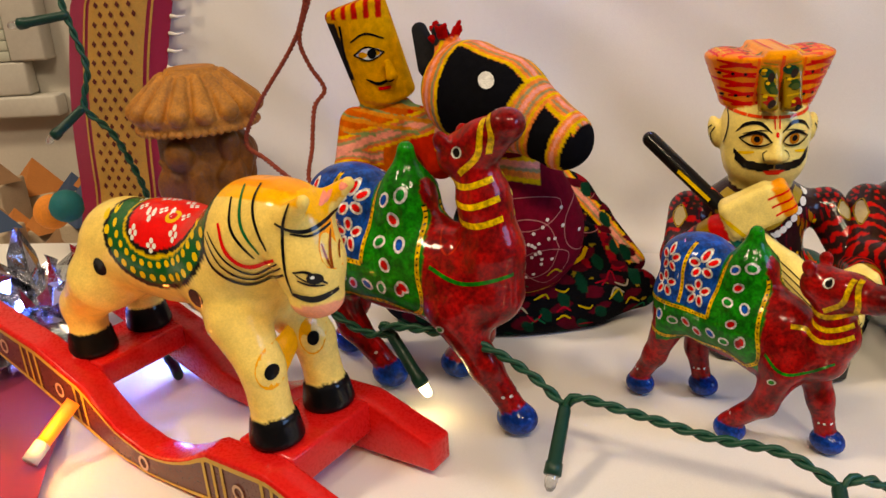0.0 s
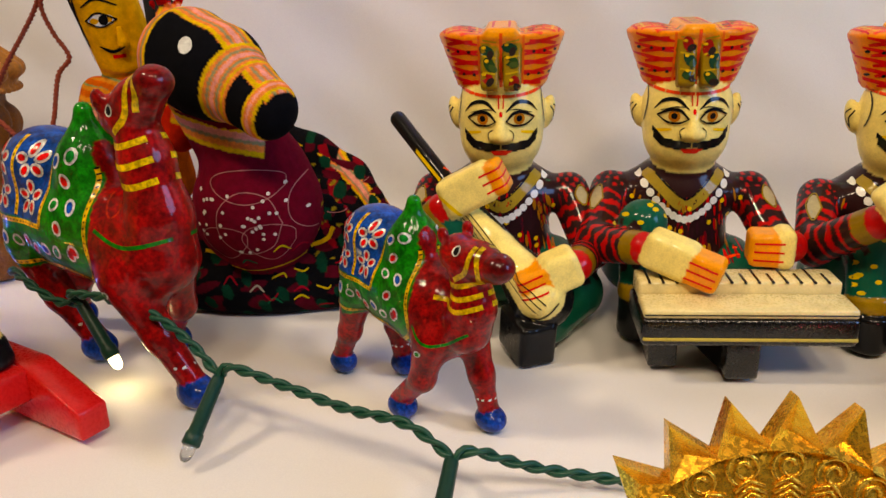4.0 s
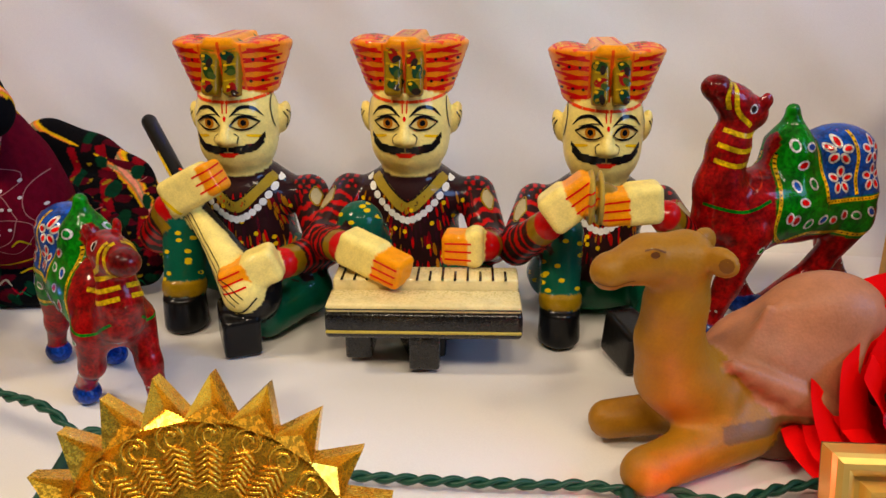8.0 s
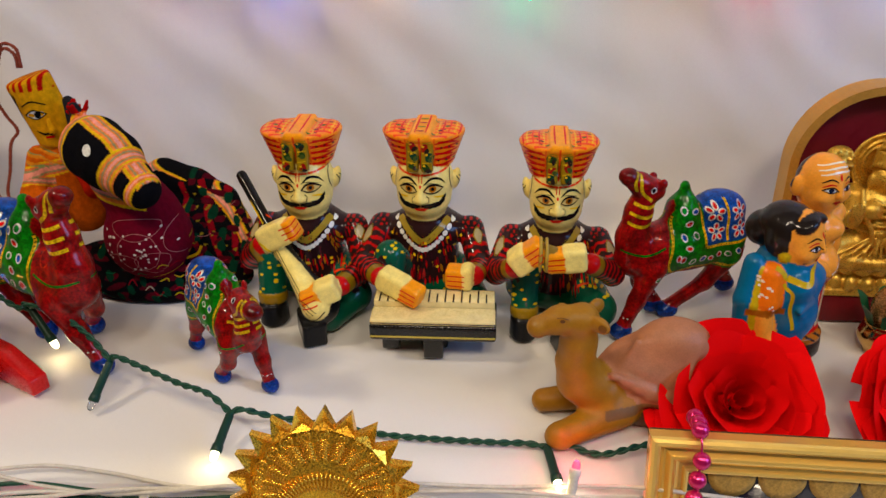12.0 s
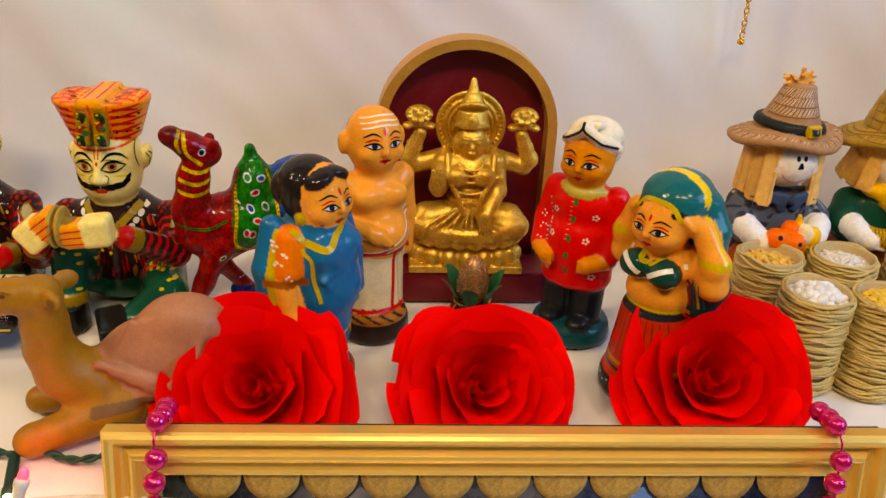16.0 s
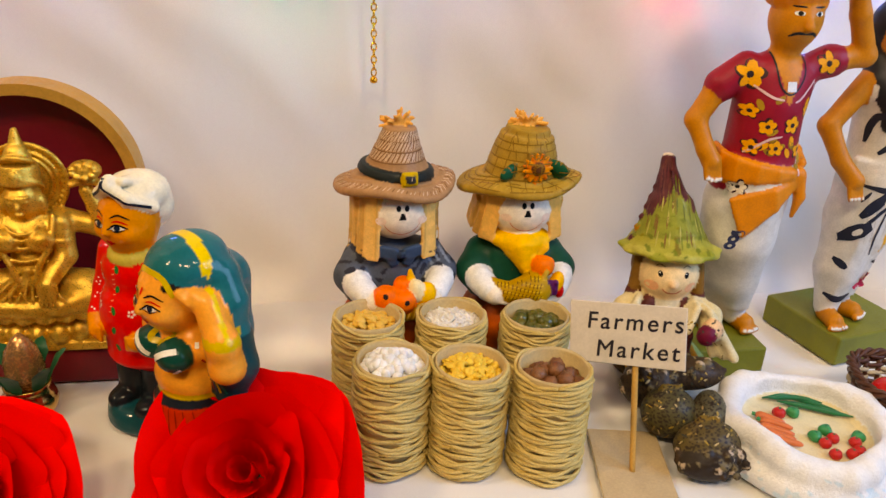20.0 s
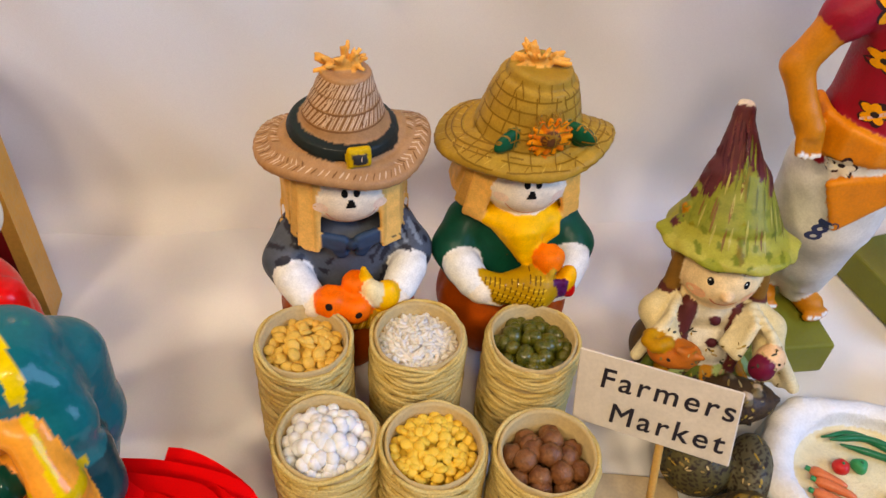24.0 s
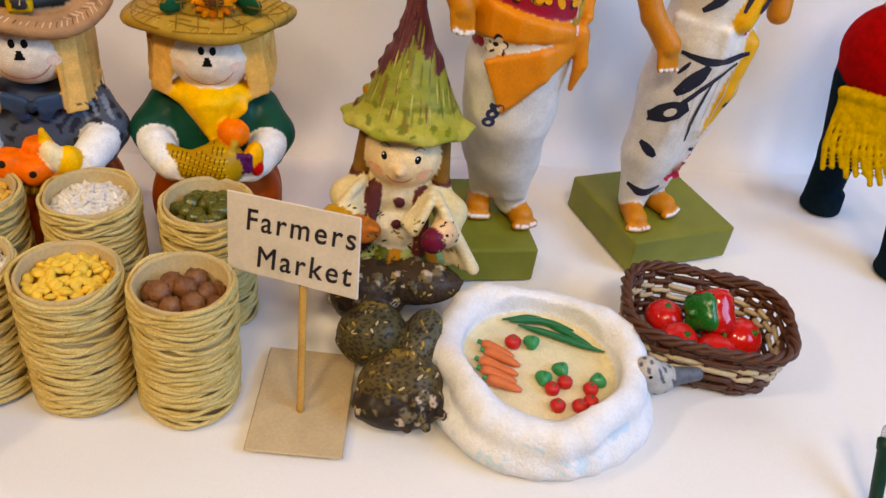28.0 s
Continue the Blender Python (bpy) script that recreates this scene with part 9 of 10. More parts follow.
for k in range(150):
    a, e = rnd.uniform(0, math.tau), rnd.uniform(-0.3, 1.2)
    m, q = rnd.choice((((0.0120, -0.0290, 0.0200), (0.0165, 0.0090, 0.0075)), ((0.0120, -0.0790, 0.0085), (0.0150, 0.0085, 0.0082)), ((0.0120, -0.0790, 0.0085), (0.0150, 0.0085, 0.0082)), ((-0.0060, -0.0320, 0.0140), (0.0140, 0.0120, 0.0125))))
    c.ball((m[0] + q[0] * math.cos(a) * math.cos(e), m[1] + q[1] * math.sin(a) * math.cos(e), max(0.0015, m[2] + q[2] * math.sin(e))), rnd.uniform(0.0008, 0.0019), rnd.choice([(0.05, 0.032, 0.02), (0.025, 0.018, 0.014), (0.16, 0.13, 0.08), (0.52, 0.42, 0.32)]), 0.0010)
for k in range(14):
    a = radians(-70 + 10 * k)
    c.limb((-0.0015 + 0.004 * math.sin(a), -0.0500, 0.0245), (-0.0015 + 0.0125 * math.sin(a), -0.0520 - 0.0105 * math.cos(a), 0.0110), 0.0011, 0.0007, (0.20, 0.14, 0.05), 0.0012)
    c.limb((0.0110 + 0.004 * math.sin(a), -0.0700, 0.0230), (0.0110 + 0.0140 * math.sin(a), -0.0730 - 0.0095 * math.cos(a), 0.0125), 0.0011, 0.0007, (0.18, 0.12, 0.04), 0.0012)
c.paint(lambda x, y, z: (z < 0.026) & (y < -0.022) & (np.sin(x * 2100 + 3 * np.sin(y * 700)) * np.sin(y * 1900 + z * 900) * np.sin(z * 2300 + x * 500) > 0.12), (0.028, 0.020, 0.015))
c.paint(lambda x, y, z: (z > 0.0740) & (z < 0.1080) & (z > 0.0985 - 1.05 * np.abs(x) + 0.0014 * np.sin(x * 1300)), PURPLE)
c.paint(lambda x, y, z: (z > 0.0730) & (z < 0.088) & (np.abs(x) < 0.021) & (np.sin(x * 800 + z * 500) * np.sin(z * 900 - x * 300) > 0.60) & (z < 0.0970 - 1.05 * np.abs(x)), (0.17, 0.19, 0.05))
c.skin(0.0009)
for s in (-1, 1):
    c.dot(s * 0.0060, 0.0632, 0.0011, 0.0014, BLACK, 0, lay=1, n=12)
    c.dot(s * 0.0060 - 0.0003, 0.0637, 0.0003, 0.0003, WHITE, 0, lay=2, n=6)
    c.dot(s * 0.0090, 0.0565, 0.0030, 0.0026, (0.84, 0.50, 0.32), 0, lay=1, n=14)
    c.stroke([(s * 0.0042, 0.0664), (s * 0.0062, 0.0670), (s * 0.0080, 0.0660)], 0.0004, (0.25, 0.13, 0.05), 0, lay=1)
c.stroke([(-0.0046, 0.0562), (-0.002, 0.0542), (0.002, 0.0542), (0.0046, 0.0562)], 0.0007, (0.55, 0.20, 0.12), 0, lay=2, taper=0.4)
for k in range(90):
    z = rnd.uniform(0.0745, 0.104)
    u = (0.0195 - 0.42 * (z - 0.070)) * math.sin(rnd.uniform(-1.3, 1.3))
    green = z < 0.0970 - 1.05 * abs(u)
    col = rnd.choice([(0.15, 0.16, 0.05), (0.42, 0.39, 0.15), (0.22, 0.24, 0.07), (0.20, 0.12, 0.05)]) if green else rnd.choice([(0.06, 0.016, 0.022), (0.11, 0.030, 0.034), (0.13, 0.050, 0.040)])
    c.stroke([(u, z), (u * 0.86, z + 0.006)], 0.0008, col, 0, lay=1, taper=0.8)
for k in range(240):
    u, w = rnd.uniform(-0.020, 0.028), rnd.uniform(-0.035, 0.022)
    c.stroke([(u, w), (u + rnd.uniform(-0.002, 0.002), w + rnd.uniform(-0.002, 0.002))], rnd.uniform(0.0005, 0.0011), rnd.choice([(0.34, 0.24, 0.08), (0.025, 0.018, 0.014), (0.22, 0.16, 0.07), (0.46, 0.36, 0.20), (0.05, 0.05, 0.04)]), (0, 38), lay=1, taper=0.5)
c.done("gnome_doll", RESIN, "resin gnome doll in green and purple leaf hat on stones", "doll", pose(0.7575, 0.2920, 0, 0, 0, -16))

# ---- snowy white dish with clay vegetables ----
c = Clay()
SNOW = (0.80, 0.80, 0.80)
c.drum((0, 0, 0), (0, 0, 0.0150), 0.0350, 0.0340, SNOW, 0.002, 0.006)
for k in range(26):
    a = math.tau * k / 26
    rr2 = 0.0325 + 0.0020 * math.sin(3 * a + 1) + 0.0012 * math.sin(7 * a)
    c.ball((rr2 * math.cos(a), rr2 * math.sin(a), 0.0150 + 0.0015 * math.sin(4 * a)), (0.0062, 0.0062, 0.0062), SNOW, 0.004)
    c.ball((0.0350 * math.cos(a + 0.1), 0.0350 * math.sin(a + 0.1), 0.0055), (0.0075 + 0.0015 * math.sin(5 * a), 0.0075, 0.0060), SNOW, 0.004)
c.drum((0, 0, 0.0115), (0, 0, 0.0300), 0.0275, 0.0290, SNOW, 0, 0.003, cut=True)
c.paint(lambda x, y, z: (x**2 + y**2 < 0.00074) & (z < 0.0140), (0.74, 0.66, 0.46))
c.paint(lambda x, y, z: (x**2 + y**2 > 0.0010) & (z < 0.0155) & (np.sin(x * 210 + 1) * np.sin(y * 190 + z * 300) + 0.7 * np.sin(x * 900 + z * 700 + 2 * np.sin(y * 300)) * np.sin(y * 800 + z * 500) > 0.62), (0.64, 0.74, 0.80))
c.skin(0.0010)
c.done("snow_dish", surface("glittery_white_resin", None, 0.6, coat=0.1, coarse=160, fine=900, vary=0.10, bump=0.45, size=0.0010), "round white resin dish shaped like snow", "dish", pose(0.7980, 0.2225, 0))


def veg_mat(name, col):
    return surface(name, col, 0.4, coat=0.15, coarse=200, fine=1200, vary=0.14, bump=0.15, sss=0.1)


def carrot(x, y, turn, length):
    ob = thing("clay_carrot", "tiny orange clay carrot lying in the snowy dish", "vegetable", "clay carrots")
    ob.matrix_world = pose(x, y, 0.0138, 0, 0, turn)
    part("root", tube_mesh("root", [(0, 0, 0), (length * 0.5, 0, 0.0002), (length, 0, 0)], lambda t: 0.0022 * (1 - 0.45 * t) * min(1, 0.5 + 4 * min(t, 1 - t)), 10, 0.001), veg_mat("orange_clay", (0.74, 0.19, 0.06)), ob)
    part("stalk", tube_mesh("stalk", [(-0.0016, 0, 0.0002), (0.0006, 0, 0)], 0.0009, 8, 0.001), veg_mat("green_clay", (0.03, 0.30, 0.10)), ob)


for x, y, turn, length in ((0.7800, 0.2300, -38, 0.0135), (0.7770, 0.2260, -36, 0.0145), (0.7765, 0.2215, -34, 0.0130), (0.7775, 0.2170, -32, 0.0125), (0.7800, 0.2340, -40, 0.0125)):
    carrot(x, y, turn, length)


def round_veg(kind, x, y, z, r, turn=0.0):
    red = kind == "tomato"
    ob = thing("clay_" + kind, "tiny red clay tomato with a matt skin" if red else "tiny green clay pepper with rounded lobes", "vegetable", "clay vegetables")
    ob.matrix_world = pose(x, y, z, 0, 0, turn)
    part("fruit", bm_lathe([(0, -r * 0.85)] + [(r * math.cos(radians(a)), r * 0.88 * math.sin(radians(a))) for a in range(-70, 71, 20)] + [(r * 0.1, r * 0.78), (0, r * 0.72)], 18, (lambda a, z: 1 + 0.03 * math.cos(5 * a)) if red else (lambda a, z: 1 + 0.13 * math.cos(3 * a))), veg_mat("red_clay" if red else "green_clay", (0.60, 0.018, 0.016) if red else (0.03, 0.30, 0.10)), ob)
    part("stalk", bm_lathe([(r * 0.30, 0), (r * 0.12, r * 0.25), (0, r * 0.3)], 8), veg_mat("dark_green_clay", (0.01, 0.16, 0.05)), ob).location = (0, 0, r * 0.68)


for x, y in ((0.7990, 0.2105), (0.8045, 0.2130), (0.8125, 0.2090), (0.8060, 0.2020), (0.8105, 0.2035), (0.7985, 0.2030)):
    round_veg("tomato", x, y, 0.0136, 0.0027)
for x, y, t in ((0.7975, 0.2155, 10), (0.8050, 0.2190, 40), (0.8165, 0.2125, 70), (0.7985, 0.2330, 20)):
    round_veg("pepper", x, y, 0.0136, 0.0029, t)
round_veg("tomato", 0.7915, 0.2335, 0.0138, 0.0030)
for k, pts in enumerate((((0.7910, 0.2460), (0.8040, 0.2450), (0.8170, 0.2330), (0.8215, 0.2270)), ((0.7960, 0.2420), (0.8070, 0.2360), (0.8180, 0.2290), (0.8240, 0.2255)), ((0.7930, 0.2440), (0.8050, 0.2430), (0.8160, 0.2370)))):
    ob = part("clay_bean", tube_mesh("clay_bean", [(x, y, 0.0135 + 0.0004 * k) for x, y in pts], lambda t: 0.0013 * min(1, 0.25 + 3 * min(t, 1 - t)), 8, 0.0015), veg_mat("deep_green_clay", (0.008, 0.17, 0.06)), None)
    tagged(ob, "thin green clay bean lying in the snowy dish", "vegetable", "clay beans")
c = Clay()
c.ball((0, 0, 0.0070), (0.0075, 0.0058, 0.0062), (0.42, 0.42, 0.40), 0.002)
c.ball((-0.0045, -0.001, 0.0120), (0.0050, 0.0048, 0.0046), (0.48, 0.46, 0.44), 0.002)
c.limb((-0.0090, -0.0015, 0.0120), (-0.0110, -0.002, 0.0116), 0.0014, 0.0005, (0.35, 0.20, 0.06), 0.001)
c.limb((0.0060, 0, 0.0080), (0.0150, 0.0010, 0.0085), 0.0035, 0.0026, (0.12, 0.13, 0.15), 0.002)
c.paint(lambda x, y, z: np.sin(x * 1500 + z * 700) * np.sin(y * 1300 + 1) > 0.45, (0.10, 0.11, 0.13))
c.skin(0.0006)
c.dot(-0.0050, 0.0128, 0.0007, 0.0007, BLACK, 0)
c.done("bird_ornament", RESIN, "small grey and white resin bird by the dish", "figurine", pose(0.8390, 0.2130, 0.0055, 0, 0, -8))

# ---- brown wicker basket with tomatoes and a pepper ----
WICKER = surface("brown_wicker", (0.13, 0.045, 0.018), 0.5, coat=0.2, coarse=200, fine=1500, vary=0.4, bump=0.4, dark=(0.07, 0.022, 0.010))
SPLINT = surface("pale_splint", (0.62, 0.50, 0.32), 0.6, coarse=120, fine=1200, vary=0.25, bump=0.3)
wick = thing("wicker_basket", "small oblong brown wicker basket with pale splints", "basket")
wick.matrix_world = pose(0.8680, 0.2355, 0, 0, 0, -22) @ Matrix.Scale(1.02, 4)


def oblong(a, grow):
    ca, sa = math.cos(a), math.sin(a)
    return Vector((math.copysign(abs(ca) ** 0.62, ca) * (0.0270 + grow), math.copysign(abs(sa) ** 0.62, sa) * (0.0190 + grow), 0))


for k in range(10):
    z = 0.0018 + 0.0021 * k
    line = [oblong(math.tau * i / 72, 0.0030 * k / 9 + 0.0008 * (1 if (i // 3 + k) % 2 else -1)) + Vector((0, 0, z + 0.0003 * math.sin(i + k))) for i in range(73)]
    part("weaver", mesh_of("weaver", *tube_data(line, 0.0011, 6)), SPLINT if k in (4, 5, 6) else WICKER, wick, "pale woven strip" if k in (4, 5, 6) else "brown woven cane")
for k in range(24):
    a = math.tau * k / 24
    part("stake", mesh_of("stake", *tube_data([oblong(a, 0.0) + Vector((0, 0, 0.001)), oblong(a, 0.0030) + Vector((0, 0, 0.0215))], 0.0012, 6)), WICKER, wick)
for ph in (0, 2.1, 4.2):
    line = [oblong(math.tau * i / 90, 0.0036) + Vector((0, 0, 0.0222)) for i in range(91)]
    part("rim_cane", mesh_of("rim_cane", *tube_data(line, 0.0012, 6, twist=(0.0013, 60, ph))), WICKER, wick)
part("floor", slab([(oblong(math.tau * i / 40, -0.0005).x, oblong(math.tau * i / 40, -0.0005).y) for i in range(40)], 0, 0.0012), SPLINT, wick, smooth=False).matrix_local = Matrix(((1, 0, 0, 0), (0, 0, 1, 0), (0, 1, 0, 0.0006), (0, 0, 0, 1)))


def big_veg(kind, x, y, z, r, rot):
    red = kind == "tomato"
    ob = thing("toy_" + kind, "shiny red toy tomato lying in the wicker basket" if red else "shiny red and green toy pepper in the wicker basket", "vegetable", "toy vegetables")
    ob.matrix_world = pose(x, y, z, *rot)
    gloss = surface("shiny_red_plastic", (0.62, 0.010, 0.008), 0.2, coat=0.6, coarse=90, fine=900, vary=0.12, bump=0.05)
    leafm = surface("shiny_green_plastic", (0.01, 0.17, 0.02), 0.25, coat=0.5, coarse=90, fine=900, vary=0.2, bump=0.1)
    part("fruit", bm_lathe([(0, -r * 0.8)] + [(r * math.cos(radians(a)), r * 0.85 * math.sin(radians(a))) for a in range(-70, 71, 20)] + [(0, r * 0.7)], 22, (lambda a, z: 1 + 0.02 * math.cos(5 * a)) if red else (lambda a, z: 1 + 0.12 * math.cos(4 * a))), gloss, ob)
    if red:
        part("calyx", bm_lathe([(r * 0.34, -r * 0.04), (r * 0.26, r * 0.08), (r * 0.10, r * 0.14), (r * 0.08, r * 0.28), (0, r * 0.30)], 15, lambda a, z: 0.72 + 0.28 * math.cos(5 * a)), leafm, ob, "green calyx").location = (0, 0, r * 0.66)
    else:
        part("green_end", bm_lathe([(r * 0.60, -r * 0.20), (r * 0.84, -r * 0.08), (r * 0.80, r * 0.12), (r * 0.62, r * 0.32), (r * 0.34, r * 0.42), (r * 0.14, r * 0.36), (r * 0.12, r * 0.64), (0, r * 0.68)], 24, lambda a, z: 1 + 0.12 * math.cos(4 * a)), leafm, ob, "dark green ribbed end with a stalk").location = (0, 0, r * 0.55)


big_veg("tomato", 0.8560, 0.2300, 0.0125, 0.0080, (20, 10, 0))
big_veg("tomato", 0.8690, 0.2240, 0.0125, 0.0078, (0, 30, 40))
big_veg("tomato", 0.8820, 0.2290, 0.0130, 0.0084, (30, 20, 10))
big_veg("tomato", 0.8560, 0.2430, 0.0130, 0.0076, (0, 0, 10))
big_veg("pepper", 0.8710, 0.2370, 0.0200, 0.0098, (0, -80, 10))

# ---- tall clay villagers on green blocks ----
OLIVE = surface("olive_green_paint", (0.205, 0.215, 0.020), 0.5, coarse=60, fine=900, vary=0.12, bump=0.12, coat=0.1)
for place, label in ((pose(0.7950, 0.3105, 0, 0, 0, -2), "olive green painted wooden block under the man"), (pose(0.8830, 0.3165, 0, 0, 0, 10), "olive green painted wooden block under the woman")):
    ob = part("plinth_block", bm_box(-0.0272 if "woman" in label else -0.0225, 0.0272 if "woman" in label else 0.0225, -0.0270, 0.0270, 0.0, 0.0165, 0.0012), OLIVE, None, smooth=False)
    ob.matrix_world = place
    tagged(ob, label, "block", "olive plinth blocks")
BODY = (0.52, 0.22, 0.055)


def bare_foot(c, x, y, turn):
    a = radians(turn)
    d, s = Vector((math.sin(a), -math.cos(a), 0)), Vector((math.cos(a), math.sin(a), 0))
    p = Vector((x, y, 0.0040))
    c.limb(tuple(p - d * 0.004), tuple(p + d * 0.006), 0.0046, 0.0050, BODY, 0.002)
    for k in range(5):
        q = p + d * (0.0115 - 0.0006 * abs(k - 1.5)) + s * (0.0021 * (k - 2))
        c.ball((q.x, q.y, 0.0022), 0.0019, BODY, 0.0008)
        c.ball((q.x + d.x * 0.0014, q.y + d.y * 0.0014, 0.0030), (0.0009, 0.0009, 0.0008), (0.80, 0.76, 0.72), 0.0001)


# man: white dhoti, orange sash, flowered maroon shirt
c = Clay()
SHIRT, DHOTI, SASH = (0.25, 0.009, 0.028), (0.71, 0.69, 0.65), (0.64, 0.25, 0.040)
c.chain([(0.015, 0.007, 0.008, 0.0066), (0.010, 0.004, 0.030, 0.0120), (0.006, 0.0, 0.055, 0.0165), (0.007, 0.0, 0.085, 0.0185)], DHOTI, 0.004)
c.chain([(0.004, 0.012, 0.012, 0.0060), (0.004, 0.008, 0.034, 0.0120), (0.004, 0.002, 0.070, 0.0170)], DHOTI, 0.004)
for k in range(7):
    c.chain([(-0.008 + 0.0045 * k, -0.0165 + 0.0006 * (k - 3) ** 2, 0.0820, 0.0012), (0.000 + 0.0028 * k, -0.0140 + 0.0004 * (k - 3) ** 2, 0.0500, 0.0012), (0.0100 + 0.0014 * k, -0.0010, 0.0140, 0.0009)], DHOTI, 0.0022)
bare_foot(c, 0.018, 0.006, 15)
bare_foot(c, 0.003, 0.012, -10)
c.limb((0.007, 0, 0.0920), (0.007, 0, 0.1180), 0.0165, 0.0160, SHIRT, 0.004)
c.drum((0.007, 0, 0.0780), (0.007, 0, 0.0930), 0.0195, 0.0180, SHIRT, 0.002, 0.004, 0.86)
# sash wound round the waist, knotted at one side, its corner falling over the thigh
for k in range(7):
    turn = [(0.007 + 0.0200 * math.cos(radians(a)), 0.0178 * math.sin(radians(a)), 0.0985 - 0.0024 * k * (318 - a) / 150 - 0.0085 * (a - 168) / 150, 0.0017) for a in (168, 195, 222, 250, 275, 298, 318)]
    c.chain(turn, SASH, 0.0012)
    f = k / 6
    c.chain([(0.0210, -0.0135, 0.0885 - 0.0030 * f, 0.0018), (0.0085 + 0.002 * f, -0.0188, 0.0830 - 0.0085 * f, 0.0018), (-0.0085 + 0.0070 * f, -0.0150 - 0.0020 * f, 0.0770 - 0.0160 * f, 0.0016)], SASH, 0.0012)
c.chain([(0.024, -0.010, 0.0940, 0.0022), (0.0262, 0.002, 0.0965, 0.0030), (0.020, 0.014, 0.0970, 0.0030)], SASH, 0.002)
c.ball((0.0215, -0.0140, 0.0890), (0.0036, 0.0030, 0.0042), SASH, 0.001)
c.chain([(0.0225, -0.0145, 0.0880, 0.0024), (0.0240, -0.0145, 0.0790, 0.0026), (0.0225, -0.0140, 0.0690, 0.0010)], SASH, 0.001)
c.ball((0.008, 0, 0.1290), (0.0180, 0.0125, 0.0145), SHIRT, 0.005)
for s in (-1, 1):
    c.limb((0.008 + s * 0.0150, 0, 0.1360), (0.008 + s * 0.0245, 0.001, 0.1270 + 0.0120 * (s > 0)), 0.0066, 0.0076, SHIRT, 0.003)
c.chain([(-0.0180, 0.001, 0.1260, 0.0054), (-0.0262, 0.000, 0.1110, 0.0048), (-0.0215, -0.006, 0.0985, 0.0040), (-0.0188, -0.008, 0.0935, 0.0046)], BODY, 0.002)
c.chain([(0.0300, 0.001, 0.1390, 0.0056), (0.0480, 0.000, 0.1420, 0.0050), (0.0400, -0.002, 0.1600, 0.0044), (0.0330, -0.002, 0.1820, 0.0042)], BODY, 0.002)
for k in range(5):
    for n in range(24):
        a0, a1 = math.tau * n / 24, math.tau * (n + 1) / 24
        r = 0.0150 + 0.0036 * k
        c.limb((0.009 + r * math.cos(a0), r * math.sin(a0), 0.1835 + 0.0018 * k), (0.009 + r * math.cos(a1), r * math.sin(a1), 0.1835 + 0.0018 * k), 0.0021, 0.0021, (0.52, 0.38, 0.14), 0.0008)
c.drum((0.009, 0, 0.1800), (0.009, 0, 0.1840), 0.0160, 0.0170, (0.52, 0.38, 0.14), 0.001, 0.001)
for k in range(4):
    c.limb((-0.0218 + 0.0020 * k, -0.0100, 0.0920), (-0.0212 + 0.0021 * k, -0.0112, 0.0850 + 0.0008 * abs(k - 1.5)), 0.0015, 0.0012, BODY, 0.0006)
    c.ball((-0.0211 + 0.0021 * k, -0.0124, 0.0852 + 0.0008 * abs(k - 1.5)), 0.0009, (0.80, 0.76, 0.72), 0.0001)
c.limb((0.008, -0.001, 0.1370), (0.009, -0.003, 0.1500), 0.0066, 0.0066, BODY, 0.002)
c.ball((0.009, -0.004, 0.1580), (0.0112, 0.0120, 0.0140), BODY, 0.003)
c.limb((0.009, -0.0150, 0.1600), (0.009, -0.0175, 0.1555), 0.0012, 0.0020, BODY, 0.0015)
# wound orange turban
for k in range(5):
    for n in range(16):
        a0, a1 = math.tau * n / 16, math.tau * (n + 1) / 16
        r, t = 0.0118 - 0.0011 * abs(k - 1), 0.0018 * math.sin(a0 + k)
        c.limb((0.009 + r * math.cos(a0), -0.001 + r * math.sin(a0), 0.1655 + 0.0030 * k + t), (0.009 + r * math.cos(a1), -0.001 + r * math.sin(a1), 0.1655 + 0.0030 * k + 0.0018 * math.sin(a1 + k)), 0.0028, 0.0028, (0.60, 0.22, 0.03), 0.0008)
c.ball((0.009, -0.001, 0.1720), (0.0110, 0.0110, 0.0080), (0.60, 0.22, 0.03), 0.001)
c.paint(lambda x, y, z: (z > 0.122) & (z < 0.146) & (y < -0.002) & (np.abs(x - 0.0085) < 0.34 * (z - 0.1205)), BODY)
c.skin(0.0009)
rnd = random.Random(17)


def flower(u, w, r, view=0, col=(0.82, 0.40, 0.02)):
    for k in range(5):
        a = 1.256 * k + rnd.uniform(0, 0.4)
        c.dot(u + r * 0.64 * math.cos(a), w + r * 0.64 * math.sin(a), r * rnd.uniform(0.5, 0.66), r * 0.46, (0.03, 0.008, 0.010), view, math.degrees(a), lay=1, n=9)
    for k in range(5):
        a = 1.256 * k + rnd.uniform(0, 0.5)
        c.dot(u + r * 0.55 * math.cos(a), w + r * 0.55 * math.sin(a), r * rnd.uniform(0.42, 0.60), r * rnd.uniform(0.34, 0.46), col, view, math.degrees(a), lay=2, n=9)
    c.dot(u, w, r * 0.30, r * 0.30, (0.02, 0.012, 0.012), view, lay=3, n=8)


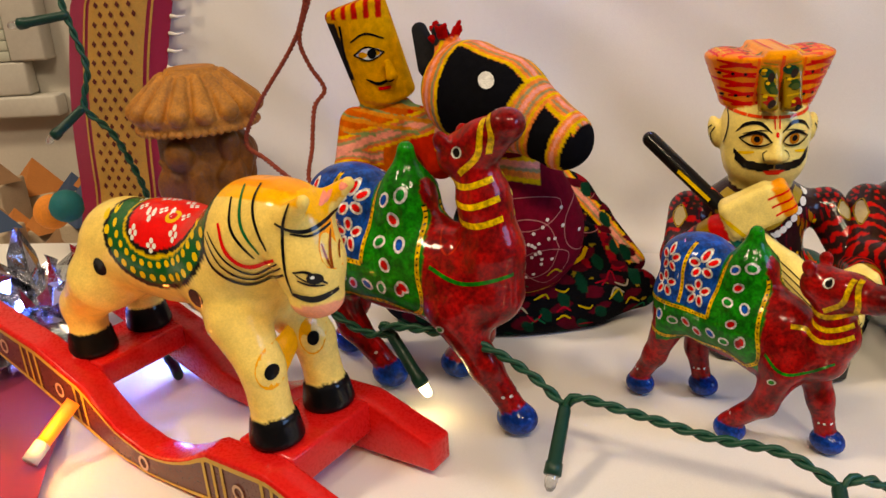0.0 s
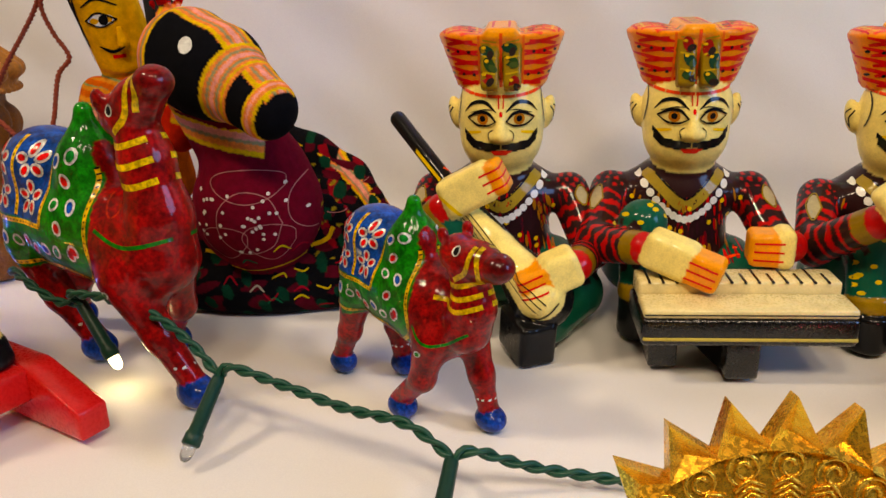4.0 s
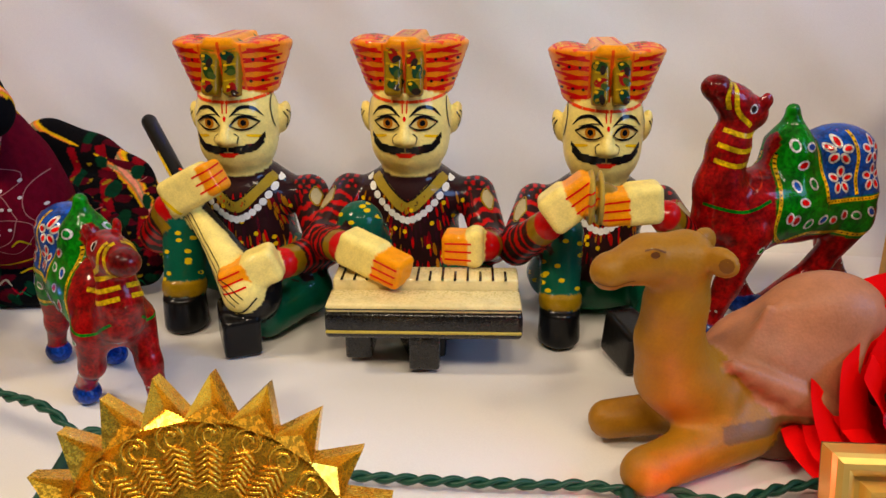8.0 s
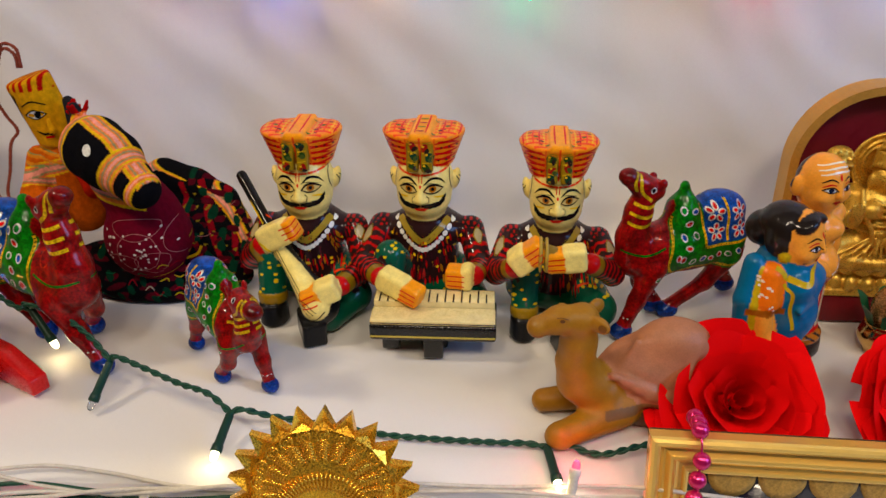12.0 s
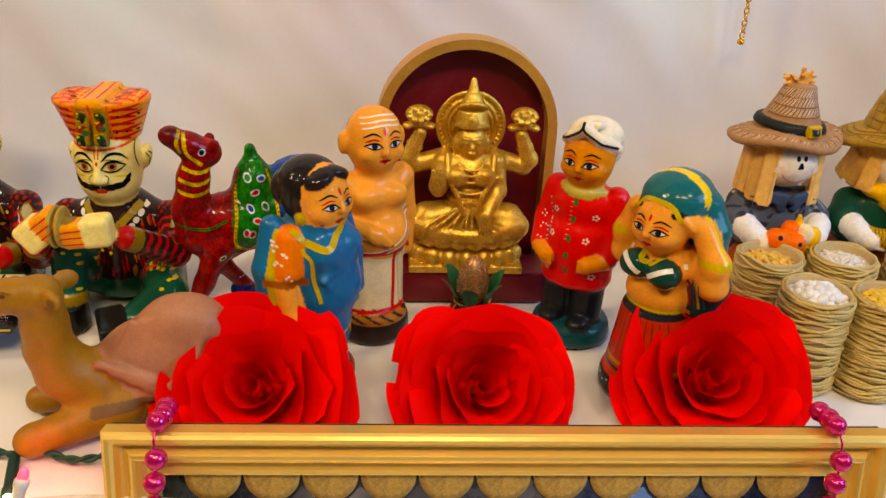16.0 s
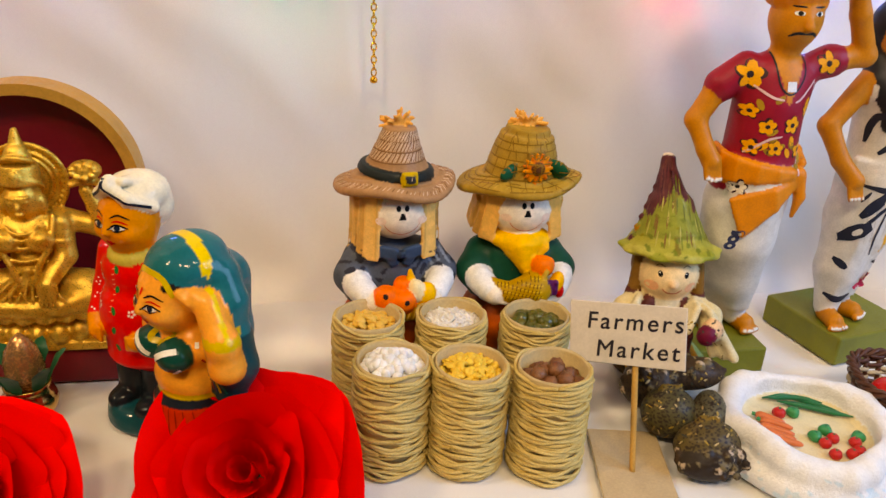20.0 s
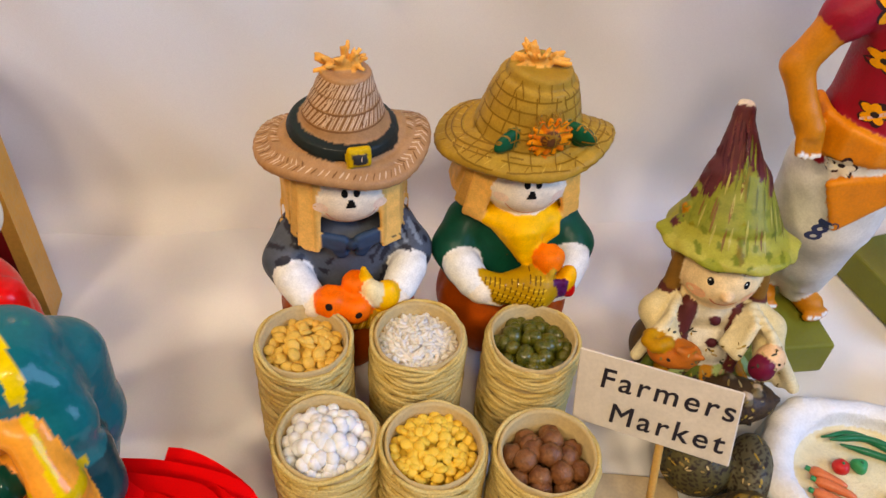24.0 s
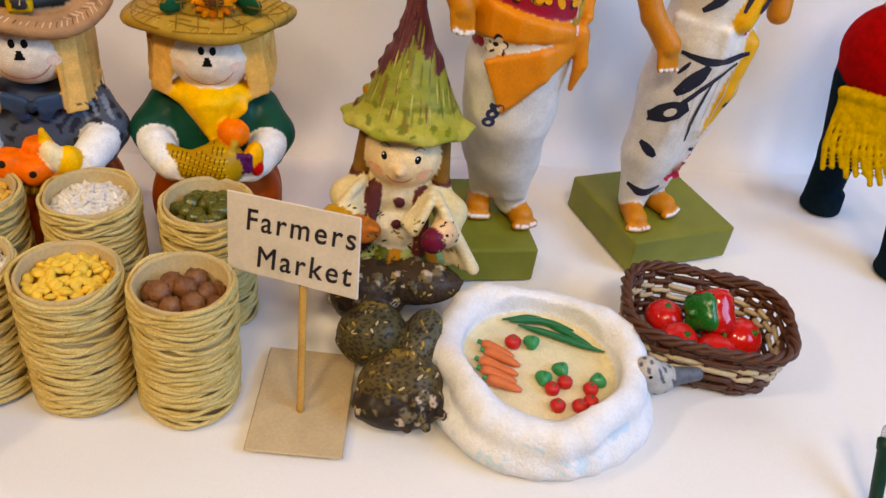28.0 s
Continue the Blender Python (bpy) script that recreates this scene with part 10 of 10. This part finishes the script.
for u, w, r in ((-0.0080, 0.1335, 0.0056), (0.0010, 0.1120, 0.0034), (-0.0035, 0.1020, 0.0034), (0.0190, 0.1010, 0.0034), (0.0200, 0.1190, 0.0030), (-0.0060, 0.1180, 0.0030), (0.0280, 0.1390, 0.0045), (0.0120, 0.1130, 0.0038), (0.0060, 0.1025, 0.0034)):
    flower(u, w, r)
flower(-0.0065, 0.0835, 0.0034, 0, (0.78, 0.72, 0.62))
for k in range(18):
    u, w = rnd.uniform(-0.006, 0.023), rnd.uniform(0.082, 0.130)
    if on_colour(c, u, w, SHIRT):
        c.dot(u, w, 0.0026, 0.0013, rnd.choice([(0.30, 0.19, 0.05), (0.78, 0.38, 0.02), (0.40, 0.26, 0.07)]), 0, rnd.uniform(0, 180), lay=1)
for pts in (((-0.006, 0.1290), (0.001, 0.1250), (0.0060, 0.1240)), ((0.0220, 0.1320), (0.0150, 0.1250), (0.0115, 0.1230)), ((0.0225, 0.1310), (0.0205, 0.1150), (0.0195, 0.0900)), ((-0.0060, 0.0990), (0.0020, 0.1060), (0.0080, 0.1080))):
    c.stroke(pts, 0.0011, (0.70, 0.50, 0.50), 0, lay=2, taper=0.3)
for k in range(3):
    c.dot(-0.0045 + 0.0008 * k, 0.0540 + 0.0036 * k, 0.0026, 0.0018, (0.03, 0.04, 0.12), 0, 50, lay=1)
    c.dot(-0.0045 + 0.0008 * k, 0.0540 + 0.0036 * k, 0.0010, 0.0006, (0.60, 0.60, 0.62), 0, 50, lay=2)
c.stroke([(0.0010, 0.1440), (0.004, 0.1300), (0.0095, 0.1265), (0.0150, 0.1330), (0.0165, 0.1440)], 0.0008, BLACK, 0, lay=2)
c.patch([(0.0070, 0.1275), (0.0110, 0.1275), (0.0110, 0.1315), (0.0070, 0.1315)], (0.70, 0.72, 0.75), 0, lay=3)
for s in (-1, 1):
    c.dot(0.009 + s * 0.0043, 0.1610, 0.0021, 0.0010, WHITE, 0, lay=1)
    c.dot(0.009 + s * 0.0041, 0.1610, 0.0010, 0.0010, BLACK, 0, lay=2)
    c.stroke([(0.009 + s * 0.0018, 0.1636), (0.009 + s * 0.0072, 0.1638)], 0.0008, BLACK, 0, lay=1, taper=0.4)
    c.stroke([(0.009, 0.1525), (0.009 + s * 0.0035, 0.1528), (0.009 + s * 0.0062, 0.1512)], 0.0013, BLACK, 0, lay=1, taper=0.5)
c.done("villager_man_statue", SATIN, "tall clay man in flowered maroon shirt, orange sash and white dhoti", "statue", pose(0.7935, 0.3035, 0.0166, 0, 0, -6) @ Matrix.Scale(1.02, 4), "tall clay villagers")

# woman: white cloth with black and yellow print
c = Clay()
WHITEC = (0.72, 0.69, 0.64)
c.chain([(-0.006, -0.004, 0.008, 0.0066), (-0.002, -0.002, 0.030, 0.0115), (0.005, 0.0, 0.060, 0.0155), (0.011, 0.0, 0.082, 0.0185)], WHITEC, 0.004)
c.chain([(0.006, 0.002, 0.010, 0.0064), (0.009, 0.002, 0.034, 0.0110), (0.013, 0.002, 0.075, 0.0165)], WHITEC, 0.004)
for k in range(6):
    c.chain([(0.000 + 0.0045 * k, -0.0160 + 0.0006 * (k - 2.5) ** 2, 0.0820, 0.0012), (-0.002 + 0.0034 * k, -0.0130, 0.0480, 0.0012), (-0.008 + 0.0028 * k, -0.0085, 0.0150, 0.0009)], WHITEC, 0.0022)
bare_foot(c, -0.008, -0.010, -8)
bare_foot(c, 0.007, -0.002, 22)
c.limb((0.011, 0, 0.0950), (0.012, 0, 0.1240), 0.0160, 0.0165, WHITEC, 0.004)
for k in range(4):
    c.chain([(-0.0065, -0.0060, 0.0945 - 0.0030 * k, 0.0022), (0.0100, -0.0165, 0.0915 - 0.0030 * k, 0.0022), (0.0275, -0.0070, 0.0965 - 0.0030 * k, 0.0022)], (0.76, 0.73, 0.68), 0.0014)
c.ball((0.012, 0, 0.1300), (0.0190, 0.0125, 0.0115), WHITEC, 0.005)
c.chain([(0.0270, -0.0080, 0.1280, 0.0050), (0.0240, -0.0130, 0.1120, 0.0050), (0.0160, -0.0160, 0.0960, 0.0044)], (0.70, 0.40, 0.03), 0.003)
c.chain([(0.0230, -0.0130, 0.0850, 0.0046), (0.0190, -0.0125, 0.0650, 0.0046), (0.0120, -0.0100, 0.0450, 0.0034)], (0.70, 0.40, 0.03), 0.003)
c.chain([(-0.0040, 0.001, 0.1330, 0.0060), (-0.0230, 0.000, 0.1130, 0.0052), (-0.0185, -0.008, 0.0960, 0.0044), (-0.0120, -0.013, 0.0860, 0.0050)], BODY, 0.002)
c.chain([(0.0290, 0.001, 0.1330, 0.0060), (0.0400, 0.000, 0.1140, 0.0052), (0.0370, -0.008, 0.0950, 0.0046)], BODY, 0.002)
for k in range(4):
    c.limb((-0.0155 + 0.002 * k, -0.0145, 0.0840), (-0.0152 + 0.0023 * k, -0.0160, 0.0770), 0.0015, 0.0012, BODY, 0.0006)
    c.ball((-0.0151 + 0.0023 * k, -0.0172, 0.0772), 0.0009, (0.80, 0.76, 0.72), 0.0001)
c.limb((0.010, 0, 0.1380), (0.010, -0.002, 0.1500), 0.0062, 0.0062, BODY, 0.002)
c.ball((0.010, -0.003, 0.1580), (0.0112, 0.0120, 0.0140), BODY, 0.003)
c.ball((0.010, 0.004, 0.1610), (0.0130, 0.0120, 0.0135), (0.010, 0.009, 0.010), 0.001)
c.chain([(0.006, 0.008, 0.1500, 0.0080), (0.002, 0.000, 0.1350, 0.0076), (0.004, -0.011, 0.1230, 0.0056), (0.0020, -0.0130, 0.1140, 0.0030)], (0.010, 0.009, 0.010), 0.003)
c.skin(0.0009)
INKY, PINK = (0.014, 0.016, 0.030), (0.60, 0.03, 0.10)
for pts, w, col in (
    (((-0.010, 0.0500), (-0.002, 0.0600), (0.008, 0.0700), (0.018, 0.0790)), 0.0018, INKY),
    (((-0.010, 0.0520), (-0.004, 0.0570), (0.002, 0.0600)), 0.0070, INKY),
    (((-0.004, 0.0650), (0.002, 0.0720), (0.006, 0.0780)), 0.0050, INKY),
    (((0.006, 0.0420), (0.006, 0.0560), (0.010, 0.0720)), 0.0013, INKY),
    (((-0.011, 0.0400), (-0.006, 0.0350)), 0.0034, INKY),
    (((0.010, 0.0370), (0.018, 0.0360)), 0.0022, INKY),
    (((-0.004, 0.0820), (0.008, 0.0800), (0.022, 0.0830)), 0.0028, INKY),
    (((0.018, 0.0600), (0.025, 0.0570)), 0.0034, INKY),
    (((0.004, 0.0200), (0.009, 0.0250), (0.014, 0.0320)), 0.0070, PINK),
    (((-0.012, 0.0180), (-0.006, 0.0150), (0.002, 0.0170)), 0.0034, INKY),
    (((0.018, 0.0900), (0.026, 0.0940)), 0.0024, PINK),
    (((0.000, 0.0990), (0.006, 0.1060), (0.010, 0.1160)), 0.0034, INKY),
    (((0.014, 0.1000), (0.018, 0.1120), (0.016, 0.1230)), 0.0022, INKY),
    (((-0.004, 0.1040), (-0.003, 0.1150), (0.000, 0.1230)), 0.0034, INKY),
    (((0.020, 0.1000), (0.024, 0.1080)), 0.0028, INKY),
    (((-0.004, 0.0730), (-0.001, 0.0790)), 0.0014, INKY),
):
    c.stroke(pts, w * 1.2, col, 0, lay=2 if col == INKY else 1, taper=0.55)
c.dot(-0.004, 0.0565, 0.0016, 0.0026, WHITEC, 0, -40, lay=3)
for k in range(6):
    c.stroke([(-0.002 + 0.005 * k, 0.0770), (0.000 + 0.0035 * k, 0.0500)], 0.0005, (0.55, 0.52, 0.48), 0, lay=1, taper=0.5)
c.done("villager_woman_statue", SATIN, "tall clay woman in white cloth with black and yellow print", "statue", pose(0.8740, 0.3140, 0.0166, 0, -4, 2) @ Matrix.Scale(0.97, 4), "tall clay villagers")

# ---- dark-legged cloth doll with yellow tassels ----
c = Clay()
NAVY = (0.008, 0.016, 0.022)
c.chain([(0.004, 0.006, 0.006, 0.0085), (0.000, 0.004, 0.035, 0.0092), (-0.012, 0.000, 0.075, 0.0110)], NAVY, 0.003)
c.chain([(0.010, -0.050, 0.006, 0.0092), (0.010, -0.040, 0.040, 0.0098), (0.000, -0.020, 0.080, 0.0120)], NAVY, 0.003)
c.ball((-0.004, -0.008, 0.090), (0.024, 0.026, 0.022), (0.42, 0.012, 0.020), 0.004)
c.ball((0.000, -0.008, 0.120), (0.020, 0.020, 0.020), (0.50, 0.34, 0.08), 0.004)
for s in (0.0, -0.056):
    c.drum((0.004 + 0.1 * -s, 0.004 + s * 0.98, 0.0), (0.004 + 0.1 * -s, 0.004 + s * 0.98, 0.012), 0.0105, 0.0092, NAVY, 0.001, 0.002)
for k in range(11):
    a = -0.030 + 0.0035 * k
    c.chain([(-0.026 + 0.0012 * k, -0.010 - 0.002 * k, 0.0720, 0.0013), (-0.029 + 0.0024 * k, -0.016 - 0.0022 * k, 0.0500, 0.0013), (-0.026 + 0.0026 * k, -0.018 - 0.0024 * k, 0.0380 + 0.002 * (k % 3), 0.0013)], (0.72, 0.48, 0.03), 0.0004)
c.chain([(-0.026, -0.010, 0.073, 0.0028), (-0.014, -0.030, 0.076, 0.0028), (0.006, -0.034, 0.080, 0.0028)], (0.72, 0.48, 0.03), 0.001)
c.skin(0.00095)
c.done("tasselled_doll", FABRIC, "cloth doll with dark legs, red body and yellow tassels", "doll", pose(0.9860, 0.3280, 0))

# ---- strings of little lights ----
LIT = {"warm": ((1.0, 0.80, 0.40), 0.007), "green": ((0.10, 0.95, 0.35), 0.020), "red": ((1.0, 0.06, 0.12), 0.020), "blue": ((0.10, 0.20, 1.0), 0.050), "orange": ((1.0, 0.36, 0.06), 0.020), "pink": ((1.0, 0.30, 0.55), 0.018), "cyan": ((0.20, 0.60, 1.0), 0.035)}
SOCKET = surface("dark_green_socket", (0.006, 0.045, 0.028), 0.4, coarse=200, fine=900, vary=0.2, bump=0.1)
CLEAR = surface("clear_bulb_plastic", (0.80, 0.80, 0.78), 0.1, vary=0.05, bump=0, trans=0.8)


def green_cord(name, points, label, parent=None):
    verts, faces = [], []
    line = glide(points, 0.0014)
    for ph in (0, math.pi):
        tube_data(line, 0.00092, 7, verts, faces, (0.00088, 75, ph))
    ob = part(name, mesh_of(name, verts, faces), WIRE_GREEN, parent)
    return ob if parent else tagged(ob, label, "light string")


def light_socket(a, b, colour, parent, socket_mat=None, watts=None):
    """A socket from the cord at a to its bulb at b."""
    a, b = Vector(a), Vector(b)
    d = (b - a).normalized()
    length = (b - a).length
    m = Matrix.Translation(a) @ d.to_track_quat("Z", "Y").to_matrix().to_4x4()
    s = part("socket", bm_lathe([(0, -0.001), (0.0016, -0.0008), (0.0021, 0.001), (0.0023, length * 0.72), (0.0027, length * 0.74), (0.0028, length * 0.88), (0.0022, length * 0.90), (0, length * 0.90)], 14), socket_mat or SOCKET, parent)
    s.matrix_world = m
    bulb = part("bulb", bm_lathe([(0.0019, length * 0.88), (0.0020, length * 0.96), (0.0017, length + 0.001), (0.0008, length + 0.0022), (0, length + 0.0023)], 12), glow("bulb_" + colour, LIT[colour][0], 10.0 if colour == "warm" else 2.2) if colour else CLEAR, parent, "lit bulb" if colour else "unlit clear bulb")
    bulb.matrix_world = m
    if colour:
        bulb_light("bulb_light", b + d * 0.004 + Vector((0, 0, 0.0022)), LIT[colour][1] * (watts or 1.0), LIT[colour][0], 0.003)


front = thing("light_string", "dark green twisted cord with little lights lying before the figures", "light string")
green_cord("cord", [(-0.060, 0.330, 0.020), (-0.038, 0.292, 0.036), (-0.020, 0.283, 0.029), (-0.010, 0.281, 0.029)], "", front)
green_cord("cord", [(-0.0085, 0.281, 0.029), (-0.012, 0.279, 0.033), (0.004, 0.272, 0.0345), (0.023, 0.262, 0.0335), (0.038, 0.253, 0.0280), (0.0489, 0.2453, 0.0205)], "", front)
green_cord("cord", [(0.0490, 0.2450, 0.0195), (0.0530, 0.2440, 0.0240), (0.0700, 0.2380, 0.0215), (0.0900, 0.2300, 0.0185), (0.1080, 0.2220, 0.0185), (0.1205, 0.2145, 0.0132)], "", front)
green_cord("cord", [(0.1206, 0.2140, 0.0125), (0.1260, 0.2150, 0.0150), (0.1400, 0.2180, 0.0085), (0.1600, 0.2190, 0.0040), (0.2000, 0.2120, 0.0030), (0.2470, 0.2090, 0.0028), (0.2650, 0.2085, 0.0030), (0.2750, 0.2056, 0.0032)], "", front)
green_cord("cord", [(0.2752, 0.2052, 0.0030), (0.2820, 0.2090, 0.0034), (0.3000, 0.2020, 0.0030), (0.3300, 0.2100, 0.0030), (0.3700, 0.2000, 0.0030)], "", front)
light_socket((-0.0100, 0.2815, 0.0290), (0.0020, 0.2755, 0.0085), "warm", front)
light_socket((0.0489, 0.2450, 0.0200), (0.0432, 0.2270, 0.0050), None, front)
light_socket((0.1205, 0.2142, 0.0128), (0.1170, 0.1940, 0.0035), "warm", front)
light_socket((0.2750, 0.2054, 0.0032), (0.2790, 0.1850, -0.0010), "warm", front)

edge = thing("edge_light_string", "green and white light cords running along the step's front edge", "light string")
for k, (dy, dz, ph) in enumerate(((0.0, 0.0, 0.0), (-0.003, -0.002, 1.3), (0.002, -0.005, 2.6))):
    pts = [(x, 0.1790 + dy + 0.0025 * math.sin(x * 40 + ph), -0.0060 + dz + 0.0025 * math.sin(x * 55 + 2 * ph)) for x in (-0.30 + 0.03 * j for j in range(17))]
    part("cord", tube_mesh("cord", pts, 0.0011, 7, 0.003), WIRE_GREEN, edge)
for k in range(4):
    pts = [(x, 0.1815 - 0.002 * k + 0.004 * math.sin(x * 31 + 1.7 * k), 0.0005 - 0.0022 * k + 0.0035 * math.sin(x * 44 + 2.2 * k)) for x in (-0.05 + 0.03 * j for j in range(15))]
    part("cord", tube_mesh("cord", pts, 0.0010, 7, 0.003), WIRE_WHITE, edge, "white cord")
for a, b, col, mat in (((-0.012, 0.176, -0.004), (-0.020, 0.166, -0.016), "green", SOCKET), ((0.046, 0.177, -0.006), (0.040, 0.168, -0.022), "red", WIRE_WHITE), ((0.088, 0.178, -0.002), (0.089, 0.168, -0.022), None, WIRE_WHITE), ((0.068, 0.176, -0.006), (0.060, 0.168, -0.020), None, SOCKET), ((0.128, 0.176, -0.006), (0.134, 0.168, -0.020), "blue", SOCKET), ((0.283, 0.176, -0.003), (0.2865, 0.186, 0.0110), "red", WIRE_WHITE), ((0.200, 0.172, -0.012), (0.192, 0.160, -0.004), "warm", WIRE_WHITE), ((0.735, 0.176, -0.012), (0.736, 0.182, -0.003), None, SOCKET), ((0.898, 0.160, 0.002), (0.9060, 0.176, 0.0195), None, SOCKET)):
    light_socket(a, b, col, edge, mat)

left = thing("left_light_string", "dark green light cord hanging beside the sari", "light string")
green_cord("cord", [(-0.150, 0.412, 0.030), (-0.150, 0.405, 0.054), (-0.158, 0.402, 0.080), (-0.168, 0.400, 0.094), (-0.163, 0.400, 0.112), (-0.166, 0.400, 0.130), (-0.170, 0.402, 0.150), (-0.172, 0.405, 0.20)], "", left)
light_socket((-0.169, 0.400, 0.094), (-0.1870, 0.396, 0.080), None, left)
light_socket((-0.167, 0.400, 0.137), (-0.1930, 0.398, 0.134), None, left)
part("bulb", tube_mesh("bulb", [(-0.1160, 0.2540, 0.0200), (-0.1200, 0.2485, 0.0150), (-0.1235, 0.2435, 0.0105)], 0.0024, 12, 0.002), glow("bulb_amber", (1.0, 0.20, 0.01), 0.9), left, "lit amber bulb")
part("socket", tube_mesh("socket", [(-0.1235, 0.2435, 0.0105), (-0.1245, 0.2405, 0.0090), (-0.1255, 0.2375, 0.0075)], 0.0028, 12, 0.002), WIRE_WHITE, left, "white socket")
bulb_light("bulb_light", (-0.1210, 0.2400, 0.0200), 0.035, (1.0, 0.36, 0.06), 0.003)
light_socket((-0.165, 0.320, 0.006), (-0.172, 0.318, 0.018), "blue", left, SOCKET, 3.0)
light_socket((-0.100, 0.300, 0.003), (-0.108, 0.312, 0.006), "blue", left, SOCKET, 1.6)

top_string = thing("hanging_light_string", "coloured little lights hanging along the top of the backdrop", "light string")
pts = [(x, wall_y(x) - 0.014, 0.222 + 0.006 * math.sin(x * 25)) for x in (-0.10 + 0.05 * j for j in range(26))]
green_cord("cord", pts, "", top_string)
for x, z, col in ((0.040, 0.196, "pink"), (0.105, 0.190, "blue"), (0.170, 0.196, "orange"), (0.223, 0.200, "cyan"), (0.268, 0.178, "green"), (0.335, 0.205, "orange"), (0.403, 0.190, "red"), (0.470, 0.210, "blue"), (0.530, 0.212, "orange"), (0.586, 0.195, "green"), (0.650, 0.215, "blue"), (0.720, 0.214, "pink"), (0.784, 0.187, "red"), (0.860, 0.205, "blue"), (0.930, 0.195, "blue")):
    y = wall_y(x) - 0.014
    light_socket((x, y, z + 0.020), (x + 0.002, y - 0.002, z - 0.004), col, top_string)

# ---- gold chain on the backdrop ----
chain = thing("gold_chain", "fine gold link chain hanging down the backdrop", "chain")
link = mesh_of("link", *tube_data([Vector((0.0013 * math.cos(a), 0, 0.0021 * math.sin(a))) for a in (math.tau * k / 14 for k in range(15))], 0.00045, 6))
link.materials.append(GOLD_FOIL)
for k in range(34):
    part("link", link, None, chain).matrix_world = pose(0.6272 - 0.0016 * k * 0.03, 0.3920, 0.1330 + 0.0033 * k, 0, 0, 90 * (k % 2))
part("end_bead", bm_lathe([(0, -0.0035), (0.0018, -0.0028), (0.0022, -0.0012), (0.0012, 0.0002), (0, 0.0006)], 14), GOLD_FOIL, chain).location = (0.6272, 0.3920, 0.1305)

# ---- far side of the room ----
BLIND = surface("grey_blind", (0.72, 0.76, 0.66), 0.6, coarse=10, fine=300, vary=0.1, bump=0.05)
TRIM = surface("white_trim_paint", (0.78, 0.76, 0.70), 0.5, coarse=10, fine=300, vary=0.06, bump=0.05)
window = tagged(new("window_1"), "window with a grey blind and white frame", "window", kind="structure")
part("window_frame", bm_box(-0.90, -0.485, 0.925, 0.949, -0.005, 0.020, 0.003), TRIM, window)
part("window_frame", bm_box(-0.90, -0.514, 0.927, 0.947, 0.021, 0.059, 0.003), TRIM, window)
part("window_frame", bm_box(-0.528, -0.485, 0.925, 0.949, 0.0595, 0.60, 0.003), TRIM, window)
for k in range(44):
    part("slat", bm_box(-0.90, -0.530, 0.928, 0.946, 0.060 + 0.012 * k, 0.0712 + 0.012 * k, 0.001), BLIND, window)
PINK_CLOTH = surface("pink_cloth", (0.80, 0.50, 0.36), 0.8, coarse=20, fine=600, vary=0.2, bump=0.2)
far_table = thing("far_table", "far table with a salmon pink cloth", "table")
part("tabletop", bm_box(-0.80, -0.26, 0.62, 0.90, -0.13, -0.11, 0.003), PINK_CLOTH, far_table)
for x in (-0.78, -0.31):
    for y in (0.64, 0.85):
        part("leg", bm_box(x, x + 0.03, y, y + 0.03, -1.0, -0.1304, 0.002), BENCH, far_table)
rr = random.Random(77)
for k in range(22):
    x, y = rr.uniform(-0.56, -0.30), rr.uniform(0.64, 0.86)
    w, h = rr.uniform(0.012, 0.024), rr.uniform(0.03, 0.07)
    hut = thing("model_house", "small blurred model house on the far table", "model house", "model houses")
    hut.location = (x, y, -0.1098)
    col = rr.choice([(0.62, 0.50, 0.36), (0.70, 0.66, 0.58), (0.42, 0.28, 0.16), (0.55, 0.34, 0.20)])
    part("wall", bm_box(-w, w, -w, w, 0, h, 0.002), surface("house_wall_%d" % (k % 4), col, 0.8, vary=0.2), hut)
    part("roof", bm_lathe([(w * 1.5, h), (w * 0.8, h + w * 0.7), (0, h + w * 1.5)], 4), surface("house_roof_%d" % (k % 3), ((0.06, 0.10, 0.20), (0.60, 0.22, 0.05), (0.36, 0.20, 0.10))[k % 3], 0.7, vary=0.2), hut, smooth=False)
for x, y, z, r, col, lab in ((-0.222, 0.44, 0.030, 0.010, (0.85, 0.28, 0.03), "orange paper ball hanging by the table"), (-0.207, 0.43, 0.036, 0.009, (0.01, 0.16, 0.17), "teal paper ball hanging by the table")):
    ob = part("paper_ball", mesh_of("paper_ball", *blob(r, r, r, 16, 10, 0.03)), surface("paper_" + lab[:4], col, 0.7, vary=0.2), None)
    ob.location = (x, y, z)
    tagged(ob, lab, "decoration")
